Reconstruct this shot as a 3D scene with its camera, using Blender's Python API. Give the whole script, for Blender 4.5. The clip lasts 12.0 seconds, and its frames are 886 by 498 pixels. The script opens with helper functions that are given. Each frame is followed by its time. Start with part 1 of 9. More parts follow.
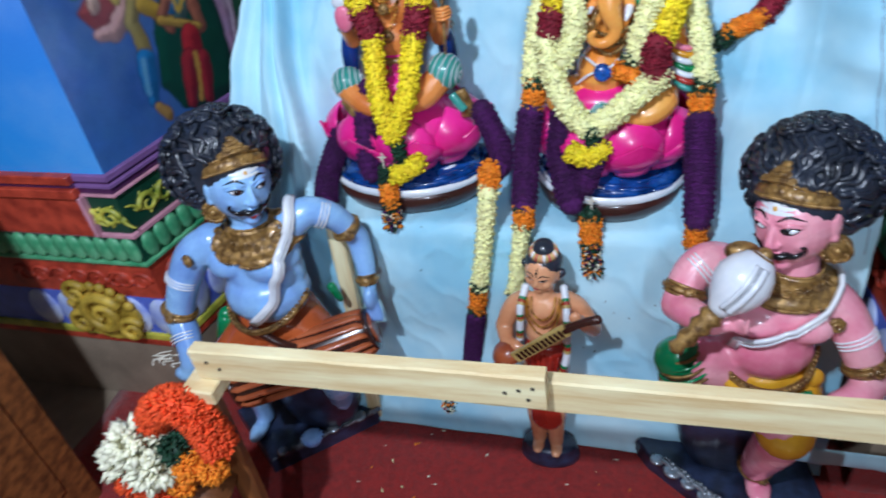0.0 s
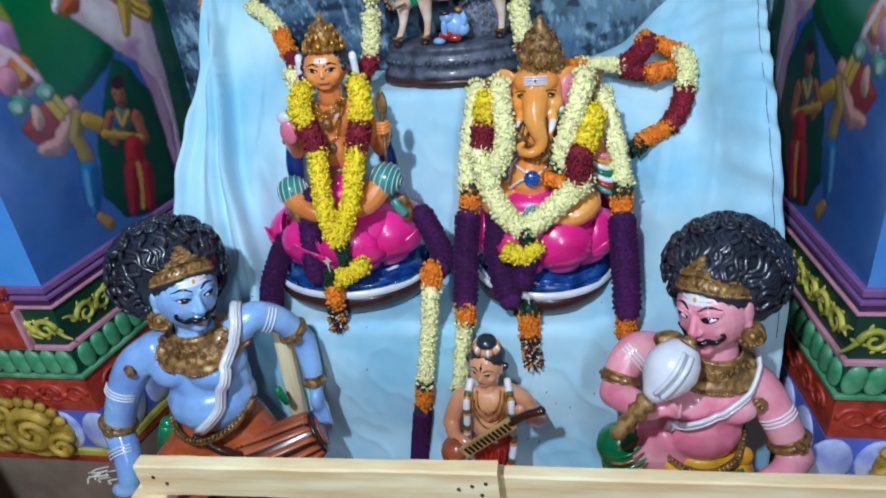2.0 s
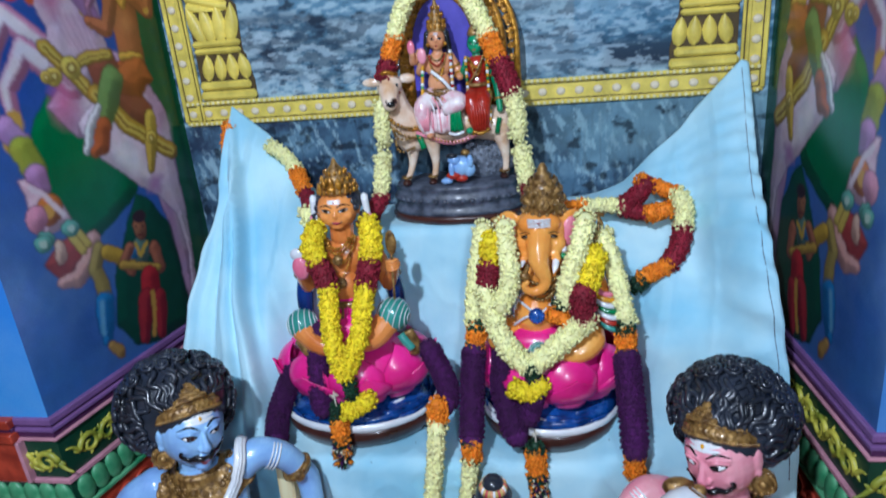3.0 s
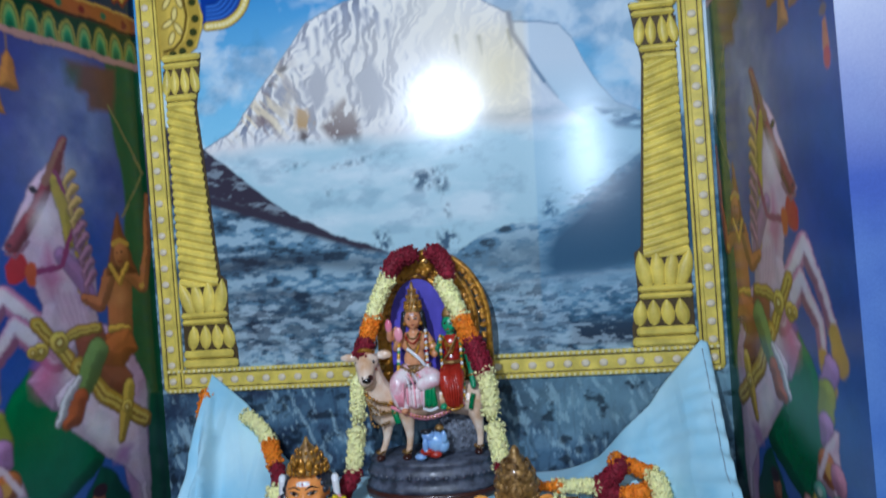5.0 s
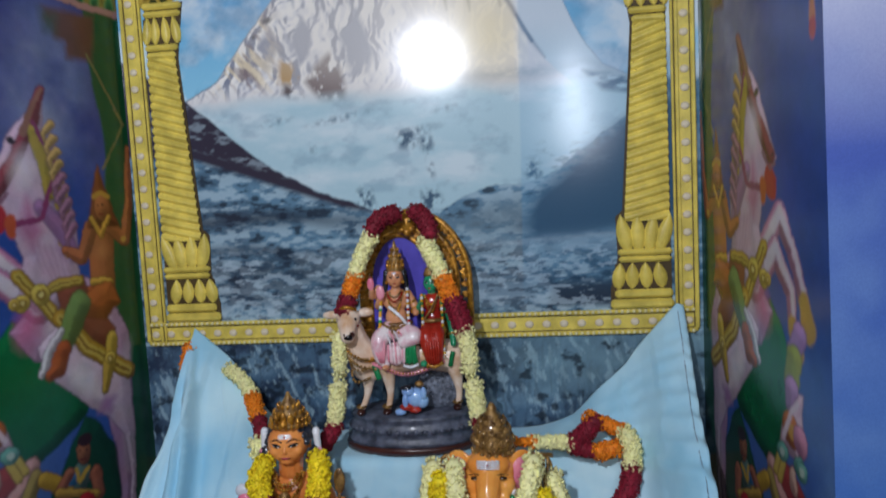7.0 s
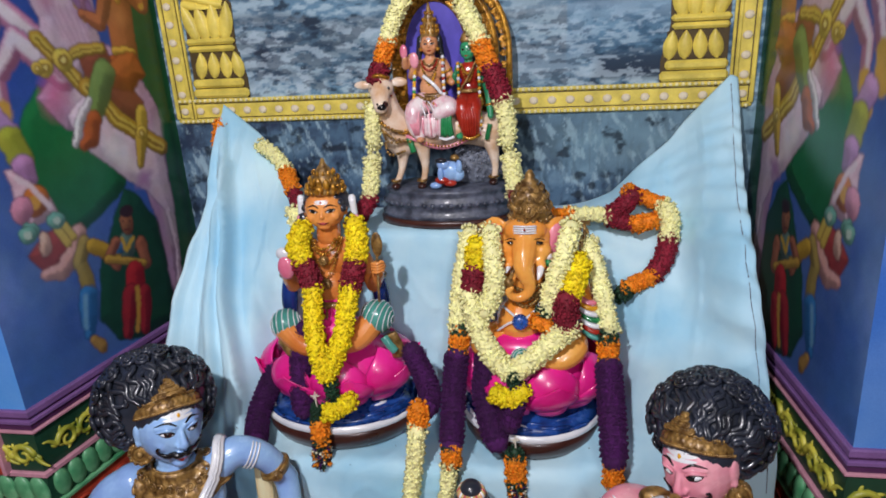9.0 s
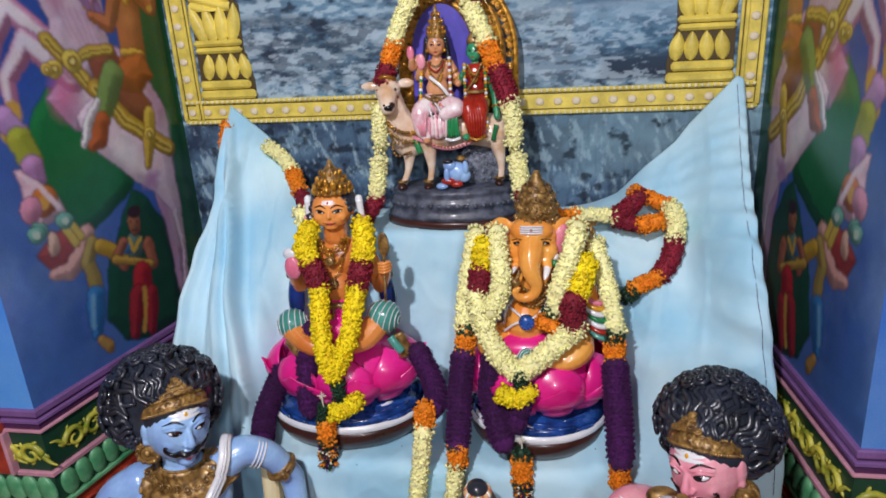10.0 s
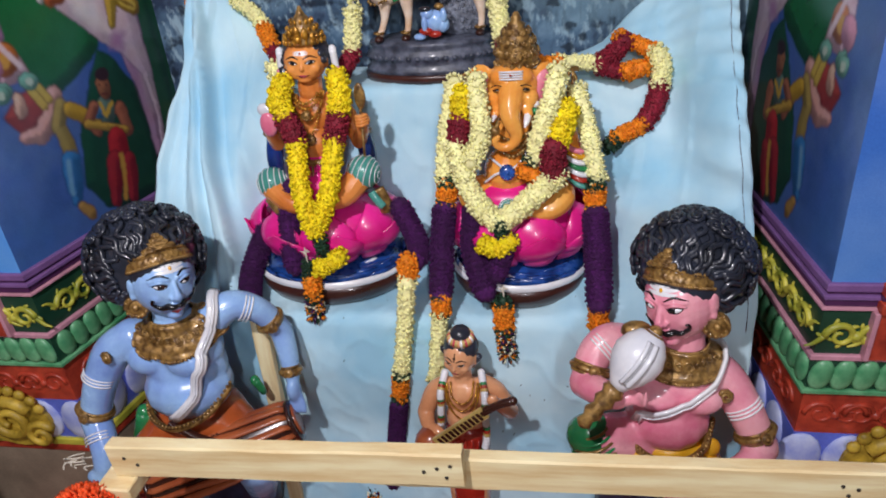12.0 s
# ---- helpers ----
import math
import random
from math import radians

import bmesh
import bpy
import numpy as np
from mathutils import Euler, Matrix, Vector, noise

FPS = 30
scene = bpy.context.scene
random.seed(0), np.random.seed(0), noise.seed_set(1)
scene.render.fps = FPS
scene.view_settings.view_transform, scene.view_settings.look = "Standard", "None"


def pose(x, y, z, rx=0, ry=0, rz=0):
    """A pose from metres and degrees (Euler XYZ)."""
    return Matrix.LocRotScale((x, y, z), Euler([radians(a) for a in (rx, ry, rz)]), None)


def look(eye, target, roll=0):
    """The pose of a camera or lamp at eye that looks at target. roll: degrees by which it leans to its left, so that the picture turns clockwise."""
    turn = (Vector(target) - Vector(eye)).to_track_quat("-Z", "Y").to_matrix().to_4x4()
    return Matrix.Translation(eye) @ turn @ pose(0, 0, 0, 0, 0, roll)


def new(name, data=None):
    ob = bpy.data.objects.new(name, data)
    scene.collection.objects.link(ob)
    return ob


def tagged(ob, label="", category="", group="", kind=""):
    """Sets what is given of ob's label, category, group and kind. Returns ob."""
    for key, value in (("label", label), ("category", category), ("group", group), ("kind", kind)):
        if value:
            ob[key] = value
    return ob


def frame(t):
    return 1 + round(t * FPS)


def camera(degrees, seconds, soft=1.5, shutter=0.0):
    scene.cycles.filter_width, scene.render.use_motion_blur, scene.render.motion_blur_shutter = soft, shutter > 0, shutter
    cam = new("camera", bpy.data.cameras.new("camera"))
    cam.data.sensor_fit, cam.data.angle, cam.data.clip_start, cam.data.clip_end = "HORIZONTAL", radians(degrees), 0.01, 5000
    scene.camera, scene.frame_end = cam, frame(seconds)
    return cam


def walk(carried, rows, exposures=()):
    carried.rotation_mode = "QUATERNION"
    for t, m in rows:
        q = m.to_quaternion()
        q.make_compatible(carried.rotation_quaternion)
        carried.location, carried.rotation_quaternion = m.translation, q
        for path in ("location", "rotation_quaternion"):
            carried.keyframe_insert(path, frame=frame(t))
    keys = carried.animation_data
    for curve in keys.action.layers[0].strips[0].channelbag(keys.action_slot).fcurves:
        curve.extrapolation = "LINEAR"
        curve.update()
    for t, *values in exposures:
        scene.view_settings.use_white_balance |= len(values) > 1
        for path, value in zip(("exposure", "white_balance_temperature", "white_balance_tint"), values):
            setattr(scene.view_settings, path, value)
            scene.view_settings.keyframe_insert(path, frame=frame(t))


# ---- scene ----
# camera and its walk
cam = camera(67.1, 12.0, 1.8, 0.35)
PATH = [
    (0, (0.314, -2.068, 1.783), (-0.198, -0.544, 0.594), -8.0),
    (0.5, (0.329, -2.085, 1.78), (0.026, -0.499, 0.6), -7.0),
    (1, (0.319, -2.104, 1.793), (-0.017, -0.504, 0.642), -7.3),
    (1.5, (0.313, -2.113, 1.804), (0.001, -0.448, 0.741), -5.8),
    (2, (0.301, -2.119, 1.84), (-0.022, -0.406, 0.859), -5.7),
    (2.5, (0.297, -2.123, 1.88), (-0.035, -0.346, 1.024), -5.1),
    (3, (0.308, -2.117, 1.929), (-0.029, -0.273, 1.231), -5.2),
    (3.2, (0.308, -2.121, 1.944), (-0.029, -0.252, 1.318), -5.0),
    (4.8, (0.352, -2.131, 2.041), (0.085, -0.152, 1.928), -3.8),
    (5, (0.353, -2.137, 2.052), (0.092, -0.155, 2.027), -4.1),
    (5.5, (0.327, -2.155, 2.095), (0.093, -0.173, 2.233), -3.8),
    (6, (0.302, -2.186, 2.132), (0.062, -0.214, 2.365), -4.1),
    (6.5, (0.333, -2.167, 2.114), (0.117, -0.179, 2.129), -3.6),
    (7, (0.364, -2.147, 2.07), (0.138, -0.166, 1.905), -2.9),
    (7.5, (0.353, -2.133, 2.015), (0.117, -0.179, 1.663), -2.1),
    (7.7, (0.349, -2.131, 2.001), (0.109, -0.193, 1.569), -0.9),
    (9.3, (0.322, -2.121, 1.911), (-0.001, -0.268, 1.23), -3.4),
    (9.5, (0.32, -2.124, 1.913), (0.003, -0.269, 1.238), -3.2),
    (10, (0.32, -2.129, 1.91), (-0.007, -0.271, 1.246), -3.2),
    (10.5, (0.325, -2.136, 1.892), (-0.004, -0.3, 1.169), -4.0),
    (11, (0.331, -2.148, 1.867), (-0.017, -0.366, 1.027), -4.2),
    (11.5, (0.335, -2.16, 1.846), (-0.009, -0.413, 0.935), -5.2),
    (12, (0.354, -2.15, 1.816), (0.045, -0.426, 0.849), -4.7),
]
walk(cam, [(t, look(eye, target, roll)) for t, eye, target, roll in PATH],
     [(0, 1.56, 5550, 10), (0.5, 1.46, 5550, 10), (1.0, 1.46, 5550, 10), (3.2, 1.37, 5500, 9), (4.8, 1.03, 5500, 10), (5.0, 1.00, 5500, 10), (5.5, 0.80, 5450, 11), (6.2, 0.70, 5600, 13), (7.0, 0.74, 6150, 15), (7.7, 1.02, 6400, 17), (9.3, 1.36, 6750, 20), (12, 1.38, 6750, 21)])
# ---------------------------------------------------------------- light
world = bpy.data.worlds.new("world")
scene.world = world
world.use_nodes = True
world.node_tree.nodes["Background"].inputs[0].default_value = (0.5, 0.6, 0.75, 1)
world.node_tree.nodes["Background"].inputs[1].default_value = 0.005
scene.view_settings.exposure = 0.0


def lamp(name, where, watts, size, colour):
    data = bpy.data.lights.new(name, "POINT")
    data.energy, data.shadow_soft_size, data.color = watts, size, colour
    ob = new(name, data)
    ob.location = where
    return ob


# the bulb under the hall ceiling in front of the niche, and a tube on the far hall wall
lamp("bulb_light", (-0.185, -2.62, 3.02), 88, 0.042, (0.93, 0.97, 1.0))
tube = bpy.data.lights.new("tube_light", "AREA")
tube.shape, tube.size, tube.size_y, tube.energy, tube.color = "RECTANGLE", 0.05, 0.80, 15, (0.86, 0.94, 1.0)
tube_ob = new("tube_light", tube)
tube_ob.matrix_world = look((0.93, -4.35, 2.86), (0.2, 0.0, 1.6))

# ---------------------------------------------------------------- materials


def lin(h):
    """Linear colour of a hex string."""
    v = [int(h[i:i + 2], 16) / 255 for i in (0, 2, 4)]
    return tuple(c / 12.92 if c <= 0.04045 else ((c + 0.055) / 1.055) ** 2.4 for c in v)


def surface(name, hexcol, rough=0.5, metal=0.0, var=0.18, scale=14.0, bump=0.15, bscale=160.0, coat=0.0, rand=0.0, other=None, sheen=0.0, sub=0.0):
    """Painted, woven or bare surface: two scales of colour change, uneven gloss, fine relief."""
    m = bpy.data.materials.new(name)
    m.use_nodes = True
    nt = m.node_tree
    n, l = nt.nodes, nt.links
    b = n["Principled BSDF"]
    c = lin(hexcol)
    tc = n.new("ShaderNodeTexCoord")
    big, fine = n.new("ShaderNodeTexNoise"), n.new("ShaderNodeTexNoise")
    big.inputs["Scale"].default_value, big.inputs["Detail"].default_value = scale, 5
    fine.inputs["Scale"].default_value, fine.inputs["Detail"].default_value = bscale, 3
    l.new(tc.outputs["Object"], big.inputs["Vector"]), l.new(tc.outputs["Object"], fine.inputs["Vector"])
    ramp = n.new("ShaderNodeValToRGB")
    lo = tuple(x * (1 - var) for x in c) if other is None else lin(other)
    hi = tuple(min(0.92, x * (1 + var * 0.8)) for x in c)
    ramp.color_ramp.elements[0].position, ramp.color_ramp.elements[1].position = 0.34, 0.66
    ramp.color_ramp.elements[0].color, ramp.color_ramp.elements[1].color = (*lo, 1), (*hi, 1)
    l.new(big.outputs["Fac"], ramp.inputs["Fac"])
    grain = n.new("ShaderNodeMixRGB")
    grain.blend_type, grain.inputs["Fac"].default_value = "OVERLAY", min(0.35, var)
    l.new(ramp.outputs["Color"], grain.inputs["Color1"]), l.new(fine.outputs["Fac"], grain.inputs["Color2"])
    col = grain.outputs["Color"]
    if rand:
        info, hsv, mr = n.new("ShaderNodeObjectInfo"), n.new("ShaderNodeHueSaturation"), n.new("ShaderNodeMapRange")
        geo, add = n.new("ShaderNodeNewGeometry"), n.new("ShaderNodeMath")
        add.operation = "FRACT"
        both = n.new("ShaderNodeMath")
        l.new(info.outputs["Random"], both.inputs[0]), l.new(geo.outputs["Random Per Island"], both.inputs[1])
        l.new(both.outputs[0], add.inputs[0])
        l.new(add.outputs[0], mr.inputs["Value"])
        mr.inputs["To Min"].default_value, mr.inputs["To Max"].default_value = 1 - rand, 1 + rand
        l.new(mr.outputs[0], hsv.inputs["Value"]), l.new(col, hsv.inputs["Color"])
        col = hsv.outputs["Color"]
    l.new(col, b.inputs["Base Color"])
    rr = n.new("ShaderNodeMapRange")
    rr.inputs["To Min"].default_value, rr.inputs["To Max"].default_value = max(0.03, rough - 0.09), min(1, rough + 0.12)
    l.new(big.outputs["Fac"], rr.inputs["Value"]), l.new(rr.outputs[0], b.inputs["Roughness"])
    b.inputs["Metallic"].default_value = metal
    b.inputs["Coat Weight"].default_value, b.inputs["Coat Roughness"].default_value = coat, 0.12
    b.inputs["Sheen Weight"].default_value = sheen
    if sub:
        b.inputs["Subsurface Weight"].default_value, b.inputs["Subsurface Scale"].default_value = sub, 0.004
    if bump:
        bp = n.new("ShaderNodeBump")
        bp.inputs["Strength"].default_value, bp.inputs["Distance"].default_value = bump, 0.002
        l.new(fine.outputs["Fac"], bp.inputs["Height"]), l.new(bp.outputs["Normal"], b.inputs["Normal"])
    return m


def printed(name, rough, ribs, gloss=0.5):
    """A printed vinyl sheet: its colours from the mesh, a glossy film over them, fine upright ribs."""
    m = bpy.data.materials.new(name)
    m.use_nodes = True
    n, l = m.node_tree.nodes, m.node_tree.links
    b = n["Principled BSDF"]
    a = n.new("ShaderNodeVertexColor")
    a.layer_name = "Col"
    tc, noi = n.new("ShaderNodeTexCoord"), n.new("ShaderNodeTexNoise")
    noi.inputs["Scale"].default_value, noi.inputs["Detail"].default_value = 260, 4
    l.new(tc.outputs["Object"], noi.inputs["Vector"])
    mix = n.new("ShaderNodeMixRGB")
    mix.blend_type, mix.inputs["Fac"].default_value = "OVERLAY", 0.16
    l.new(a.outputs["Color"], mix.inputs["Color1"]), l.new(noi.outputs["Fac"], mix.inputs["Color2"])
    l.new(mix.outputs["Color"], b.inputs["Base Color"])
    b.inputs["Roughness"].default_value = rough
    b.inputs["IOR"].default_value = 1.45
    b.inputs["Specular IOR Level"].default_value = gloss
    wave, soft = n.new("ShaderNodeTexWave"), n.new("ShaderNodeTexNoise")
    wave.inputs["Scale"].default_value, wave.inputs["Distortion"].default_value = 62, 0.4
    soft.inputs["Scale"].default_value, soft.inputs["Detail"].default_value = 3.2, 1
    l.new(tc.outputs["Object"], wave.inputs["Vector"]), l.new(tc.outputs["Object"], soft.inputs["Vector"])
    b1, b2 = n.new("ShaderNodeBump"), n.new("ShaderNodeBump")
    b1.inputs["Strength"].default_value, b1.inputs["Distance"].default_value = ribs, 0.0006
    b2.inputs["Strength"].default_value, b2.inputs["Distance"].default_value = 0.12, 0.012
    l.new(wave.outputs["Fac"], b1.inputs["Height"]), l.new(soft.outputs["Fac"], b2.inputs["Height"])
    l.new(b1.outputs["Normal"], b2.inputs["Normal"]), l.new(b2.outputs["Normal"], b.inputs["Normal"])
    return m


def timber(name, light, dark):
    m = surface(name, light, 0.55, var=0.2, other=dark, scale=6, bump=0.25, bscale=120)
    n, l = m.node_tree.nodes, m.node_tree.links
    tc = n["Texture Coordinate"]
    mp = n.new("ShaderNodeMapping")
    mp.inputs["Scale"].default_value = (0.7, 5, 7)
    l.new(tc.outputs["Object"], mp.inputs["Vector"])
    for node in n:
        if node.bl_idname == "ShaderNodeTexNoise":
            l.new(mp.outputs["Vector"], node.inputs["Vector"])
    return m


M = dict(
    print=printed("printed_vinyl", 0.17, 0.012), mural=printed("printed_mural", 0.23, 0.01, 0.5),
    hall=surface("brown_hall_paint", "3f342a", 0.7, scale=5), plaster=surface("dun_plaster", "8f8170", 0.8, scale=5), dark=surface("dark_ceiling", "241812", 0.8, scale=4),
    stone=surface("grey_floor_stone", "8b7b69", 0.55, scale=9, bump=0.2), carpet=surface("red_carpet", "8a1712", 0.95, scale=60, var=0.25, bump=0.9, bscale=700, sheen=0.2),
    cloth=surface("light_blue_cloth", "bfe0ee", 0.72, scale=3.5, var=0.14, other="96cfe9", bump=0.25, bscale=900, sheen=0.15),
    gold=surface("yellow_paint", "dfca5c", 0.42, scale=18, var=0.22, bump=0.2), golddark=surface("brown_outline", "4a3a18", 0.6),
    pearl=surface("pearl_white", "ddd0b4", 0.5, var=0.12), bead=surface("pale_bead_paint", "e9dfa6", 0.45, var=0.15), mauve=surface("mauve_paint", "7e5a92", 0.35, scale=10), stain=surface("grey_stain", "4a5a66", 0.8), plum=surface("plum_paint", "4d2650", 0.4),
    leafgreen=surface("leaf_green_paint", "6fb083", 0.35, other="3c8a5e"), deepgreen=surface("deep_green_paint", "16402f", 0.4), scroll=surface("olive_scroll_paint", "c4bb48", 0.4, other="7f8a2c"),
    brickred=surface("brick_red_paint", "b8452f", 0.4, scale=22, other="8e2f22"), petalblue=surface("petal_blue_paint", "5b6fd0", 0.35), petalwhite=surface("petal_white_paint", "c9d3f4", 0.4, other="8f9fe4", scale=9), pinkline=surface("pink_line_paint", "c98fa0", 0.4),
    orange=surface("orange_paint", "c8662a", 0.45), timber=timber("pale_timber", "efdcb2", "dcbf8a"), timbershade=timber("shaded_timber", "94825f", "6d5d42"), timberdark=timber("brown_timber", "8a5226", "5f3516"),
)
# ---------------------------------------------------------------- mesh tools


class Shape:
    """Gathers vertices, faces and materials of one mesh."""

    def __init__(self):
        self.v, self.f, self.m, self.s = [], [], [], []

    def add(self, verts, faces, mat=0, smooth=True):
        k = len(self.v)
        self.v.extend(tuple(p) for p in verts)
        for f in faces:
            self.f.append(tuple(i + k for i in f))
            self.m.append(mat)
            self.s.append(smooth)
        return self

    def box(self, lo, hi, mat=0, bevel=0.0, m=None):
        (x0, y0, z0), (x1, y1, z1) = lo, hi
        b = min(bevel, abs(x1 - x0) * 0.45, abs(y1 - y0) * 0.45, abs(z1 - z0) * 0.45)
        if b <= 0:
            vs = [(x, y, z) for z in (z0, z1) for y in (y0, y1) for x in (x0, x1)]
            fs = [(0, 2, 3, 1), (4, 5, 7, 6), (0, 1, 5, 4), (2, 6, 7, 3), (0, 4, 6, 2), (1, 3, 7, 5)]
        else:
            vs, fs, idx = [], [], {}
            for sx in (0, 1):
                for sy in (0, 1):
                    for sz in (0, 1):
                        c = [(x0, x1)[sx], (y0, y1)[sy], (z0, z1)[sz]]
                        d = [b if not s else -b for s in (sx, sy, sz)]
                        for ax in range(3):
                            p = [c[i] + (0 if i == ax else d[i]) for i in range(3)]
                            idx[sx, sy, sz, ax] = len(vs)
                            vs.append(p)
            for ax in range(3):
                for s in (0, 1):
                    o = [i for i in range(3) if i != ax]
                    q = []
                    for a, c2 in ((0, 0), (1, 0), (1, 1), (0, 1)):
                        k = [0, 0, 0]
                        k[ax], k[o[0]], k[o[1]] = s, a, c2
                        q.append(idx[(*k, ax)])
                    fs.append(tuple(q))
            for ax in range(3):
                o = [i for i in range(3) if i != ax]
                for a in (0, 1):
                    for c2 in (0, 1):
                        k0, k1 = [0, 0, 0], [0, 0, 0]
                        k0[ax], k1[ax] = 0, 1
                        k0[o[0]] = k1[o[0]] = a
                        k0[o[1]] = k1[o[1]] = c2
                        fs.append((idx[(*k0, o[0])], idx[(*k1, o[0])], idx[(*k1, o[1])], idx[(*k0, o[1])]))
            for sx in (0, 1):
                for sy in (0, 1):
                    for sz in (0, 1):
                        fs.append(tuple(idx[sx, sy, sz, ax] for ax in range(3)))
        if m is not None:
            vs = [m @ Vector(p) for p in vs]
        return self.add(vs, fs, mat, False)

    def ball(self, c, r, mat=0, m=None, seg=14, rings=9):
        """Ellipsoid with radii r; m turns it about its centre."""
        r = (r, r, r) if isinstance(r, (int, float)) else r
        vs = [(0, 0, r[2])]
        for i in range(1, rings):
            a = math.pi * i / rings
            vs += [(r[0] * math.sin(a) * math.cos(2 * math.pi * j / seg), r[1] * math.sin(a) * math.sin(2 * math.pi * j / seg), r[2] * math.cos(a)) for j in range(seg)]
        vs.append((0, 0, -r[2]))
        fs = [(0, 1 + j, 1 + (j + 1) % seg) for j in range(seg)]
        for i in range(rings - 2):
            fs += [(1 + i * seg + j, 1 + (i + 1) * seg + j, 1 + (i + 1) * seg + (j + 1) % seg, 1 + i * seg + (j + 1) % seg) for j in range(seg)]
        e = len(vs) - 1
        fs += [(e, 1 + (rings - 2) * seg + (j + 1) % seg, 1 + (rings - 2) * seg + j) for j in range(seg)]
        c = Vector(c)
        return self.add([c + (m @ Vector(p) if m is not None else Vector(p)) for p in vs], fs, mat)

    def tube(self, pts, radii, mat=0, seg=10, caps=True, flat=1.0, up=(0, 0, 1)):
        """A swept round bar; flat squeezes it along its side axis."""
        pts = [Vector(p) for p in pts]
        radii = [radii] * len(pts) if isinstance(radii, (int, float)) else radii
        vs, fs = [], []
        n = len(pts)
        ref = Vector(up)
        for i, p in enumerate(pts):
            t = (pts[min(i + 1, n - 1)] - pts[max(i - 1, 0)]).normalized()
            side = t.cross(ref)
            if side.length < 1e-3:
                side = t.cross(Vector((0.3, 1, 0.1)))
            side.normalize()
            nor = side.cross(t).normalized()
            ref = nor
            vs += [p + radii[i] * (math.cos(2 * math.pi * j / seg) * side + flat * math.sin(2 * math.pi * j / seg) * nor) for j in range(seg)]
        for i in range(n - 1):
            fs += [(i * seg + j, i * seg + (j + 1) % seg, (i + 1) * seg + (j + 1) % seg, (i + 1) * seg + j) for j in range(seg)]
        if caps:
            fs += [tuple(range(seg - 1, -1, -1)), tuple((n - 1) * seg + j for j in range(seg))]
        return self.add(vs, fs, mat)

    def limb(self, pts, radii, mat=0, seg=12):
        """A tube with round ends."""
        self.tube(smooth_line(pts, 5), smooth_vals(radii, 5), mat, seg)
        self.ball(pts[0], radii[0], mat, seg=seg), self.ball(pts[-1], radii[-1], mat, seg=seg)
        return self

    def lathe(self, profile, c=(0, 0, 0), mat=0, seg=32, sx=1.0, sy=1.0, m=None, caps=True):
        """profile: (radius, height) rows, turned about z."""
        vs, fs = [], []
        for r, h in profile:
            vs += [(r * sx * math.cos(2 * math.pi * j / seg), r * sy * math.sin(2 * math.pi * j / seg), h) for j in range(seg)]
        for i in range(len(profile) - 1):
            fs += [(i * seg + j, i * seg + (j + 1) % seg, (i + 1) * seg + (j + 1) % seg, (i + 1) * seg + j) for j in range(seg)]
        if caps:
            fs += [tuple(range(seg - 1, -1, -1)), tuple((len(profile) - 1) * seg + j for j in range(seg))]
        c = Vector(c)
        return self.add([c + (m @ Vector(p) if m is not None else Vector(p)) for p in vs], fs, mat)

    def ring(self, c, rad, r, mat=0, m=None, seg=28, sub=8, sx=1.0, sy=1.0):
        vs, fs = [], []
        for i in range(seg):
            a = 2 * math.pi * i / seg
            for j in range(sub):
                b = 2 * math.pi * j / sub
                vs.append(((rad * sx + r * math.cos(b)) * math.cos(a), (rad * sy + r * math.cos(b)) * math.sin(a), r * math.sin(b)))
        for i in range(seg):
            for j in range(sub):
                fs.append((i * sub + j, (i + 1) % seg * sub + j, (i + 1) % seg * sub + (j + 1) % sub, i * sub + (j + 1) % sub))
        c = Vector(c)
        return self.add([c + (m @ Vector(p) if m is not None else Vector(p)) for p in vs], fs, mat)

    def plate(self, outline, y0, y1, mat=0):
        """An upright flat plate: outline of (x, z), from depth y0 (front) to y1."""
        n = len(outline)
        vs = [(x, y0, z) for x, z in outline] + [(x, y1, z) for x, z in outline]
        fs = [tuple(range(n)), tuple(range(2 * n - 1, n - 1, -1))] + [(i, i + n, (i + 1) % n + n, (i + 1) % n) for i in range(n)]
        return self.add(vs, fs, mat, False)

    def join(self, mesh, mat=0):
        return self.add([v.co.copy() for v in mesh.vertices], [tuple(p.vertices) for p in mesh.polygons], mat)

    def mesh(self, name, mats):
        me = bpy.data.meshes.new(name)
        me.from_pydata([tuple(p) for p in self.v], [], self.f)
        for m in mats:
            me.materials.append(m)
        me.polygons.foreach_set("material_index", self.m)
        me.polygons.foreach_set("use_smooth", self.s)
        me.update()
        bm = bmesh.new()
        bm.from_mesh(me)
        bmesh.ops.recalc_face_normals(bm, faces=bm.faces)
        bm.to_mesh(me)
        bm.free()
        return me


def smooth_line(pts, k=6):
    """Catmull-Rom through the points, k steps a span."""
    p = [Vector(q) for q in pts]
    if len(p) < 3:
        return [p[0].lerp(p[-1], i / k) for i in range(k + 1)]
    p = [p[0] * 2 - p[1]] + p + [p[-1] * 2 - p[-2]]
    out = []
    for i in range(1, len(p) - 2):
        for j in range(k):
            t = j / k
            a, b, c, d = p[i - 1:i + 3]
            out.append(0.5 * (2 * b + (c - a) * t + (2 * a - 5 * b + 4 * c - d) * t * t + (3 * b - a - 3 * c + d) * t ** 3))
    return out + [p[-2]]


def smooth_vals(vals, k=6):
    return [max(1e-4, q.x) for q in smooth_line([(v, 0, 0) for v in vals], k)]


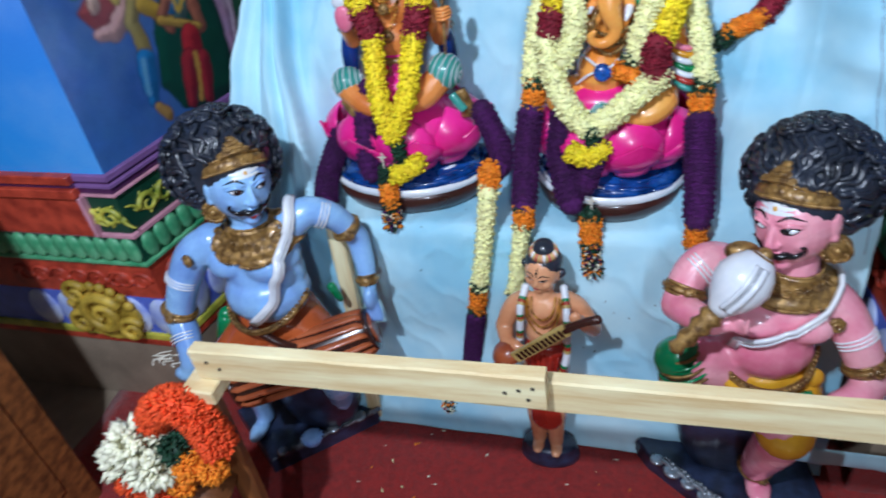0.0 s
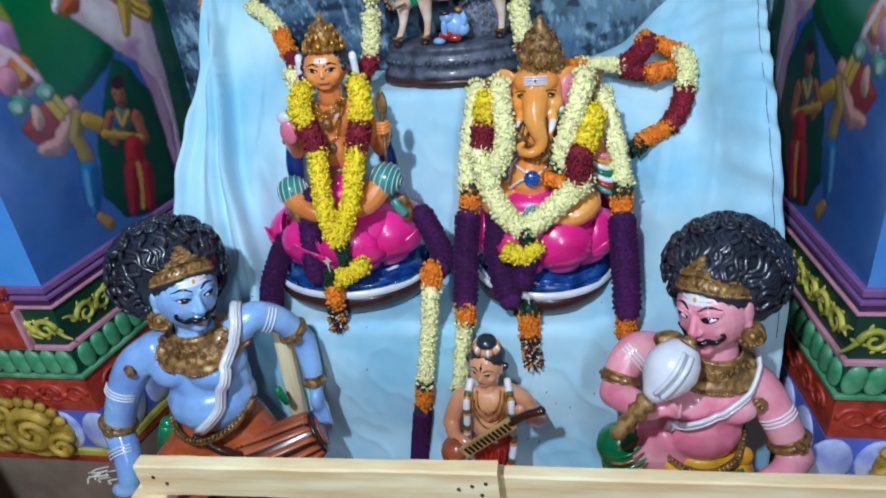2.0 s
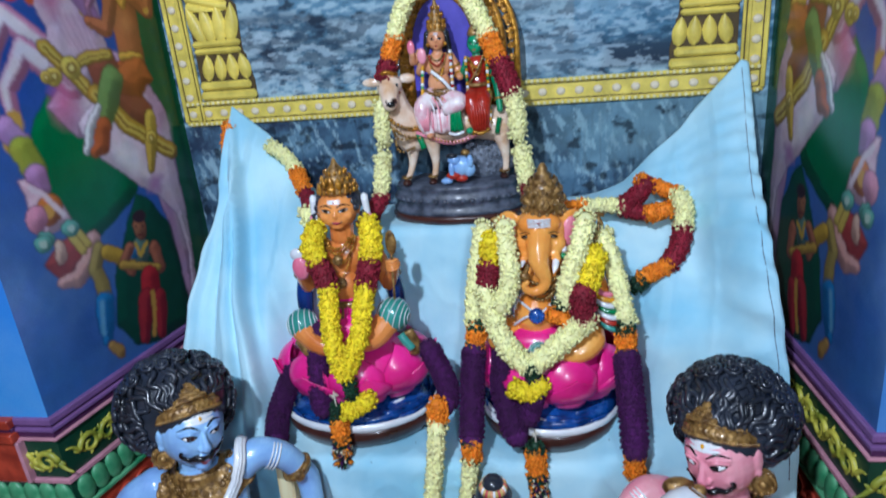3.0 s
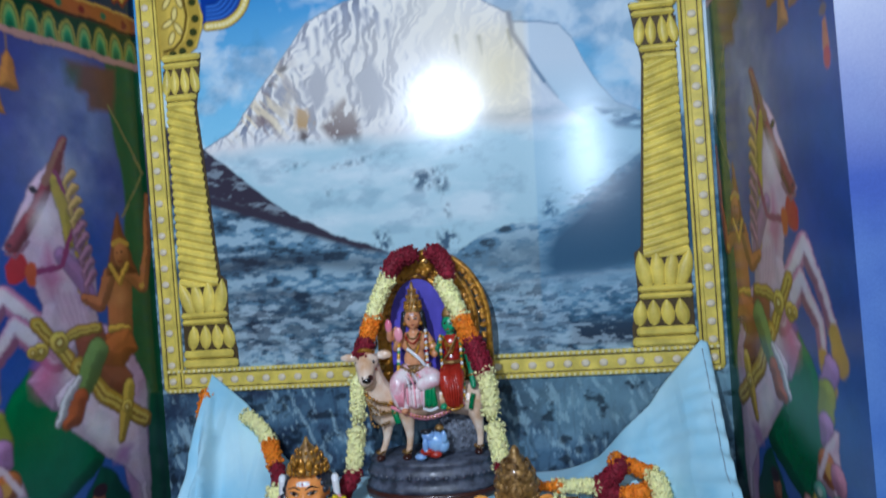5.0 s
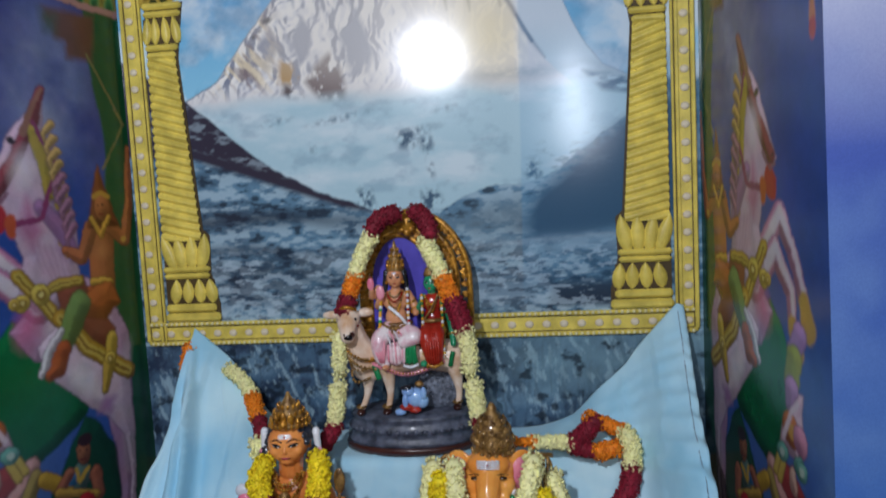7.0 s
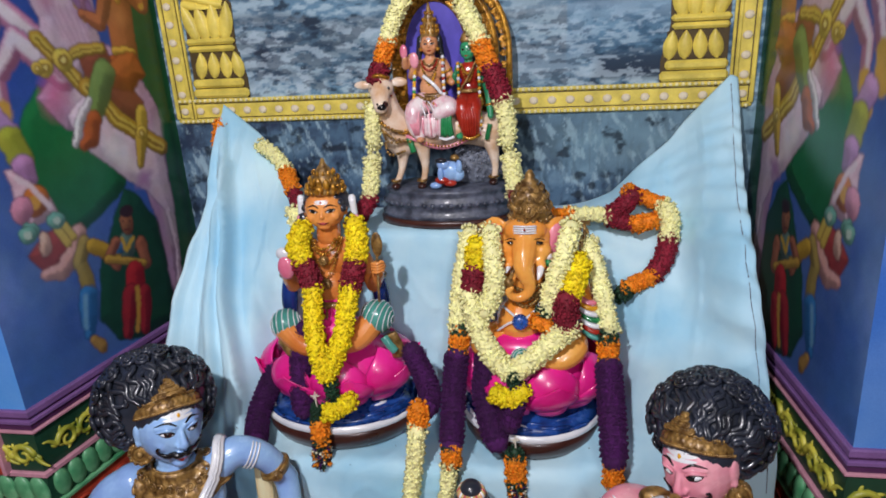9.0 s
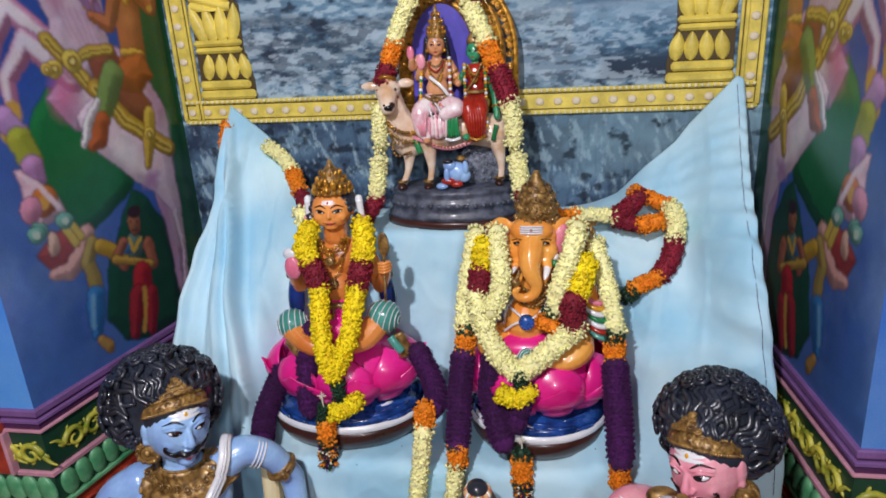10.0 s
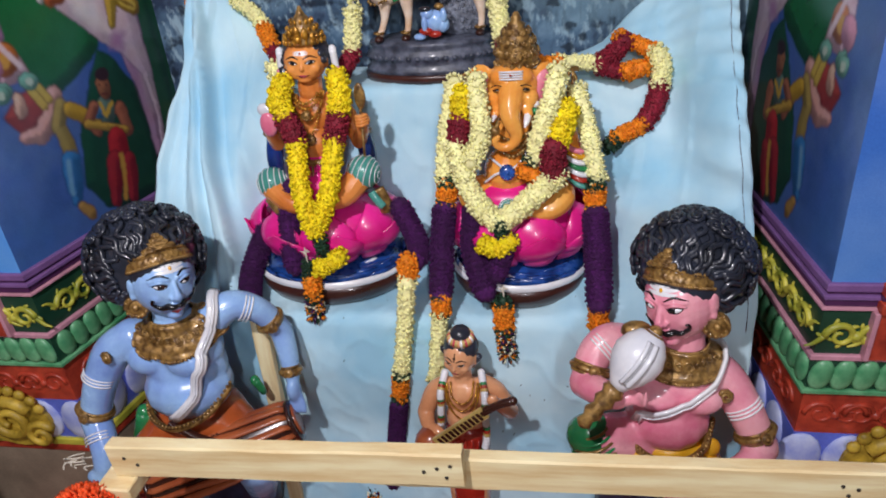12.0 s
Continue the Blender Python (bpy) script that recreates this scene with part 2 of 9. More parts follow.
def part(name, shape, mats, parent=None, label=""):
    """Links a Shape, or a mesh, as ONE object, under a thing or a part."""
    mats = mats if isinstance(mats, (list, tuple)) else [mats]  # a ready mesh brings its own
    ob = new(name, shape.mesh(name, mats) if isinstance(shape, Shape) else shape)
    if parent is not None:
        ob.parent = parent
    return tagged(ob, label)


def thing(name, label, category, group="", kind="", at=(0, 0, 0)):
    ob = new(name)
    ob.empty_display_size = 0.05
    ob.location = at
    return tagged(ob, label, category, group, kind)


# -- painting of printed sheets: colours laid on a fine grid
def lattice(x, y, seed):
    rng = np.random.RandomState(seed)
    tab = rng.rand(256, 256)
    xi, yi = np.floor(x).astype(int), np.floor(y).astype(int)
    fx, fy = x - xi, y - yi
    fx, fy = fx * fx * (3 - 2 * fx), fy * fy * (3 - 2 * fy)
    g = lambda a, b: tab[a % 256, b % 256]
    return (g(xi, yi) * (1 - fx) + g(xi + 1, yi) * fx) * (1 - fy) + (g(xi, yi + 1) * (1 - fx) + g(xi + 1, yi + 1) * fx) * fy


def fbm(x, y, seed, octaves=5):
    s, a, t = 0, 0.5, 0
    for k in range(octaves):
        s, t = s + a * lattice(x * 2 ** k + 17 * k, y * 2 ** k + 31 * k, seed + k), t + a
        a *= 0.55
    return s / t


class Canvas:
    """Colours of a printed sheet over (a, b) in metres."""

    def __init__(self, a0, a1, b0, b1, step):
        self.na, self.nb = int((a1 - a0) / step) + 1, int((b1 - b0) / step) + 1
        self.a, self.b = np.meshgrid(np.linspace(a0, a1, self.na), np.linspace(b0, b1, self.nb))
        self.c = np.zeros((self.nb, self.na, 3))
        self.step = step
        self.wob = (fbm(self.a * 30, self.b * 30, 77, 3) - 0.5) * 0.012

    def lay(self, alpha, hexcol):
        al = np.clip(alpha, 0, 1)[..., None]
        self.c = self.c * (1 - al) + np.array(lin(hexcol) if isinstance(hexcol, str) else hexcol) * al

    def sdf(self, d, hexcol, soft=0.004, k=1.0, edge=None):
        if edge:
            self.lay((0.5 - (d - 0.003) / soft) * k * 0.8, edge)
        self.lay((0.5 - d / soft) * k, hexcol)
        if edge:
            # a painter's modelling: one side light, the other dark, within the form
            deep = max(0.006, min(0.040, float(-d.min())))
            gb, ga = np.gradient(d, self.step)
            turn = np.sqrt(np.clip(1 - np.clip(-d / deep, 0, 1) ** 2, 0, 1))
            lit = (0.45 * ga + 0.89 * gb) * turn / (np.hypot(ga, gb) + 1e-6)
            f = 1 + np.clip(0.5 - d / soft, 0, 1) * k * (0.55 * lit + 0.10 * (1 - turn))
            self.c = np.clip(self.c * f[..., None], 0, 0.95)

    def oval(self, ca, cb, ra, rb, hexcol, rot=0, soft=0.004, k=1.0, edge=None):
        t = math.radians(rot)
        x, y = self.a - ca, self.b - cb
        u, v = x * math.cos(t) + y * math.sin(t), -x * math.sin(t) + y * math.cos(t)
        d = (np.sqrt((u / ra) ** 2 + (v / rb) ** 2) - 1) * min(ra, rb)
        self.sdf(d, hexcol, soft, k, edge)

    def bar(self, pts, radii, hexcol, soft=0.004, k=1.0, edge=None):
        d = np.full(self.a.shape, 9.0)
        radii = [radii] * len(pts) if isinstance(radii, (int, float)) else radii
        for (p, q, r0, r1) in zip(pts[:-1], pts[1:], radii[:-1], radii[1:]):
            ex, ey = q[0] - p[0], q[1] - p[1]
            t = np.clip(((self.a - p[0]) * ex + (self.b - p[1]) * ey) / (ex * ex + ey * ey + 1e-9), 0, 1)
            d = np.minimum(d, np.hypot(self.a - p[0] - t * ex, self.b - p[1] - t * ey) - (r0 + (r1 - r0) * t))
        self.sdf(d, hexcol, soft, k, edge)

    def poly(self, pts, hexcol, soft=0.004, k=1.0, edge=None):
        d = np.full(self.a.shape, 9.0)
        inside = np.zeros(self.a.shape, bool)
        for p, q in zip(pts, list(pts[1:]) + [pts[0]]):
            ex, ey = q[0] - p[0], q[1] - p[1]
            t = np.clip(((self.a - p[0]) * ex + (self.b - p[1]) * ey) / (ex * ex + ey * ey + 1e-9), 0, 1)
            d = np.minimum(d, np.hypot(self.a - p[0] - t * ex, self.b - p[1] - t * ey))
            cross = ((p[1] > self.b) != (q[1] > self.b)) & (self.a < (q[0] - p[0]) * (self.b - p[1]) / (q[1] - p[1] + 1e-12) + p[0])
            inside ^= cross
        self.sdf(np.where(inside, -d, d) + self.wob * 0.3, hexcol, soft, k, edge)

    def mesh(self, name, place, material):
        """place(a, b) gives x, y, z arrays."""
        x, y, z = place(self.a, self.b)
        co = np.stack([x, y, z], -1).reshape(-1, 3)
        i = np.arange(self.na * self.nb).reshape(self.nb, self.na)
        q = np.stack([i[:-1, :-1], i[:-1, 1:], i[1:, 1:], i[1:, :-1]], -1).reshape(-1, 4)
        me = bpy.data.meshes.new(name)
        me.from_pydata(co.tolist(), [], q.tolist())
        at = me.color_attributes.new("Col", "FLOAT_COLOR", "POINT")
        at.data.foreach_set("color", np.concatenate([self.c.reshape(-1, 3), np.ones((co.shape[0], 1))], 1).ravel())
        me.materials.append(material)
        me.polygons.foreach_set("use_smooth", [True] * len(me.polygons))
        me.update()
        return me

# ---------------------------------------------------------------- the hall and the niche
# niche plan: back wall at y = 0, splayed side walls, pier faces at y = -0.76
LA, LB, LC = (-0.93, 0.0), (-1.074, -0.76), (-2.6, -0.76)
RA, RB, RC = (0.93, 0.0), (0.992, -0.76), (2.6, -0.76)
LEAN = {-1: 0.0, 1: -0.022}  # metres that the pier edges lean in for each metre of height


def slab(name, lo, hi, mat, bevel=0.0):
    return tagged(part(name, Shape().box(lo, hi, 0, bevel), M[mat]), kind="structure")


slab("floor", (-2.6, -4.6, -0.12), (2.6, 0.2, -0.004), "stone")
slab("wall_north", (-1.2, 0.012, -0.1), (1.2, 0.15, 3.4), "plaster")
slab("wall_south", (-2.7, -4.7, -0.1), (2.7, -4.55, 3.4), "hall")
slab("wall_west", (-2.75, -4.7, -0.1), (-2.6, 0.15, 3.4), "hall")
slab("wall_east", (2.6, -4.7, -0.1), (2.75, 0.15, 3.4), "hall")
slab("ceiling", (-2.7, -4.7, 3.34), (2.7, 0.15, 3.45), "dark")
slab("niche_ceiling", (-1.1, -0.70, 3.24), (1.1, 0.01, 3.32), "dark")
slab("lintel", (-1.2, -0.82, 3.0), (1.2, -0.70, 3.34), "dark", 0.01)


def pier(name, a, b, c):
    """Solid pier between the niche's side and the hall's wall."""
    sg = 1 if a[0] > 0 else -1
    o = 0.006
    pts = [(a[0] + sg * o, 0.15), (a[0] + sg * o, a[1]), (b[0] + sg * o, b[1] + o), (c[0], c[1] + o), (c[0], 0.15)]
    s = Shape()
    n = len(pts)
    s.add([(x, y, -0.1) for x, y in pts] + [(x, y, 3.34) for x, y in pts], [tuple(range(n)), tuple(range(n, 2 * n))] + [(i, (i + 1) % n, (i + 1) % n + n, i + n) for i in range(n)], 0, False)
    return tagged(part(name, s, M["plaster"]), kind="structure")


pier("wall_pier_west", LA, LB, LC)
pier("wall_pier_east", RA, RB, RC)

# printed sheets on the side walls: s runs from the back corner to the pier's edge
SIDE = 0.765


def side_picture():
    k = Canvas(0, SIDE, 0.95, 3.16, 0.0036)
    s, z = k.a, k.b
    t = np.clip((z - 0.95) / 1.75, 0, 1)[..., None]
    c0, c1, c2 = (np.array(lin(h)) for h in ("4a78c4", "2a4fa4", "3c3f86"))
    k.c = np.where(t < 0.55, c0 + (c1 - c0) * t / 0.55, c1 + (c2 - c1) * (t - 0.55) / 0.45)
    cloud = np.clip(fbm(s * 3, z * 3, 5) * 2.6 - 1.1, 0, 1)
    # pale reflected glow on the upper sheet, painted in with the cloud mask
    k.lay(cloud * 0.5 * np.exp(-((s - 0.30) / 0.16) ** 2 - ((z - 2.40) / 0.22) ** 2) * 1.8, "b9c4e0")
    k.lay(cloud * 0.7 * np.exp(-((z - 1.25) / 0.22) ** 2) * np.clip((s - 0.3) * 4, 0, 1), "8fb0dc")
    # green hanging behind the rider
    k.sdf(s - 0.125 + 0.02 * np.sin(z * 9), "1c5a36", 0.012)
    k.sdf(np.abs(s - 0.03) - 0.012, "123f28", 0.02, 0.6)
    k.poly([(0.10, 2.69), (0.29, 2.67), (0.285, 2.63), (0.265, 2.625), (0.262, 2.59), (0.225, 2.585), (0.222, 2.535), (0.12, 2.54)], "6a4436", 0.02, 0.9), k.poly([(0.24, 2.66), (0.30, 2.66), (0.295, 2.60), (0.25, 2.60)], "4e5a48", 0.03, 0.7)
    # big green leaf shapes
    k.poly([(0.489, 1.78), (0.56, 1.71), (0.597, 1.62), (0.56, 1.48), (0.49, 1.355), (0.40, 1.38), (0.265, 1.449), (0.25, 1.54), (0.34, 1.60), (0.40, 1.68), (0.44, 1.75)], "0f6b3b", 0.008, edge="0b3d2a")
    k.poly([(0.274, 1.44), (0.33, 1.38), (0.42, 1.25), (0.472, 1.09), (0.42, 0.99), (0.324, 0.955), (0.173, 0.95), (0.14, 1.1), (0.17, 1.3), (0.22, 1.4)], "0d4a30", 0.008, edge="0b3626")
    # rearing horse
    pale, pink, mauve = "cdb2c6", "bd7da2", "80608f"
    k.poly([(0.43, 1.80), (0.26, 1.88), (0.16, 1.84), (0.075, 1.67), (0.085, 1.4), (0.104, 1.268), (0.12, 1.03), (0.16, 1.03), (0.165, 1.27), (0.20, 1.52), (0.27, 1.60), (0.43, 1.66), (0.50, 1.75)], "b592b0", 0.008, edge="5d486c")
    k.poly([(0.36, 1.78), (0.24, 1.84), (0.15, 1.74), (0.14, 1.62), (0.25, 1.62), (0.40, 1.70)], pale, 0.04, 0.8)
    k.poly([(0.13, 1.64), (0.10, 1.45), (0.12, 1.20), (0.14, 1.20), (0.15, 1.45), (0.18, 1.6)], pale, 0.02, 0.7)
    for leg in ([(0.40, 1.84), (0.545, 1.985), (0.60, 1.91), (0.655, 1.80)], [(0.40, 1.80), (0.515, 1.90), (0.595, 1.81), (0.60, 1.74)]):
        k.bar(leg, [0.042, 0.03, 0.022, 0.02], pink, 0.008, edge="6a4f7c")
        k.bar([(a + 0.006, b + 0.008) for a, b in leg], [0.026, 0.016, 0.010, 0.008], "e4dbe8", 0.012)
        k.bar([leg[-1], (leg[-1][0] + 0.02, leg[-1][1] - 0.06)], [0.022, 0.03], "c9a04a", 0.008)
    k.poly([(0.365, 2.365), (0.318, 2.405), (0.335, 2.30), (0.29, 2.22), (0.245, 2.03), (0.25, 1.86), (0.36, 1.76), (0.46, 1.83), (0.43, 1.95), (0.454, 2.01), (0.50, 2.075), (0.535, 2.115), (0.505, 2.17), (0.44, 2.29), (0.40, 2.335)], pale, 0.008, edge="7a6480")
    k.poly([(0.30, 2.18), (0.255, 2.03), (0.27, 1.92), (0.31, 1.95), (0.33, 2.1)], mauve, 0.03, 0.8)
    k.poly([(0.40, 2.12), (0.36, 2.02), (0.40, 1.97), (0.44, 2.03)], pink, 0.03, 0.9)
    for q in range(14):
        k.oval(0.275 + 0.012 * (q % 3), 2.18 - 0.018 * q, 0.016, 0.011, "b8963c" if q % 2 else "8d6c2a", 20)
    k.bar([(0.325, 2.43), (0.36, 2.34), (0.43, 2.22), (0.505, 2.12)], [0.012, 0.020, 0.018, 0.022], "8a3a46", 0.006, edge="4a1c30"), k.bar([(0.365, 2.31), (0.335, 2.22), (0.325, 2.12)], [0.016, 0.022, 0.014], "b09a3c", 0.008, edge="5d4a20"), k.bar([(0.36, 2.09), (0.30, 2.02), (0.26, 1.95)], [0.022, 0.026, 0.016], "98709c", 0.010, edge="5d3a6a")
    k.bar([(0.395, 2.30), (0.325, 2.43)], [0.012, 0.006], "9a6a5a")
    k.bar([(0.36, 2.33), (0.29, 2.20), (0.36, 2.06), (0.46, 2.04)], 0.008, "8d3a68")
    k.oval(0.50, 2.055, 0.032, 0.045, "b42a34", 25), k.oval(0.46, 2.04, 0.016, 0.035, "c2562e", 10)
    k.oval(0.432, 2.275, 0.013, 0.009, "2a2230", 30), k.oval(0.515, 2.125, 0.008, 0.006, "5a3040")
    k.bar([(0.46, 2.13), (0.50, 2.085), (0.53, 2.10)], 0.004, "8a5a70")
    for q in range(9):
        a, b = 0.30 - 0.006 * q, 2.33 - 0.038 * q
        k.bar([(a, b), (a + 0.028, b - 0.03), (a + 0.022, b - 0.06)], [0.013, 0.009, 0.003], "c9a860" if q < 4 else "a0728c", 0.006, edge="6a4a50")
    for q in range(6):
        k.bar([(0.40 - 0.02 * q, 1.99 - 0.005 * q), (0.37 - 0.02 * q, 1.90 - 0.02 * q)], [0.006, 0.002], "b08aa8", 0.012, 0.6)
    for a, b, ra, rb in ((0.33, 1.73, 0.04, 0.03), (0.20, 1.72, 0.035, 0.03), (0.12, 1.52, 0.016, 0.06), (0.41, 2.20, 0.03, 0.045)):
        k.oval(a, b, ra, rb, "f2e8ee", 20, 0.05, 0.8)
    k.oval(0.30, 1.66, 0.06, 0.02, "d07aa6", 20, 0.04, 0.6), k.oval(0.15, 1.40, 0.014, 0.09, "a878a8", 5, 0.03, 0.6)
    # rider
    skin = "a9653c"
    k.bar([(0.15, 2.02), (0.165, 1.82)], [0.05, 0.045], skin, 0.008, edge="5e3826")
    k.bar([(0.11, 2.02), (0.055, 1.97), (0.02, 2.10), (0.005, 2.27)], [0.024, 0.02, 0.016, 0.012], skin, edge="5e3826")
    k.bar([(0.19, 2.02), (0.23, 1.93), (0.29, 1.96)], [0.024, 0.02, 0.014], skin, edge="5e3826")
    k.poly([(0.175, 2.11), (0.141, 2.215), (0.108, 2.11), (0.075, 2.02), (0.20, 2.02)], "7c4226", 0.010, edge="4a2818")
    k.oval(0.138, 2.082, 0.030, 0.042, skin, edge="5e3826")
    k.bar([(0.168, 2.115), (0.138, 2.128), (0.110, 2.115)], 0.008, "c9983c", 0.004)
    k.bar([(0.12, 2.20), (0.02, 2.35), (0.14, 2.56)], 0.004, "7f7a4a")
    k.oval(0.18, 1.80, 0.07, 0.035, "b05a2c", 15, edge="5e3020")
    k.bar([(0.185, 2.05), (0.150, 1.99), (0.115, 2.05)], 0.008, "d0a040", 0.004, edge="6a4a1c"), k.bar([(0.20, 1.85), (0.135, 1.84)], 0.012, "c9a040", 0.004, edge="6a4a1c")
    k.oval(0.136, 2.09, 0.005, 0.004, "2a1c1c"), k.oval(0.154, 2.09, 0.005, 0.004, "2a1c1c"), k.bar([(0.140, 2.060), (0.152, 2.060)], 0.003, "7a2c24")
    k.oval(0.155, 1.95, 0.03, 0.03, "c9804c", 0, 0.03, 0.6), k.oval(0.06, 1.975, 0.012, 0.012, "d0a040")
    # hind part and leg of the horse
    k.poly([(0.312, 1.759), (0.247, 1.642), (0.089, 1.541), (0.086, 1.454), (0.085, 1.336), (0.100, 1.176), (0.118, 0.990), (0.150, 0.994), (0.116, 1.182), (0.126, 1.328), (0.178, 1.410), (0.252, 1.461), (0.315, 1.526), (0.397, 1.610), (0.412, 1.693)], "d9c3d4", 0.008, edge="6b5678")
    k.poly([(0.312, 1.611), (0.219, 1.576), (0.209, 1.483), (0.265, 1.497), (0.316, 1.560)], "f0e6ee", 0.03, 0.8)
    k.poly([(0.197, 1.481), (0.149, 1.469), (0.171, 1.418), (0.228, 1.433)], "b48ab4", 0.02, 0.7)
    k.oval(0.441, 1.759, 0.035, 0.055, "d86a98", 20, 0.05, 0.7)
    # saddle cloth, wide gilded straps with rosettes and a tassel
    k.poly([(0.343, 1.864), (0.237, 1.873), (0.220, 1.815), (0.127, 1.685), (0.156, 1.627), (0.240, 1.667), (0.328, 1.777)], "8a4a34", 0.008, edge="4a2a20")
    k.bar([(0.453, 1.900), (0.401, 1.831), (0.334, 1.754)], 0.020, "a8842c", 0.006, edge="5d4520")
    k.bar([(0.453, 1.900), (0.401, 1.831), (0.334, 1.754)], 0.011, "d9bf55", 0.006)
    k.bar([(0.453, 1.900), (0.401, 1.831), (0.334, 1.754)], 0.004, "8d6c2a", 0.005)
    k.bar([(0.332, 1.762), (0.245, 1.650), (0.090, 1.536)], 0.026, "a8842c", 0.006, edge="5d4520")
    k.bar([(0.332, 1.762), (0.245, 1.650), (0.090, 1.536)], 0.014, "d9bf55", 0.006)
    k.bar([(0.332, 1.762), (0.245, 1.650), (0.090, 1.536)], 0.005, "8d6c2a", 0.005)
    k.bar([(0.387, 1.844), (0.323, 1.863), (0.252, 1.858)], 0.016, "a8842c", 0.006, edge="5d4520")
    k.bar([(0.387, 1.844), (0.323, 1.863), (0.252, 1.858)], 0.009, "d9bf55", 0.006)
    k.bar([(0.387, 1.844), (0.323, 1.863), (0.252, 1.858)], 0.003, "8d6c2a", 0.005)
    k.bar([(0.146, 1.661), (0.168, 1.575), (0.192, 1.498)], [0.020, 0.024, 0.012], "c8a844", 0.006, edge="5d4520")
    k.oval(0.392, 1.840, 0.030, 0.030, "d2b850", 0, edge="5d4520"), k.oval(0.392, 1.840, 0.017, 0.017, "8d6c2a", 0), k.oval(0.392, 1.840, 0.009, 0.009, "ecd880", 0)
    k.oval(0.453, 1.823, 0.024, 0.024, "d2b850", 0, edge="5d4520"), k.oval(0.453, 1.823, 0.013, 0.013, "8d6c2a", 0), k.oval(0.453, 1.823, 0.007, 0.007, "ecd880", 0)
    k.oval(0.475, 1.825, 0.016, 0.016, "d2b850", 0, edge="5d4520"), k.oval(0.475, 1.825, 0.009, 0.009, "8d6c2a", 0), k.oval(0.475, 1.825, 0.005, 0.005, "ecd880", 0)
    k.oval(0.162, 1.597, 0.020, 0.020, "d2b850", 0, edge="5d4520"), k.oval(0.162, 1.597, 0.011, 0.011, "8d6c2a", 0), k.oval(0.162, 1.597, 0.006, 0.006, "ecd880", 0)
    # rider's hip, leg and boot
    k.poly([(0.191, 1.837), (0.132, 1.842), (0.098, 1.770), (0.165, 1.725), (0.260, 1.753), (0.283, 1.788)], "a85c2c", 0.008, edge="5e3020")
    k.bar([(0.261, 1.789), (0.294, 1.733), (0.329, 1.672)], [0.040, 0.036, 0.028], "6f8a4a", 0.008, edge="33451f")
    k.bar([(0.336, 1.662), (0.353, 1.618), (0.382, 1.604)], [0.030, 0.030, 0.018], "b0582c", 0.008, edge="5e3020")
    k.bar([(0.333, 1.722), (0.381, 1.664), (0.412, 1.613)], [0.010, 0.014, 0.010], "d8d4d8", 0.005, edge="5a5060")
    # falling bearer with pink cap and bound arms
    k.bar([(0.631, 1.720), (0.602, 1.682)], [0.030, 0.026], "b08ac0", 0.008, edge="5a3c6a")
    k.bar([(0.604, 1.662), (0.588, 1.603)], [0.034, 0.036], "9aa03c", 0.008, edge="4a4a20")
    k.bar([(0.587, 1.584), (0.579, 1.552)], [0.032, 0.022], "b888b8", 0.008, edge="5a3c6a")
    k.poly([(0.644, 1.583), (0.625, 1.581), (0.581, 1.546), (0.535, 1.484), (0.519, 1.430), (0.603, 1.427), (0.636, 1.490), (0.633, 1.531)], "e2bcc8", 0.008, edge="7a5068")
    k.oval(0.577, 1.489, 0.038, 0.042, "c0702c", 30, edge="6a3a1c"), k.oval(0.582, 1.485, 0.018, 0.020, "e0a848", 30), k.bar([(0.617, 1.561), (0.580, 1.527), (0.541, 1.463)], 0.008, "f2dce4", 0.006)
    k.oval(0.622, 1.477, 0.030, 0.034, "d890a8", 10, edge="7a5068")
    k.poly([(0.639, 1.352), (0.602, 1.380), (0.565, 1.400), (0.509, 1.399), (0.468, 1.351), (0.509, 1.296), (0.580, 1.267), (0.611, 1.309)], "9c4038", 0.008, edge="4a1c1c")
    k.bar([(0.474, 1.362), (0.504, 1.312), (0.554, 1.278), (0.600, 1.284)], [0.026, 0.026, 0.024, 0.016], "d8a49a", 0.008, edge="6a3c38")
    k.oval(0.584, 1.369, 0.018, 0.034, "e0b4a0", 10, edge="6a3c38"), k.bar([(0.535, 1.395), (0.513, 1.349)], 0.012, "d9bf55", 0.005, edge="6a4a1c"), k.bar([(0.511, 1.398), (0.491, 1.357)], 0.010, "d9bf55", 0.005, edge="6a4a1c")
    k.oval(0.615, 1.416, 0.026, 0.024, "6fae9c", 0, edge="2a5a4c"), k.oval(0.615, 1.416, 0.012, 0.012, "c8e0d0", 0)
    k.oval(0.531, 1.421, 0.026, 0.024, "6fae9c", 0, edge="2a5a4c"), k.oval(0.531, 1.421, 0.012, 0.012, "c8e0d0", 0)
    k.oval(0.626, 1.409, 0.026, 0.024, "6fae9c", 0, edge="2a5a4c"), k.oval(0.626, 1.409, 0.012, 0.012, "c8e0d0", 0)
    k.bar([(0.462, 1.332), (0.493, 1.281), (0.484, 1.224), (0.482, 1.187)], [0.020, 0.022, 0.024, 0.020], "a8924a", 0.008, edge="4a3a1c")
    k.bar([(0.491, 1.173), (0.504, 1.114), (0.516, 1.058)], [0.032, 0.030, 0.016], "2f7fc0", 0.008, edge="173c60"), k.bar([(0.499, 1.176), (0.523, 1.086)], 0.008, "7ab8e0", 0.010)
    k.bar([(0.509, 1.036), (0.489, 0.998)], [0.014, 0.018], "b8904a", 0.006, edge="5a3c1c")
    # standing player in red
    k.bar([(0.437, 1.314), (0.388, 1.270), (0.345, 1.241)], [0.022, 0.020, 0.014], "c9a030", 0.006, edge="6a4a1c")
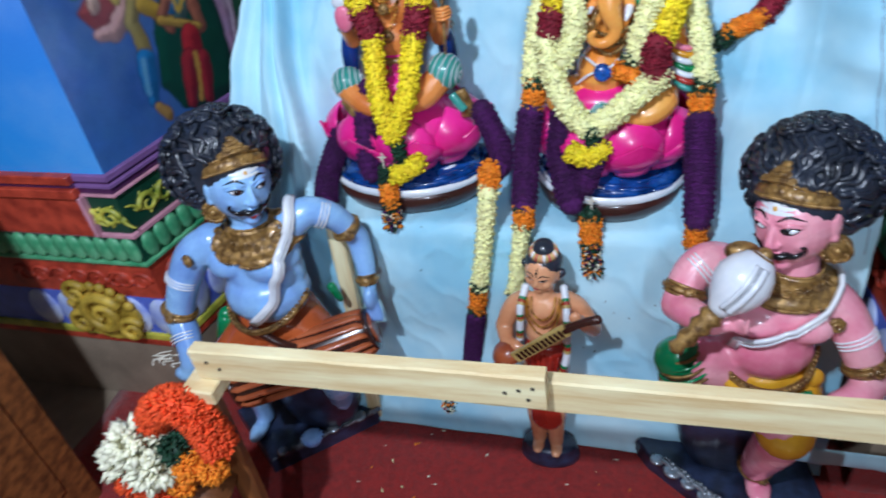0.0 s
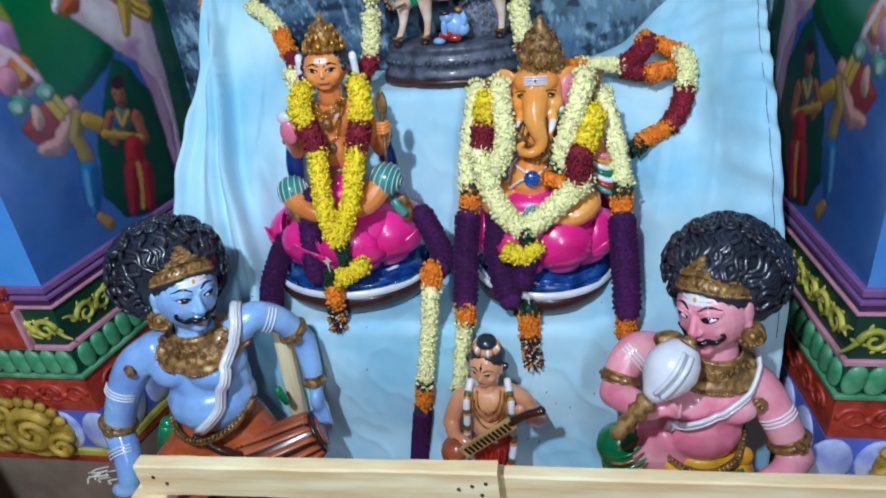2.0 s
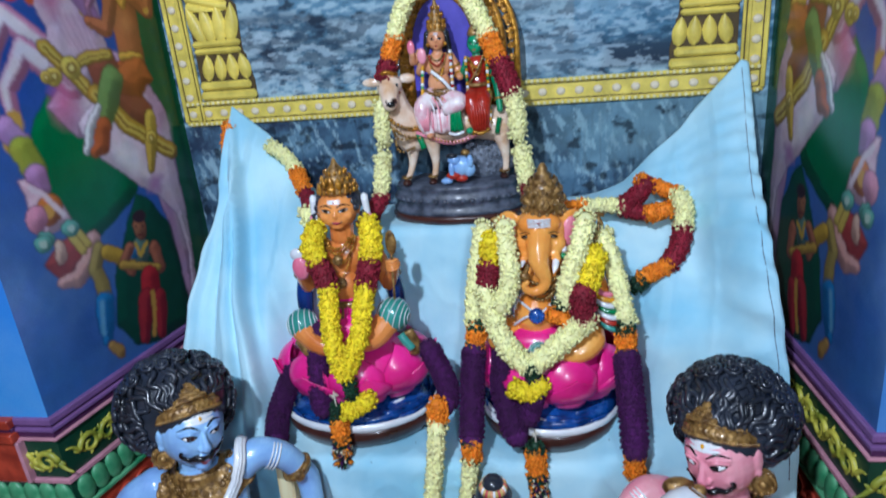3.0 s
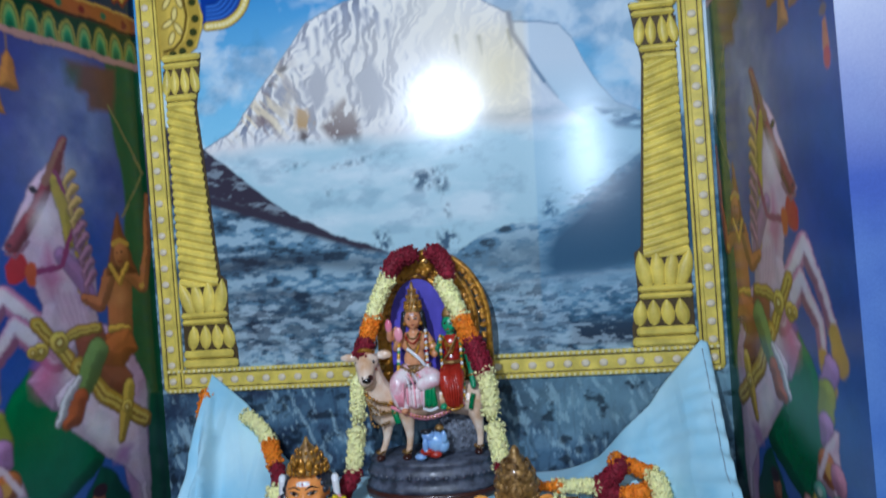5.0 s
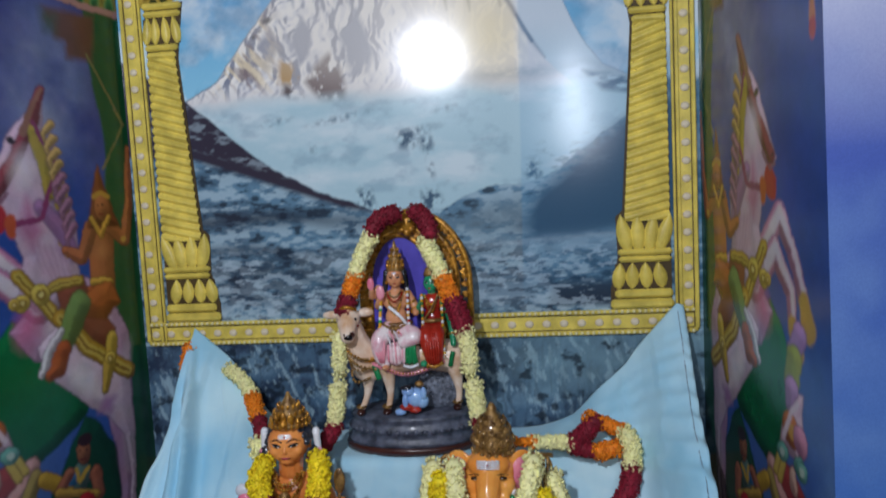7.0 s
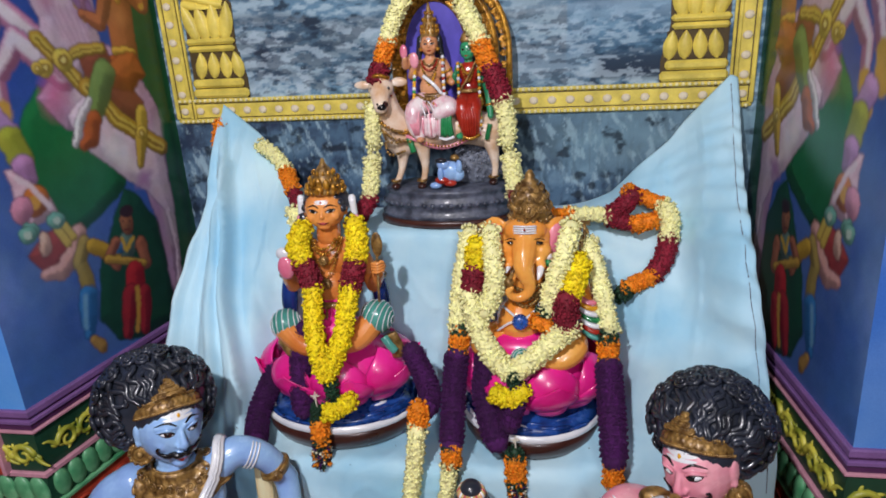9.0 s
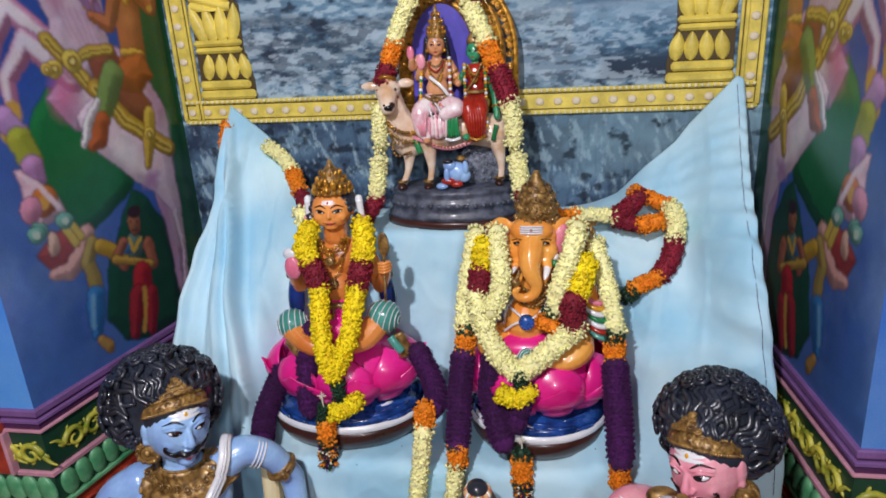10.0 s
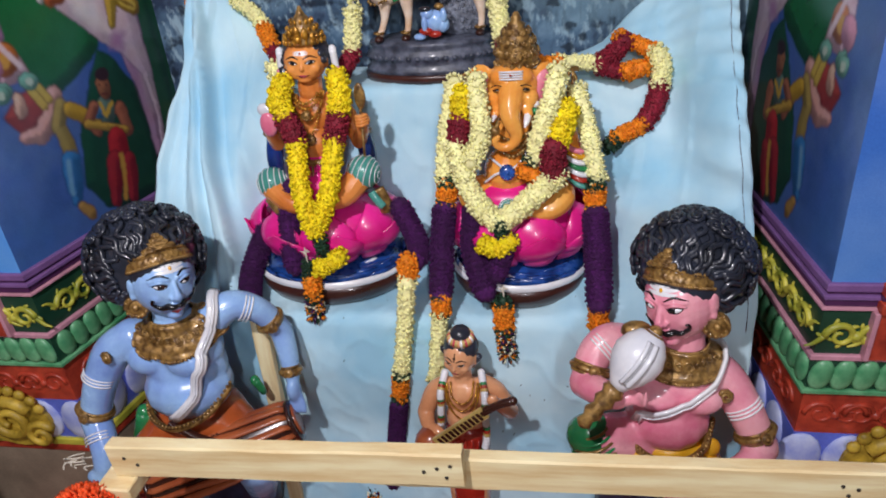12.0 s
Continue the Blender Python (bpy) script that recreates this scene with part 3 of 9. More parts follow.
    k.oval(0.313, 1.271, 0.034, 0.046, "5a7a70", 0, edge="24302c")
    k.oval(0.296, 1.340, 0.024, 0.036, "9c6440", 0, edge="3a2420"), k.oval(0.286, 1.373, 0.026, 0.020, "3a2822", 0), k.oval(0.306, 1.347, 0.003, 0.003, "1c1414"), k.oval(0.284, 1.340, 0.003, 0.003, "1c1414"), k.bar([(0.310, 1.323), (0.293, 1.317)], 0.003, "6a2c20")
    k.oval(0.343, 1.274, 0.020, 0.022, "3f86b8", 0, edge="1c3c5c"), k.bar([(0.329, 1.299), (0.318, 1.254), (0.285, 1.284)], 0.007, "d9b040", 0.005)
    k.bar([(0.354, 1.295), (0.387, 1.257), (0.368, 1.219)], [0.018, 0.018, 0.014], "a8684a", 0.006, edge="4a2820"), k.bar([(0.260, 1.257), (0.252, 1.187), (0.294, 1.183)], [0.020, 0.018, 0.014], "a8684a", 0.006, edge="4a2820")
    k.bar([(0.393, 1.253), (0.261, 1.190)], [0.012, 0.010], "c9a040", 0.005, edge="5a4018")
    k.bar([(0.307, 1.173), (0.315, 1.127)], [0.036, 0.040], "b02a28", 0.006, edge="4a1414")
    k.bar([(0.337, 1.116), (0.364, 1.059), (0.381, 0.997)], [0.030, 0.028, 0.018], "9c2a2a", 0.006, edge="4a1414"), k.bar([(0.288, 1.095), (0.298, 1.039), (0.311, 0.977)], [0.030, 0.026, 0.018], "9c2a2a", 0.006, edge="4a1414"), k.bar([(0.310, 1.125), (0.343, 0.989)], 0.009, "d0a040", 0.006)
    # dark violet wash over the lower part of the print
    k.lay(0.20 * np.clip((1.62 - z) / 0.2, 0, 1) * np.clip((0.70 - s) * 12, 0, 1), "3d3560")
    # hanging bells and beads
    for a, b in ((0.53, 2.53), (0.485, 2.60), (0.60, 2.56)):
        k.bar([(a, b + 0.05), (a, 2.72)], 0.003, "8a6a4a")
        k.poly([(a - 0.03, b - 0.05), (a + 0.03, b - 0.05), (a + 0.015, b + 0.03), (a, b + 0.055), (a - 0.015, b + 0.03)], "b9772c", 0.006, edge="6a4020")
    for q in range(9):
        k.oval(0.722, 2.68 - 0.028 * q, 0.014, 0.013, "4a3a5c" if q % 2 else "7a5a52")
    k.bar([(0.722, 2.43), (0.722, 2.38)], [0.008, 0.014], "c0713a"), k.oval(0.722, 2.36, 0.014, 0.022, "b8382c")
    # printed cornice
    k.sdf(2.70 - z, "6a4a3c", 0.004)
    k.sdf(np.abs(z - 2.712) - 0.010, "b98a80", 0.004)
    k.sdf(np.abs(z - 2.770) - 0.045, "123c26", 0.004)
    for q in range(13):
        a = 0.03 + 0.062 * q
        over = (z > 2.722) * 1.0
        k.oval(a, 2.722, 0.029, 0.078, "c2b04a", soft=0.005, k=over), k.oval(a, 2.722, 0.025, 0.070, "173f28", soft=0.004, k=over), k.oval(a, 2.722, 0.021, 0.062, "a9b85a", soft=0.004, k=over), k.oval(a, 2.722, 0.017, 0.054, "3a9560", soft=0.010, k=over), k.oval(a, 2.715, 0.016, 0.034, "145a38", soft=0.016, k=over)
    k.sdf(np.abs(z - 2.845) - 0.028, "a9602c", 0.004)
    k.sdf(np.abs(z - 2.820) - 0.005, "3a2418", 0.003), k.sdf(np.abs(z - 2.875) - 0.004, "d8a84a", 0.003)
    for q in range(10):
        k.oval(0.05 + 0.085 * q, 2.845, 0.012, 0.012, "2f6a4a" if q % 2 else "7a2a20")
    k.sdf(np.abs(z - 2.96) - 0.08, "20324c", 0.004)
    for q in range(6):
        a, body = 0.07 + 0.135 * q, ("4f8f5a", "b8493a", "3f8f7a")[q % 3]
        k.poly([(a - 0.066, 3.04), (a + 0.066, 3.04), (a + 0.055, 2.95), (a + 0.02, 2.90), (a, 2.915), (a - 0.02, 2.90), (a - 0.055, 2.95)], "8a2f22", 0.005)
        k.poly([(a - 0.058, 3.04), (a + 0.058, 3.04), (a + 0.047, 2.96), (a + 0.018, 2.915), (a, 2.93), (a - 0.018, 2.915), (a - 0.047, 2.96)], "e0b548", 0.005)
        k.poly([(a - 0.042, 3.04), (a + 0.042, 3.04), (a + 0.032, 2.97), (a, 2.94), (a - 0.032, 2.97)], "b0552a", 0.005)
        k.poly([(a - 0.032, 3.04), (a + 0.032, 3.04), (a + 0.022, 2.98), (a, 2.955), (a - 0.022, 2.98)], body, 0.005)
        k.bar([(a + 0.0675, 3.03), (a + 0.0675, 2.94)], [0.011, 0.009], "8f9ad0", edge="2a2f5a")
        for r_, col in ((0.017, "ecd9a0"), (0.013, body), (0.008, "ecd9a0"), (0.0045, body)):
            k.oval(a, 2.990, r_, r_, col, soft=0.003)
    k.sdf(3.045 - z, "b0543a", 0.004)
    k.sdf(3.085 - z, "2a1a14", 0.004)
    # shapes drift a little, colours mottle
    ia = np.clip(np.arange(k.na)[None, :] + np.rint((fbm(s * 16, z * 16, 301, 4) - 0.5) * 4).astype(int), 0, k.na - 1)
    ib = np.clip(np.arange(k.nb)[:, None] + np.rint((fbm(s * 16, z * 16, 311, 4) - 0.5) * 4).astype(int), 0, k.nb - 1)
    k.c = k.c[ib, ia]
    k.c[1:-1] = (k.c[:-2] + 4 * k.c[1:-1] + k.c[2:]) / 6
    k.c[:, 1:-1] = (k.c[:, :-2] + 4 * k.c[:, 1:-1] + k.c[:, 2:]) / 6
    k.c *= (0.54 + 0.26 * fbm(s * 7, z * 7, 9, 4) + 0.14 * fbm(s * 38, z * 30, 19, 3))[..., None]
    for ch, sd in ((0, 321), (2, 331)):
        k.c[..., ch] *= 0.90 + 0.20 * fbm(s * 20, z * 20, sd, 3)
    return k


side = side_picture()
for nm, (a, b) in (("mural_west", (LA, LB)), ("mural_east", (RA, RB))):
    me = side.mesh(nm, lambda s, z, a=a, b=b: (a[0] + (b[0] - a[0] + LEAN[1 if a[0] > 0 else -1] * (z - 0.955)) * s / SIDE, a[1] + (b[1] - a[1]) * s / SIDE, z), M["mural"])
    tagged(part(nm, me, M["mural"]), "glossy printed mural of a rearing white horse on blue sky", "mural", kind="structure")


def pier_picture(lit_copy):
    k = Canvas(0, 0.9, 0.95, 3.2, 0.010)
    a, z = k.a, k.b
    t = np.clip((z - 0.95) / 1.9, 0, 1)[..., None]
    # one print in two copies: the east pier's dimmer light is put into its blues
    c0, c1, c2 = (np.array(lin(h)) for h in (("3f97ea", "4a66cc", "9fb0e0") if lit_copy else ("3c7fd2", "3a55b4", "8c9ed4")))
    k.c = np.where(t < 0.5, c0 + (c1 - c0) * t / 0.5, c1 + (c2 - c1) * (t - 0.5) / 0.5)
    cloud = np.clip(fbm(a * 2.4, z * 2.4, 23) * 2.2 - 0.7, 0, 1)
    k.lay((0.55 + 0.45 * cloud) * np.clip((z - 2.12) * 2.6, 0, 0.95), "e6e8f0")
    k.lay(np.clip(fbm(a * 3.1, z * 3.1, 27) * 2.4 - 1.0, 0, 1) * 0.35, "9cc4ee")
    k.bar([(0.055, 2.80), (0.055, 2.60)], [0.022, 0.016], "d8902e", edge="a05a20")
    k.oval(0.055, 2.66, 0.03, 0.05, "e0a03a"), k.bar([(0.055, 2.60), (0.055, 2.52)], [0.008, 0.016], "e07a30"), k.oval(0.055, 2.51, 0.02, 0.022, "e0502c")
    k.bar([(0.17, 2.80), (0.17, 2.45)], [0.03, 0.012], "d8902e")
    k.poly([(0.55, 0.95), (0.64, 1.3), (0.62, 1.9), (0.72, 2.1), (0.9, 2.0), (0.9, 0.95)], "c23c30", 0.03)
    return k


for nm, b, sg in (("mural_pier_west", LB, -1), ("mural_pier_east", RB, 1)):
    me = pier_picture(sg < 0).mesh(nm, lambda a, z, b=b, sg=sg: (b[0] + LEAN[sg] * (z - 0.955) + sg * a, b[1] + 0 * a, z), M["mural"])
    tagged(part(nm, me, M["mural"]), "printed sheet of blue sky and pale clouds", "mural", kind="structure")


def course(nm, z0, z1, out, mat, parent, lab=""):
    """A moulding that follows both faces of one pier, as one mitred bar."""
    for a, b, c, par in ((LA, LB, LC, parent[0]), (RA, RB, RC, parent[1])):
        sg = 1 if a[0] > 0 else -1
        ins = lambda p, dx, dy: (p[0] - sg * dx, p[1] - dy)
        line0 = [ins(a, 0, 0), ins(b, 0, 0), (sg * 1.9, b[1])]
        line1 = [ins(a, out, 0), ins(b, out, out), (sg * 1.9, b[1] - out)]
        s = Shape()
        e = (z1 - z0) * 0.18
        for pa, pb, qa, qb in zip(line0[:-1], line0[1:], line1[:-1], line1[1:]):
            mid0, mid1 = [tuple(q0 + (q1 - q0) * 0.7 for q0, q1 in zip(p, q)) for p, q in ((pa, qa), (pb, qb))]
            prof = [(pa, pb, z0), (mid0, mid1, z0), (qa, qb, z0 + e), (qa, qb, z1 - e), (mid0, mid1, z1), (pa, pb, z1)]
            vs = [(p[0], p[1], zz) for p, _, zz in prof] + [(q[0], q[1], zz) for _, q, zz in prof]
            n = len(prof)
            s.add(vs, [(i, i + 1, i + 1 + n, i + n) for i in range(n - 1)] + [tuple(range(n)), tuple(range(2 * n - 1, n - 1, -1))], 0, False)
        part(nm, s, M[mat], par, lab)


plinth = [thing("pier_plinth", "painted moulded pier base with leaf and scroll courses", "plinth", "pier plinths", "structure") for _ in (0, 1)]
for z0, z1, out, mat in ((0.932, 0.955, 0.010, "mauve"), (0.925, 0.932, 0.004, "plum"), (0.912, 0.925, 0.012, "mauve"), (0.892, 0.912, 0.006, "plum"), (0.884, 0.892, 0.012, "pinkline"), (0.755, 0.884, 0.003, "deepgreen"),
                         (0.738, 0.755, 0.012, "pinkline"), (0.650, 0.738, 0.006, "deepgreen"), (0.636, 0.650, 0.015, "leafgreen"), (0.500, 0.636, 0.004, "brickred"), (0.345, 0.500, 0.006, "petalblue"),
                         (0.315, 0.345, 0.014, "scroll"), (0.285, 0.315, 0.010, "brickred"), (0.0, 0.285, 0.006, "stone")):
    course("course", z0, z1, out, mat, plinth)


def along(side_, d):
    """Point and outward way at d metres from the niche's back corner, round the pier's edge."""
    a, b = ((LA, LB), (RA, RB))[side_]
    sg = (-1, 1)[side_]
    if d < SIDE:
        v = Vector((b[0] - a[0], b[1] - a[1], 0)).normalized()
        return Vector((a[0], a[1], 0)) + v * d, Vector((-sg * abs(v.y), -abs(v.x) * 0.2, 0)).normalized(), v
    return Vector((b[0] + sg * (d - SIDE), b[1], 0)), Vector((0, -1, 0)), Vector((sg, 0, 0))


leaf_mesh = Shape().ball((0, 0, 0), (0.0285, 0.014, 0.046), 0, Euler((0, 0.16, 0)).to_matrix(), 12, 8).mesh("leaf", [M["leafgreen"]])
petal_mesh = Shape().ball((0, 0, 0), (0.060, 0.015, 0.078), 0, seg=14, rings=8).mesh("petal", [M["petalwhite"]])
for sd in (0, 1):
    for q in range(26):
        p, o, v = along(sd, 0.03 + 0.0505 * q)
        ob = part("leaf", leaf_mesh, None, plinth[sd])
        ob.matrix_local = Matrix.Translation(p + o * 0.008 + Vector((0, 0, 0.694))) @ Matrix((v, o, (0, 0, 1))).transposed().to_4x4()
    for q in range(11):
        p, o, v = along(sd, 0.06 + 0.12 * q)
        ob = part("petal", petal_mesh, None, plinth[sd])
        ob.matrix_local = Matrix.Translation(p + o * 0.006 + Vector((0, 0, 0.42))) @ Matrix((v, o, (0, 0, 1))).transposed().to_4x4()
    # scrolls of the dark green band and of the red band
    for q in range(9):
        s = Shape()
        for zc, rr, mt, amp in ((0.808, 0.036, 0, 0.006), (0.566, 0.040, 1, 0.005)):
            p, o, v = along(sd, 0.07 + 0.145 * q)
            if q == 5:
                p, o, v = along(sd, 0.07 + 0.145 * q + 0.05)
            for flip in (1, -1):
                pts = []
                for i in range(22):
                    a = i / 21 * 4.2 * math.pi * 0.62
                    r = rr * (1 - i / 26)
                    pts.append(p + o * 0.005 + v * (flip * 0.034 + r * math.cos(a) * flip) + Vector((0, 0, zc + r * math.sin(a))))
                s.tube(pts, [(0.009 if mt == 0 else 0.006) * (1 - i / 30) + 0.001 for i in range(22)], mt, 6, up=o)
                if mt == 0:
                    # leafy lobes on the outside of the scroll
                    for i in (0, 3, 6, 9, 12, 15, 18):
                        a = i / 21 * 4.2 * math.pi * 0.62
                        w = (v * (math.cos(a) * flip) + Vector((0, 0, math.sin(a)))).normalized()
                        t = w.cross(o).normalized()
                        s.ball(pts[i] + w * 0.009 - o * 0.002, (0.0065, 0.013 - 0.0003 * i, 0.005), 0, Matrix((t, (w + t * 0.6).normalized(), o)).transposed(), 8, 5)
                    s.tube(smooth_line([pts[0], pts[0] + v * (flip * 0.020) + Vector((0, 0, 0.022 * flip)), pts[0] + v * (flip * 0.040) + Vector((0, 0, 0.030 * flip))], 4), [0.008 - 0.0007 * i for i in range(9)], 0, 6, up=o)
            s.ball(p + o * 0.003 + Vector((0, 0, zc)), 0.014, mt, seg=8, rings=6)
        part("scroll", s, [M["scroll"], M["brickred"]], plinth[sd])

# red-painted block of the pier front, beyond the scrolls
for sd, sg, b in ((0, -1, LB), (1, 1, RB)):
    x0, x1 = sorted((b[0] + sg * 0.105, b[0] + sg * 0.60))
    for z0, z1, out, mat in ((0.930, 0.958, 0.030, "brickred"), (0.916, 0.930, 0.022, "plum"), (0.886, 0.916, 0.034, "brickred"), (0.748, 0.886, 0.020, "brickred")):
        part("red_block", Shape().box((x0, b[1] - out, z0), (x1, b[1] - 0.001, z1), 0, 0.003), M[mat], plinth[sd])
    part("pale_edge", Shape().box((b[0] + sg * 0.105 - 0.006, b[1] - 0.026, 0.750), (b[0] + sg * 0.105 + 0.006, b[1] - 0.001, 0.885), 0, 0.002), M["pinkline"], plinth[sd])

# carpet
cs = Shape()
nx, ny = 60, 30
vs = [(-1.46 + 3.6 * i / nx + 0.006 * math.sin(j * 0.9) * (i == 0), -0.62 - 1.0 * j / ny, 0.004 + 0.002 * math.sin(i * 0.7 + j * 0.4) * math.sin(j * 0.6)) for j in range(ny + 1) for i in range(nx + 1)]
cs.add(vs, [(j * (nx + 1) + i, j * (nx + 1) + i + 1, (j + 1) * (nx + 1) + i + 1, (j + 1) * (nx + 1) + i) for j in range(ny) for i in range(nx)], 0, True)
carpet = tagged(part("carpet", cs, M["carpet"]), "dark red carpet strewn with a few petals", "carpet", kind="structure")
sol = carpet.modifiers.new("thick", "SOLIDIFY")
sol.thickness, sol.offset = 0.006, -1.0

# ---------------------------------------------------------------- mountain banner on the back wall


def mountain_picture():
    k = Canvas(-0.93, 0.93, 1.20, 3.22, 0.0042)
    x, z = k.a, k.b
    C = lambda v: np.clip(v, 0, 1)
    sky = C((z - 2.42) / 0.62)[..., None]
    c0, c1 = np.array(lin("93d2ee")), np.array(lin("2c86cc"))
    k.c = c0 + (c1 - c0) * sky
    drift = fbm(x * 3, z * 3, 39, 4)
    k.lay(C(fbm(x * 3.1 + 3 + drift, z * 4.6, 41, 6) * 5.4 - 2.45) * 0.9, "e9f1f4")
    k.lay(C(fbm(x * 7 + 9, z * 8 + drift, 43, 5) * 6 - 3.4) * 0.55, "5c93bb")
    k.lay(C(fbm(x * 9 + 2, z * 10, 45, 5) * 6 - 3.3) * 0.5, "f4f7f6")
    rough = (fbm(x * 22, z * 0 + 2, 3, 4) - 0.5) * 0.016
    main = np.interp(x, [-0.93, -0.72, -0.666, -0.605, -0.526, -0.447, -0.369, -0.329, -0.232, -0.129, -0.07, -0.012, 0.058, 0.154, 0.248, 0.333, 0.341, 0.372, 0.407, 0.468, 0.56, 0.93],
                     [2.33, 2.409, 2.441, 2.472, 2.566, 2.659, 2.746, 2.793, 2.840, 2.865, 2.892, 2.903, 2.888, 2.856, 2.804, 2.753, 2.680, 2.637, 2.565, 2.477, 2.38, 2.2]) + rough
    second = np.interp(x, [0.325, 0.335, 0.345, 0.365, 0.419, 0.485, 0.522, 0.555, 0.596, 0.643, 0.724, 0.93], [2.2, 2.735, 2.723, 2.721, 2.716, 2.705, 2.657, 2.578, 2.506, 2.441, 2.403, 2.36]) + rough * 0.7
    under = lambda line, o=0.0: C(0.5 - (z - line - o) / 0.006)
    # flutes of ice: ridges that run down the face, lit from the east
    warp = fbm(x * 5, z * 5, 205, 4) - 0.5
    h = 0.75 * fbm(x * 13 + 4 * warp, z * 4.5 - x * 3, 211, 4) + 0.25 * fbm(x * 34 + 8 * warp, z * 13 + x * 6, 215, 3)
    gz, gx = np.gradient(h, k.step)
    tilt = (gx - 0.35 * gz) / 14
    rugged = C((0.10 - x) / 0.22)
    k.lay(under(second, 0.005), "7f8ea4"), k.lay(under(second), "dfe6ea")
    k.lay(under(second) * C((2.60 - z) / 0.12) * 0.7, "b9d3de")
    on = under(main)
    k.lay(under(main, 0.005) * (x < 0.34), "8490a4"), k.lay(on, "e6e6e6")
    face = on * C((z - 2.40) * 14)
    k.lay(face * C(tilt * 6) * 0.8, "fdfaf2")
    k.lay(face * C(-tilt * 7 - 0.5) * (0.05 + 0.75 * rugged), "929ab0")
    k.lay(face * C(-tilt * 9 - 2.2) * rugged * 0.6, "6a7288")
    k.lay(on * C(1.25 - np.abs(x - 0.27) / 0.13) * C(1.2 - np.abs(z - 2.57) / 0.14) * 0.75 * (x < 0.42), "f3e6bd")
    k.lay(on * C(1.2 - np.abs(x - 0.10) / 0.22) * C((z - 2.5) * 4) * 0.35, "f5ecd4")
    # broad blue-grey hollows, warm rocks and dark teeth
    bite = C(fbm(x * 26 + 6 * warp, z * 14, 217, 4) * 4 - 1.35)
    k.poly([(-0.212, 2.66), (-0.15, 2.71), (-0.115, 2.66), (-0.093, 2.60), (-0.07, 2.53), (-0.095, 2.47), (-0.15, 2.46), (-0.18, 2.53)], "99a2b3", 0.018, 0.85 * bite)
    k.poly([(-0.34, 2.60), (-0.30, 2.66), (-0.27, 2.61), (-0.285, 2.54), (-0.32, 2.50)], "8f98ac", 0.012, 0.9 * bite)
    k.poly([(-0.47, 2.57), (-0.41, 2.63), (-0.38, 2.58), (-0.42, 2.50), (-0.50, 2.45), (-0.54, 2.47)], "8d93a6", 0.016, 0.85 * bite)
    for q in range(9):
        a, b = -0.33 + 0.034 * q, 2.775 + 0.085 * math.sin(0.35 * q)
        k.bar([(a, b - 0.03), (a + 0.004, b - 0.085 - 0.02 * (q % 3))], [0.010, 0.002], "959db2", 0.010, 0.75)
    for a, b in ((0.162, 2.70), (0.235, 2.69), (0.330, 2.70)):
        k.bar([(a, b), (a + 0.006, b - 0.055)], [0.008, 0.002], "a9a898", 0.010, 0.8)
    west = C((-0.36 - x) / 0.10) * face
    k.lay(west * C(fbm(x * 38 + z * 30, z * 9 - x * 9, 223, 4) * 7 - 3.75) * 0.85, "7d6a6c"), k.lay(west * C(fbm(x * 42 + z * 36, z * 8 - x * 9, 227, 4) * 7 - 3.7) * 0.8, "ecdcb8")
    jag = (fbm(x * 34, z * 34, 53, 4) - 0.5) * 0.035
    for pts, col in (([(-0.213, 2.545), (-0.187, 2.493), (-0.172, 2.435), (-0.172, 2.386), (-0.215, 2.376), (-0.257, 2.393), (-0.304, 2.453), (-0.265, 2.507)], "59424a"), ([(-0.385, 2.53), (-0.35, 2.52), (-0.325, 2.47), (-0.345, 2.447), (-0.392, 2.455)], "b58c46"), ([(-0.375, 2.450), (-0.325, 2.440), (-0.315, 2.405), (-0.36, 2.398), (-0.382, 2.42)], "4c3d44")):
        k.poly(pts, col, 0.022, C(fbm(x * 44, z * 30, 55, 4) * 5 - 1.5))
    for a, b, ra, rb in ((-0.418, 2.657, 0.017, 0.010), (-0.467, 2.607, 0.007, 0.007), (-0.445, 2.625, 0.006, 0.004)):
        k.oval(a, b, ra, rb, "3c3a44", 20, 0.008, 0.9)
    split = [(0.333, 2.753), (0.341, 2.690), (0.372, 2.637), (0.407, 2.565), (0.468, 2.477)]
    k.bar(split, [0.010, 0.009, 0.007, 0.006, 0.003], "8a93a4", 0.010, 0.85), k.bar([(0.384, 2.615), (0.43, 2.53)], [0.002, 0.006], "5d6a7c", 0.006, 0.7)
    # snow field
    low = C((2.425 + 0.05 * warp - 0.06 * C(-x - 0.35) - z) / 0.05)
    snow = np.maximum(on, under(second)) * low
    k.lay(snow, "b3d3de")
    k.lay(snow * C(fbm(x * 5, z * 14, 61) * 4 - 2) * 0.7, "dceaf0"), k.lay(snow * C(fbm(x * 12 + 5, z * 20, 67) * 6 - 3.4) * 0.45, "86a6ba")
    k.lay(np.maximum(on, under(second)) * C(1.1 - np.abs(z - 2.435) / 0.034) * C((x - 0.10) * 8) * C(fbm(x * 12, z * 30, 77, 4) * 3 - 0.7) * 0.6, "8d9fac")
    k.poly([(0.58, 2.432), (0.724, 2.405), (0.93, 2.38), (0.93, 2.33), (0.72, 2.352), (0.64, 2.365)], "4f6277", 0.016, 0.85 * C(fbm(x * 20, z * 40, 79, 4) * 3 - 0.6))
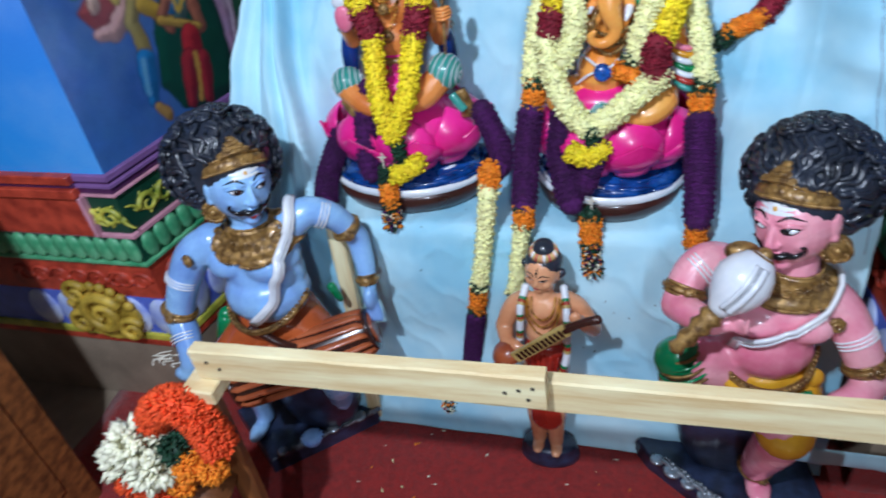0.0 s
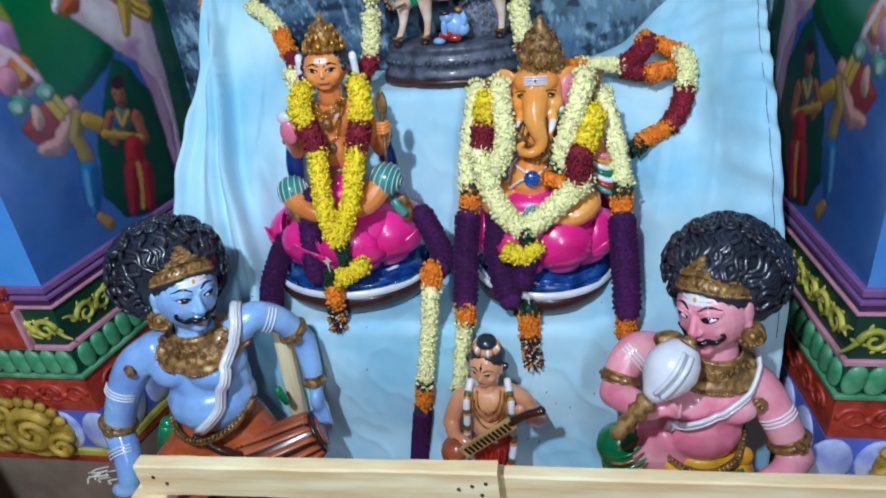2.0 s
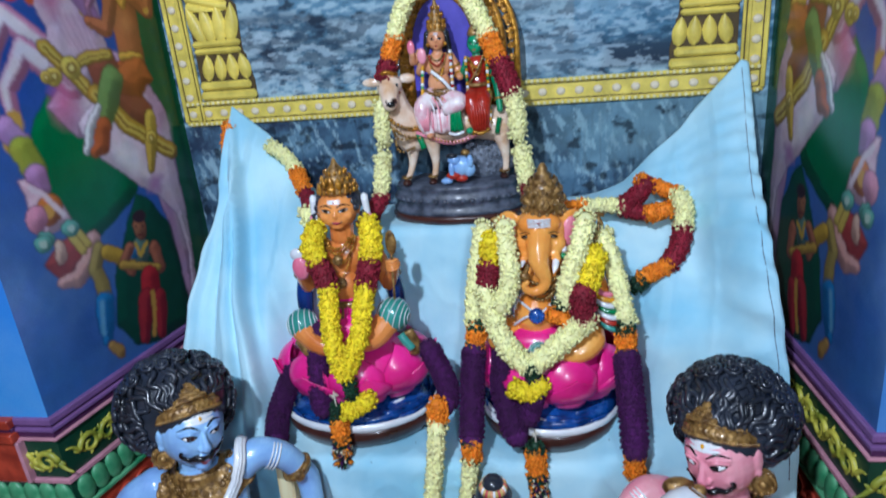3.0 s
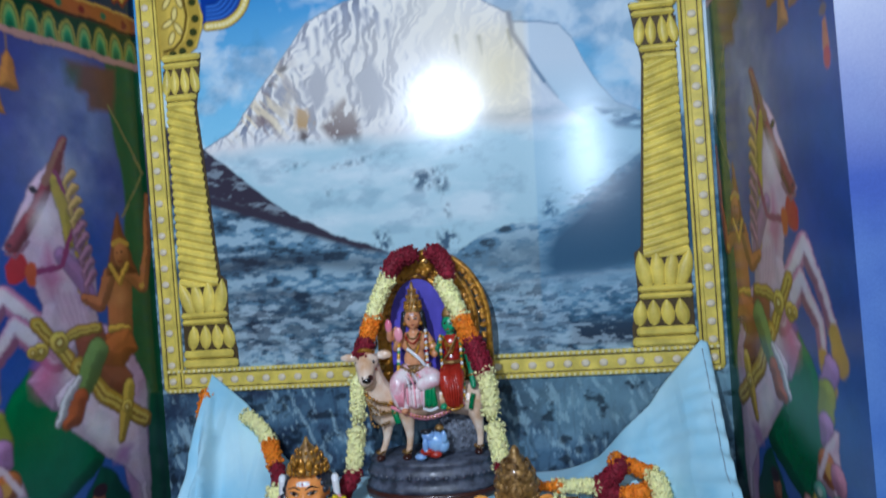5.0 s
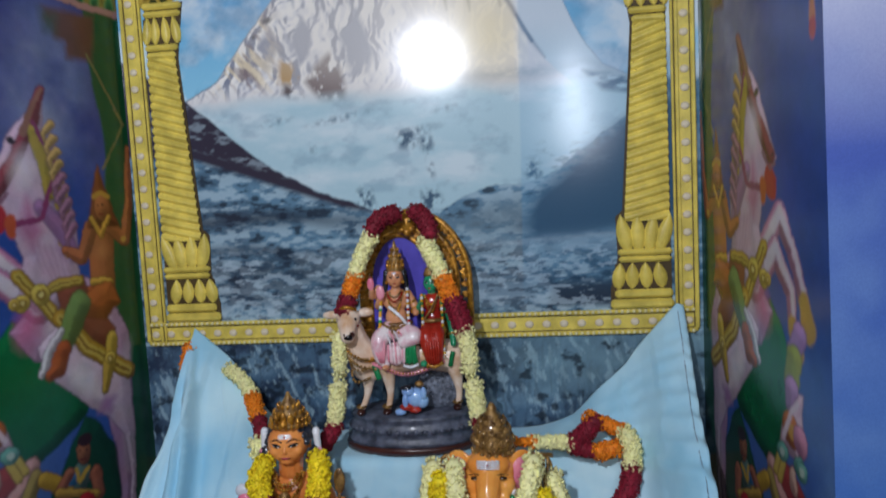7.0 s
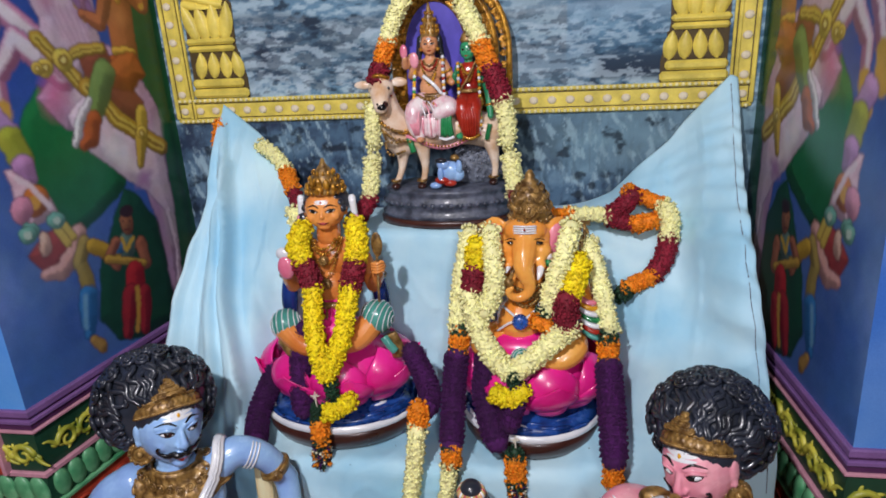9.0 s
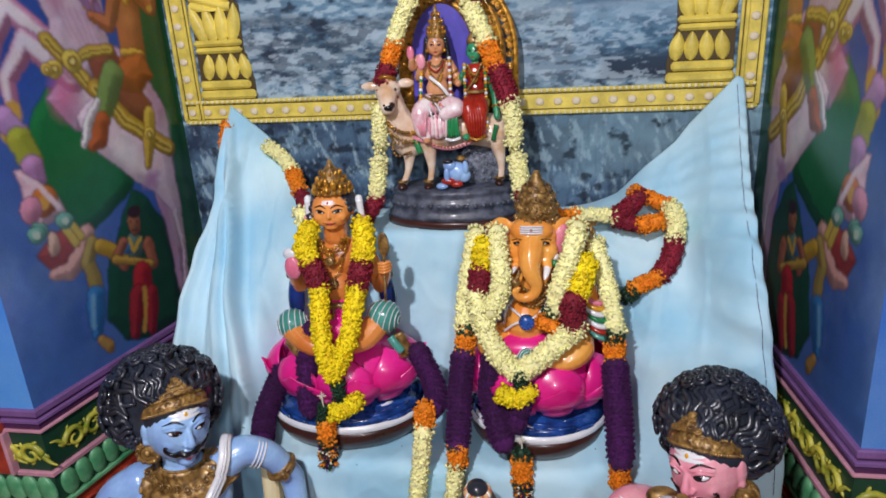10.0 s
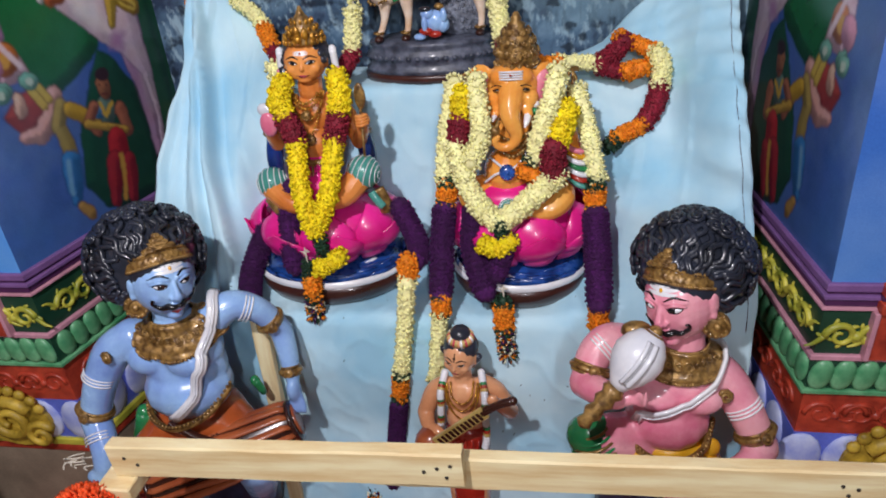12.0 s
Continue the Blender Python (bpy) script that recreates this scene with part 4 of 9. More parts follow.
    for a, b, ra, rb in ((0.02, 2.25, 0.035, 0.03), (0.082, 2.235, 0.022, 0.028), (0.05, 2.275, 0.05, 0.010), (0.093, 2.155, 0.008, 0.024), (-0.288, 2.234, 0.009, 0.009), (-0.125, 2.06, 0.03, 0.045), (0.09, 2.05, 0.035, 0.05), (0.15, 2.34, 0.02, 0.006), (-0.42, 2.33, 0.03, 0.006), (-0.2, 2.33, 0.05, 0.006), (0.42, 2.13, 0.03, 0.03)):
        k.oval(a, b, ra, rb, "4c667c", 10, 0.022, 0.95 * C(fbm(x * 70, z * 60, 71, 3) * 3.2 - 1.2))
    # left dark slope and the near ground
    base = np.interp(x, [-0.93, -0.712, -0.60, -0.454, -0.28, -0.099, 0.0, 0.114, 0.2, 0.273, 0.40, 0.50, 0.62, 0.74, 0.93], [2.56, 2.415, 2.31, 2.19, 2.095, 2.025, 2.00, 2.01, 2.06, 2.085, 2.09, 2.13, 2.22, 2.30, 2.38]) + (fbm(x * 22, z * 3, 81, 4) - 0.5) * 0.02
    g = fbm(x * 7, z * 26, 91, 5)
    g2 = fbm(x * 22, z * 55, 97, 4)
    ground = np.clip(0.5 - (z - base) / 0.008, 0, 1)
    k.lay(ground, "668ba4")
    k.lay(ground * np.clip((g - 0.50) * 5, 0, 1) * 0.55, "3d4d60")
    k.lay(ground * np.clip((g2 - 0.50) * 9, 0, 1) * 0.8, "a9c4d2")
    k.lay(ground * np.clip((0.40 - g2) * 9, 0, 1) * 0.8, "242d3a")
    band = np.interp(x, [-0.93, -0.7, -0.45, -0.2, 0.0], [2.24, 2.22, 2.13, 2.04, 2.0])
    k.lay(ground * np.clip((z - band) / 0.02 + 0.5, 0, 1) * np.clip((0.02 - x) * 9, 0, 1), "3c3846")
    k.lay(ground * np.clip((z - band - 0.03) / 0.02, 0, 1) * np.clip((0.0 - x) * 9, 0, 1) * np.clip((g2 - 0.57) * 8, 0, 1) * 0.5, "a9bcc8")
    for q, (zz, w, st) in enumerate(((1.96, 0.03, 0.8), (1.89, 0.022, 0.6), (1.80, 0.04, 0.6), (1.72, 0.02, 0.5))):
        k.lay(ground * np.exp(-((z - zz - 0.12 * (fbm(x * 3 + q * 7, z * 2, 101 + q, 3) - 0.5) - 0.06 * np.clip(-x, 0, 1)) / w) ** 2) * np.clip(0.25 - x * 2, 0.15, 1) * st, "2a3140")
    k.lay(ground * np.clip(1 - np.abs(z - 1.70) / 0.05, 0, 1) * np.clip(-x * 3 + 0.3, 0, 1) * np.clip((fbm(x * 28, z * 9, 121, 4) - 0.48) * 7, 0, 1) * 0.8, "b3c9d6")
    # dark hill to the east, pale plain and pool under it
    k.poly([(0.36, 1.955), (0.42, 1.905), (0.55, 1.90), (0.68, 1.93), (0.93, 1.97), (0.93, 2.38), (0.72, 2.285), (0.60, 2.20), (0.50, 2.11), (0.42, 2.05)], "343a4a", 0.045, 0.85)
    k.lay(np.clip(1 - np.hypot((x - 0.62) / 0.25, (z - 2.16) / 0.1), 0, 1) * np.clip((g2 - 0.5) * 6, 0, 1), "4c5563")
    k.poly([(0.12, 1.98), (0.3, 2.05), (0.42, 2.05), (0.40, 1.94), (0.2, 1.92)], "6f8796", 0.05, 0.6 * np.clip(fbm(x * 30, z * 30, 131, 3) * 1.6, 0, 1))
    k.lay(np.exp(-((z - 1.86 - 0.05 * x) / 0.035) ** 2) * np.clip((x - 0.1) * 6, 0, 1) * 0.7, "8fa8b6")
    k.lay(np.exp(-((z - 1.885 - 0.05 * x) / 0.008) ** 2) * np.clip((x - 0.1) * 6, 0, 1) * 0.25, "c5d3da")
    k.poly([(0.45, 1.69), (0.70, 1.69), (0.70, 1.775), (0.46, 1.77)], "333c4a", 0.022, 0.8)
    k.poly([(0.15, 1.68), (0.43, 1.68), (0.44, 1.80), (0.16, 1.82)], "7f98aa", 0.05, 0.6)
    low = np.clip((1.93 - z) / 0.06, 0, 1)
    k.lay(low * np.clip((fbm(x * 22 + z * 12, z * 62, 171, 5) - 0.53) * 22, 0, 1) * 0.55, "b4cad8")
    k.lay(low * np.clip((fbm(x * 24 - z * 10, z * 60, 181, 5) - 0.56) * 22, 0, 1) * 0.6, "2c3a4d")
    # foreground under the frame
    fg = np.clip((1.60 - z) / 0.01, 0, 1)
    k.lay(fg, "4f6b84")
    h1 = fbm(x * 9 - z * 6, z * 9 + x * 3, 141, 5)
    k.lay(fg * np.clip((h1 - 0.5) * 6, 0, 1) * 0.9, "2b374e")
    k.lay(fg * np.clip((0.45 - h1) * 6, 0, 1) * 0.5, "84a6bb")
    k.lay(fg * np.clip((fbm(x * 62 + z * 20, z * 26, 151, 5) - 0.56) * 9, 0, 1) * 0.6, "a9c8d6")
    k.lay(fg * np.clip((fbm(x * 80, z * 14 + x * 8, 155, 4) - 0.53) * 7, 0, 1) * 0.45, "2a3648")
    k.lay(fg * np.clip((x - 0.15) * 3, 0, 1) * np.clip((z - 1.36) * 7, 0, 1) * (0.35 + 0.4 * np.clip(fbm(x * 6, z * 14, 158, 3) * 1.6 - 0.3, 0, 1)), "86abb8")
    k.lay(fg * np.clip((fbm(x * 24 + 4, z * 30, 161, 4) - 0.6) * 9, 0, 1) * 0.8, "1f2732")
    # pale cream wash over the peak, then the hall's warm reflection painted in
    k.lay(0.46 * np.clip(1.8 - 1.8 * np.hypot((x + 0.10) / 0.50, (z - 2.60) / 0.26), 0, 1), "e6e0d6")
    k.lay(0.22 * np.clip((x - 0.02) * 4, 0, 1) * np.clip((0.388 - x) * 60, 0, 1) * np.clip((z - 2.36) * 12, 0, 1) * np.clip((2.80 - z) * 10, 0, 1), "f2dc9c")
    # upright edge of the hall's reflection painted into the print, bluer east of it
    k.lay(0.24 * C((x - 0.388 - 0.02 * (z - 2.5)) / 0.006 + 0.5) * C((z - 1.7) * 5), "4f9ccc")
    # printed swags and spandrels in the upper corners
    for sg in (-1, 1):
        P = lambda pts: [(sg * a, b) for a, b in pts]
        for hem, fill in (([(0.67, 2.825), (0.60, 2.83), (0.545, 2.87), (0.515, 2.945)], [(0.69, 2.835), (0.60, 2.84), (0.55, 2.875), (0.525, 2.945), (0.69, 2.95)]),
                          ([(0.69, 2.955), (0.60, 2.945), (0.50, 2.975), (0.43, 3.04), (0.41, 3.09)], [(0.70, 2.965), (0.60, 2.955), (0.505, 2.985), (0.44, 3.045), (0.42, 3.10), (0.70, 3.10)]),
                          ([(0.50, 3.08), (0.38, 3.07), (0.27, 3.10), (0.18, 3.20)], [(0.50, 3.09), (0.38, 3.08), (0.28, 3.11), (0.2, 3.22), (0.5, 3.22)])):
            hem = [(q.x, q.y) for q in smooth_line([(a, b, 0) for a, b in hem], 5)]
            k.poly(P([(a + 0.004, b + 0.006) for a, b in hem] + [fill[-1], fill[0]]), "1c3f9a", 0.005)
            for q in (0.16, 0.34, 0.52, 0.70, 0.88):
                mid = [(a + (0.66 - a) * q * 0.55, b + 0.075 * q) for a, b in hem]
                k.bar(P(mid), 0.005, "4a80dc", 0.010, 0.8), k.bar(P([(a, b + 0.007) for a, b in mid]), 0.003, "122a70", 0.008, 0.8)
            k.bar(P(hem), 0.017, "6a5620", 0.005), k.bar(P(hem), 0.013, "d9bf5c", 0.005)
            for a, b in hem:
                k.oval(sg * a, b, 0.007, 0.007, "f0e3a8")
        k.poly(P([(0.85, 2.73), (0.75, 2.735), (0.715, 2.76), (0.69, 2.82), (0.685, 2.86), (0.70, 2.92), (0.69, 2.96), (0.66, 2.985), (0.60, 3.02), (0.52, 3.10), (0.46, 3.22), (0.85, 3.22)]), "d2b650", 0.005, edge="4a3a18")
        arch = [(0.80, 2.745), (0.765, 2.752), (0.737, 2.777), (0.722, 2.812), (0.712, 2.856), (0.719, 2.913), (0.708, 2.962), (0.682, 2.993), (0.650, 3.016), (0.61, 3.04), (0.575, 3.075), (0.55, 3.12), (0.525, 3.17)]
        k.bar(P(arch), 0.021, "b59a3e", 0.005)
        for a, b in arch:
            k.oval(sg * a, b, 0.0135, 0.0135, "38401f", soft=0.004)
        k.bar(P([(a + 0.03, b + 0.012) for a, b in arch]), 0.005, "6a5620", 0.004)
        for a, b, r in ((0.80, 2.80, 20), (0.775, 2.83, -30), (0.81, 2.85, 60), (0.785, 2.88, 10), (0.765, 2.92, -20), (0.81, 2.92, 35), (0.79, 2.97, 70), (0.75, 3.00, 0), (0.81, 3.02, -40), (0.72, 3.05, 20), (0.77, 3.08, 50), (0.70, 3.12, 0)):
            k.oval(sg * a, b, 0.012, 0.026, "6a5620", sg * r), k.oval(sg * a, b, 0.008, 0.021, "ead683", sg * r)
    return k


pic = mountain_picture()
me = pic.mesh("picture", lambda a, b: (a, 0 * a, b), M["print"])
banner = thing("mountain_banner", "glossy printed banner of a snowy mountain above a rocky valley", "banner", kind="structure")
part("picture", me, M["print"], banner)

# raised yellow border with twisted pillars
border = thing("banner_border", "yellow moulded border with white studs and twisted pillars", "frame", kind="structure")
for lab, lo, hi in (("side_bar", (-0.915, -0.007, 1.60), (-0.846, 0.002, 3.20)), ("side_bar", (0.846, -0.007, 1.60), (0.915, 0.002, 3.20)), ("bottom_bar", (-0.846, -0.007, 1.60), (0.846, 0.002, 1.676))):
    part(lab, Shape().box(lo, hi, 0, 0.003), M["gold"], border)
for x0, x1 in ((-0.917, -0.905), (-0.868, -0.857), (-0.853, -0.845), (0.905, 0.917), (0.857, 0.868), (0.845, 0.853)):
    part("rail", Shape().box((x0, -0.013, 1.61), (x1, -0.006, 3.20), 0, 0.003), M["gold"], border)
for x0, x1 in ((-0.9035, -0.9005), (-0.8565, -0.8535), (0.9005, 0.9035), (0.8535, 0.8565)):
    part("dark_line", Shape().box((x0, -0.0085, 1.615), (x1, -0.006, 3.20)), M["golddark"], border)
for z0, z1 in ((1.598, 1.610), (1.665, 1.677)):
    part("rail", Shape().box((-0.905, -0.013, z0), (0.905, -0.006, z1), 0, 0.003), M["gold"], border)
for z0 in (1.613, 1.660):
    part("dark_line", Shape().box((-0.90, -0.0085, z0), (0.90, -0.006, z0 + 0.003)), M["golddark"], border)
beads = Shape()
for q in range(100):
    for zz in (1.604, 1.671):
        beads.ball((-0.895 + 0.0181 * q, -0.013, zz), 0.0062, 0, seg=6, rings=4)
tagged(part("beads", beads, M["bead"], border), kind="stuff")
stud = Shape().ball((0, 0, 0), (0.014, 0.0045, 0.012), 0, seg=12, rings=6).mesh("stud", [M["pearl"]])
for q in range(33):
    part("stud", stud, None, border).location = (-0.885 + 0.0553 * q, -0.009, 1.637)
for q in range(28):
    for sx in (-0.885, 0.885):
        if q:
            part("stud", stud, None, border).location = (sx, -0.009, 1.637 + 0.0553 * q)


def pillar(sg):
    top = thing("pillar", "", "")
    top.parent = border
    W = lambda a, b, z0, z1, y, rnd=0.008: Shape().box((min(sg * a, sg * b), -y, z0), (max(sg * a, sg * b), 0.001, z1), 0, rnd)
    part("backing", Shape().plate([(sg * x, z) for x, z in ((0.648, 1.678), (0.836, 1.678), (0.833, 2.74), (0.70, 2.74), (0.728, 2.56), (0.69, 1.99), (0.668, 1.97), (0.672, 1.84), (0.648, 1.74))], -0.004, 0.001), M["golddark"], top)
    for a, b, z0, z1, y in ((0.646, 0.840, 1.680, 1.709, 0.020), (0.660, 0.838, 1.712, 1.740, 0.017), (0.674, 0.836, 1.826, 1.845, 0.017), (0.671, 0.838, 1.848, 1.868, 0.019), (0.732, 0.834, 2.560, 2.582, 0.016), (0.722, 0.836, 2.586, 2.606, 0.018), (0.706, 0.836, 2.694, 2.714, 0.017), (0.700, 0.838, 2.718, 2.740, 0.019)):
        part("band", W(a, b, z0, z1, y), M["gold"], top)
    for xs, zc, h, w in (([0.675, 0.715, 0.757, 0.80], 1.783, 0.040, 0.019), ([0.694, 0.735, 0.776, 0.816], 1.915, 0.053, 0.019), ([0.728, 0.762, 0.798, 0.826], 2.650, 0.042, 0.015)):
        part("petal_backing", Shape().box((min(sg * xs[0], sg * xs[-1]) - 0.012, -0.0065, zc - h * 0.95), (max(sg * xs[0], sg * xs[-1]) + 0.012, 0, zc + h * (0.55 if h > 0.05 else 0.95))), M["golddark"], top)
        for i, xx in enumerate(xs):
            lean = (i - 1.2) * 9 * sg if h > 0.05 else (i - 1.2) * -4 * sg
            leaf = Shape()
            hh, ww = (h * 1.15, w * 1.28) if h > 0.05 else (h * 1.02, w * 1.15)
            vs, R, C_ = [], 11, 7
            for r_ in range(R):
                t = r_ / (R - 1) * 2 - 1
                half = ww * max(0.02, (1 - abs(t) ** (2.2 if t < 0 else 1.5))) ** (0.5 if t < 0 else 0.8)
                for c_ in range(C_):
                    u = 2 * c_ / (C_ - 1) - 1
                    vs.append((sg * xx + u * half + math.sin(radians(lean)) * t * hh, -0.005 - 0.013 * (1 - u * u) ** 0.6 * (1 - t * t * 0.5) - 0.004 * (t > 0.3) * (t - 0.3), zc + t * hh))
            leaf.add(vs, [(r_ * C_ + c_, r_ * C_ + c_ + 1, (r_ + 1) * C_ + c_ + 1, (r_ + 1) * C_ + c_) for r_ in range(R - 1) for c_ in range(C_ - 1)], 0)
            part("petal", leaf, M["gold"], top)
    s, rows, cols = Shape(), 300, 12
    vs = []
    for i in range(rows + 1):
        t = i / rows
        z = 1.955 + 0.605 * t
        inner, outer = 0.694 + 0.040 * t, 0.832
        for j in range(cols + 1):
            u = j / cols
            ph = (z + 0.035 * (1 - u)) / 0.0272
            vs.append((sg * (inner + (outer - inner) * u), -(0.016 * (abs(math.sin(math.pi * ph)) ** 0.55) + 0.004 * math.sin(math.pi * u) - 0.001), z))
    s.add(vs, [(i * (cols + 1) + j, i * (cols + 1) + j + 1, (i + 1) * (cols + 1) + j + 1, (i + 1) * (cols + 1) + j) for i in range(rows) for j in range(cols)], 0, True)
    part("twisted_shaft", s, M["gold"], top)


pillar(-1), pillar(1)

# ---------------------------------------------------------------- altar steps and the blue cloth over them
steps = thing("altar_steps", "stepped altar hidden under a light blue cloth", "altar", kind="structure")
part("upper_step", Shape().box((-0.34, -0.258, 0.0), (0.36, -0.004, 1.288), 0, 0.006), M["timberdark"], steps)
part("lower_step", Shape().box((-0.70, -0.640, 0.0), (0.80, -0.262, 0.752), 0, 0.006), M["timberdark"], steps)


hem, marks = [], []


def cloth_mesh():
    nu, nv = 220, 230
    u = np.linspace(0, 1, nu)
    tx = -0.735 + 1.60 * u
    tz = np.interp(tx, [-0.735, -0.60, -0.466, -0.36, -0.25, 0.25, 0.40, 0.513, 0.679, 0.845, 0.865], [1.660, 1.54, 1.395, 1.325, 1.300, 1.300, 1.345, 1.392, 1.512, 1.695, 1.685])
    hang = np.clip((tz - 1.30) / 0.16, 0, 1)
    ty = np.where(tz > 1.305, -0.025 - 0.15 * np.clip((1.56 - tz) / 0.26, 0, 1) * hang, -0.02)
    x1 = np.interp(u, [0, 1], [-0.80, 0.885])
    x2 = np.interp(u, [0, 1], [-0.835, 0.875])
    xb = np.interp(u, [0, 1], [-0.86, 0.90])
    v = np.linspace(0, 1, nv)
    P = np.zeros((nv, nu, 3))
    for i in range(nu):
        mid = np.array([[tx[i], -0.02, 1.300], [tx[i], -0.262, 1.300], [tx[i], -0.278, 1.285], [x1[i], -0.345, 0.90], [x1[i], -0.38, 0.772], [x1[i], -0.655, 0.766], [x2[i], -0.672, 0.745], [xb[i], -0.735, 0.03], [xb[i], -0.750, 0.012]])
        far = np.array([[tx[i], ty[i], tz[i]], [tx[i] * 0.8 + x1[i] * 0.2, -0.11, 1.52], [tx[i] * 0.65 + x1[i] * 0.35, -0.19, 1.38], [x1[i], -0.40, 1.12], [x1[i], -0.53, 0.93], [x1[i], -0.645, 0.80], [x2[i], -0.672, 0.72], [xb[i], -0.735, 0.03], [xb[i], -0.750, 0.012]])
        if tz[i] < 1.60:
            far[1] = far[0] + (far[3] - far[0]) * 0.30
            far[2] = far[0] + (far[3] - far[0]) * 0.62
        w = hang[i] * hang[i] * (3 - 2 * hang[i])
        p = mid * (1 - w) + far * w
        d = np.concatenate([[0], np.cumsum(np.linalg.norm(np.diff(p, axis=0), axis=1))])
        q = v * d[-1]
        P[:, i] = np.stack([np.interp(q, d, p[:, a]) for a in range(3)], -1)
    # soften the profile a little, then add folds
    for _ in range(3):
        P[1:-1] = 0.25 * P[:-2] + 0.5 * P[1:-1] + 0.25 * P[2:]
    U, V = np.meshgrid(u, v)
    pull = np.clip((U - 0.865) / 0.125, 0, 1)
    pull = pull * pull * (3 - 2 * pull) * np.exp(-((P[:, :, 2] - 1.22) / 0.25) ** 2)
    P += pull[..., None] * np.array((-0.050, -0.160, 0.062))
    left = np.clip(1 - U / 0.30, 0, 1)
    right = np.clip((U - 0.66) / 0.34, 0, 1)
    # gathers that fan out from the tied west corner, deepest in its hanging flap
    ang = U / (0.035 + 0.62 * V)
    gather = np.exp(-(ang / 0.55) ** 2) * np.clip(V * 7, 0, 1) * np.clip((0.72 - V) * 3.5, 0, 1)
    saw = lambda q: 2 * np.abs(2 * (q - np.floor(q + 0.5))) - 1
    fold = gather * (0.020 * saw(ang * 4.6 + 0.15 + 0.5 * fbm(U * 9, V * 5, 245, 3)) + 0.008 * np.sin(ang * 63 + 3 * V)) * (0.35 + np.clip(V * 3, 0, 1))
    fold += 0.010 * left * np.sin(U * 46 + 2.5 * V + 1) * np.clip((V - 0.2) * 4, 0, 1)
    for u0, sl, st in ((0.020, 0.10, 0.018), (0.004, 0.34, -0.050), (0.120, 0.06, 0.008)):
        c0 = U - (u0 + sl * V)
        fold += st * np.tanh(c0 / 0.0045) * np.exp(-(c0 / 0.040) ** 2) * np.clip(V * 8, 0, 1) * np.clip((0.62 - V) * 5, 0, 1)
    fold += 0.007 * right * np.sin(U * 70 / (0.45 + V)) * np.clip(V * 5, 0, 1)
    fold += 0.006 * (fbm(U * 8 + V * 5, V * 7 - U * 5, 201, 4) - 0.5) * 2 + 0.004 * np.sin(U * 33 + 4 * fbm(U * 3, V * 2, 205, 3)) * np.clip((V - 0.55) * 6, 0, 1)
    fold += 0.011 * (1 - np.abs(2 * fbm(U * 13 + V * 2.5, V * 2.4, 233, 3) - 1)) ** 7 * (0.35 + 0.65 * np.clip(left + right, 0, 1)) + 0.004 * (1 - np.abs(2 * fbm(U * 11 - V * 8, V * 7 + U * 6, 239, 3) - 1)) ** 10
    ny_, nz_ = np.gradient(P[:, :, 1], axis=0), np.gradient(P[:, :, 2], axis=0)
    ln = np.hypot(ny_, nz_) + 1e-9
    edge = np.clip((V - 0.005) * 30, 0, 1)
    P[:, :, 1] += np.where(fold > 0, fold, fold * 0.35) * (nz_ / ln) * edge
    P[:, :, 2] -= np.where(fold > 0, fold, fold * 0.35) * (ny_ / ln) * edge
    P[:, :, 2] = np.maximum(P[:, :, 2], 0.010)
    pick = random.Random(77)
    for _ in range(46):
        r_, c_ = pick.randrange(90, 222), pick.randrange(30, nu - 20)
        marks.append((Vector(P[r_, c_]), Vector(P[r_ + 2, c_ + pick.choice((-1, 0, 1, 2))])))
    hem.extend(Vector(q) + Vector((0, -0.004, 0)) for q in P[3:140:4, nu - 4])
    i = np.arange(nu * nv).reshape(nv, nu)
    q = np.stack([i[:-1, :-1], i[:-1, 1:], i[1:, 1:], i[1:, :-1]], -1).reshape(-1, 4)
    me = bpy.data.meshes.new("altar_cloth")
    me.from_pydata(P.reshape(-1, 3).tolist(), [], q.tolist())
    me.materials.append(M["cloth"])
    me.polygons.foreach_set("use_smooth", [True] * len(me.polygons))
    me.update()
    return me


cloth = tagged(part("altar_cloth", cloth_mesh(), None), "light blue cloth tied at two corners, draped over the altar", "cloth")
sol = cloth.modifiers.new("thick", "SOLIDIFY")
sol.thickness, sol.offset = 0.002, 0.0
stitch = Shape()
for p, q in zip(hem[:-1], hem[1:]):
    stitch.tube([p, p.lerp(q, 0.9)], 0.0008, 0, 5)
part("stitched_hem", stitch, M["plum"], cloth, "dark stitched hem line")
spots = Shape()
for p, q in marks:
    d = (q - p).normalized()
    k = 0.003 + 0.006 * ((p.x * 37.7) % 1)
    spots.tube([p + Vector((0, -0.0018, 0.0012)), p + d * k + Vector((0, -0.0018, 0.0012))], 0.0007 + 0.0009 * ((p.z * 91.3) % 1), 0, 5)
tagged(part("stain_marks", spots, M["stain"], cloth, "small dark stains"), kind="stuff")
# ---------------------------------------------------------------- painted statues: each ONE mesh
from mathutils.bvhtree import BVHTree


def enamel(name, hexcol, other=None, rough=0.24, metal=0.0, var=0.12, scale=9, bump=0.08, bscale=120, coat=0.35):
    return surface(name, hexcol, rough, metal, var, scale, bump, bscale, coat, other=other)


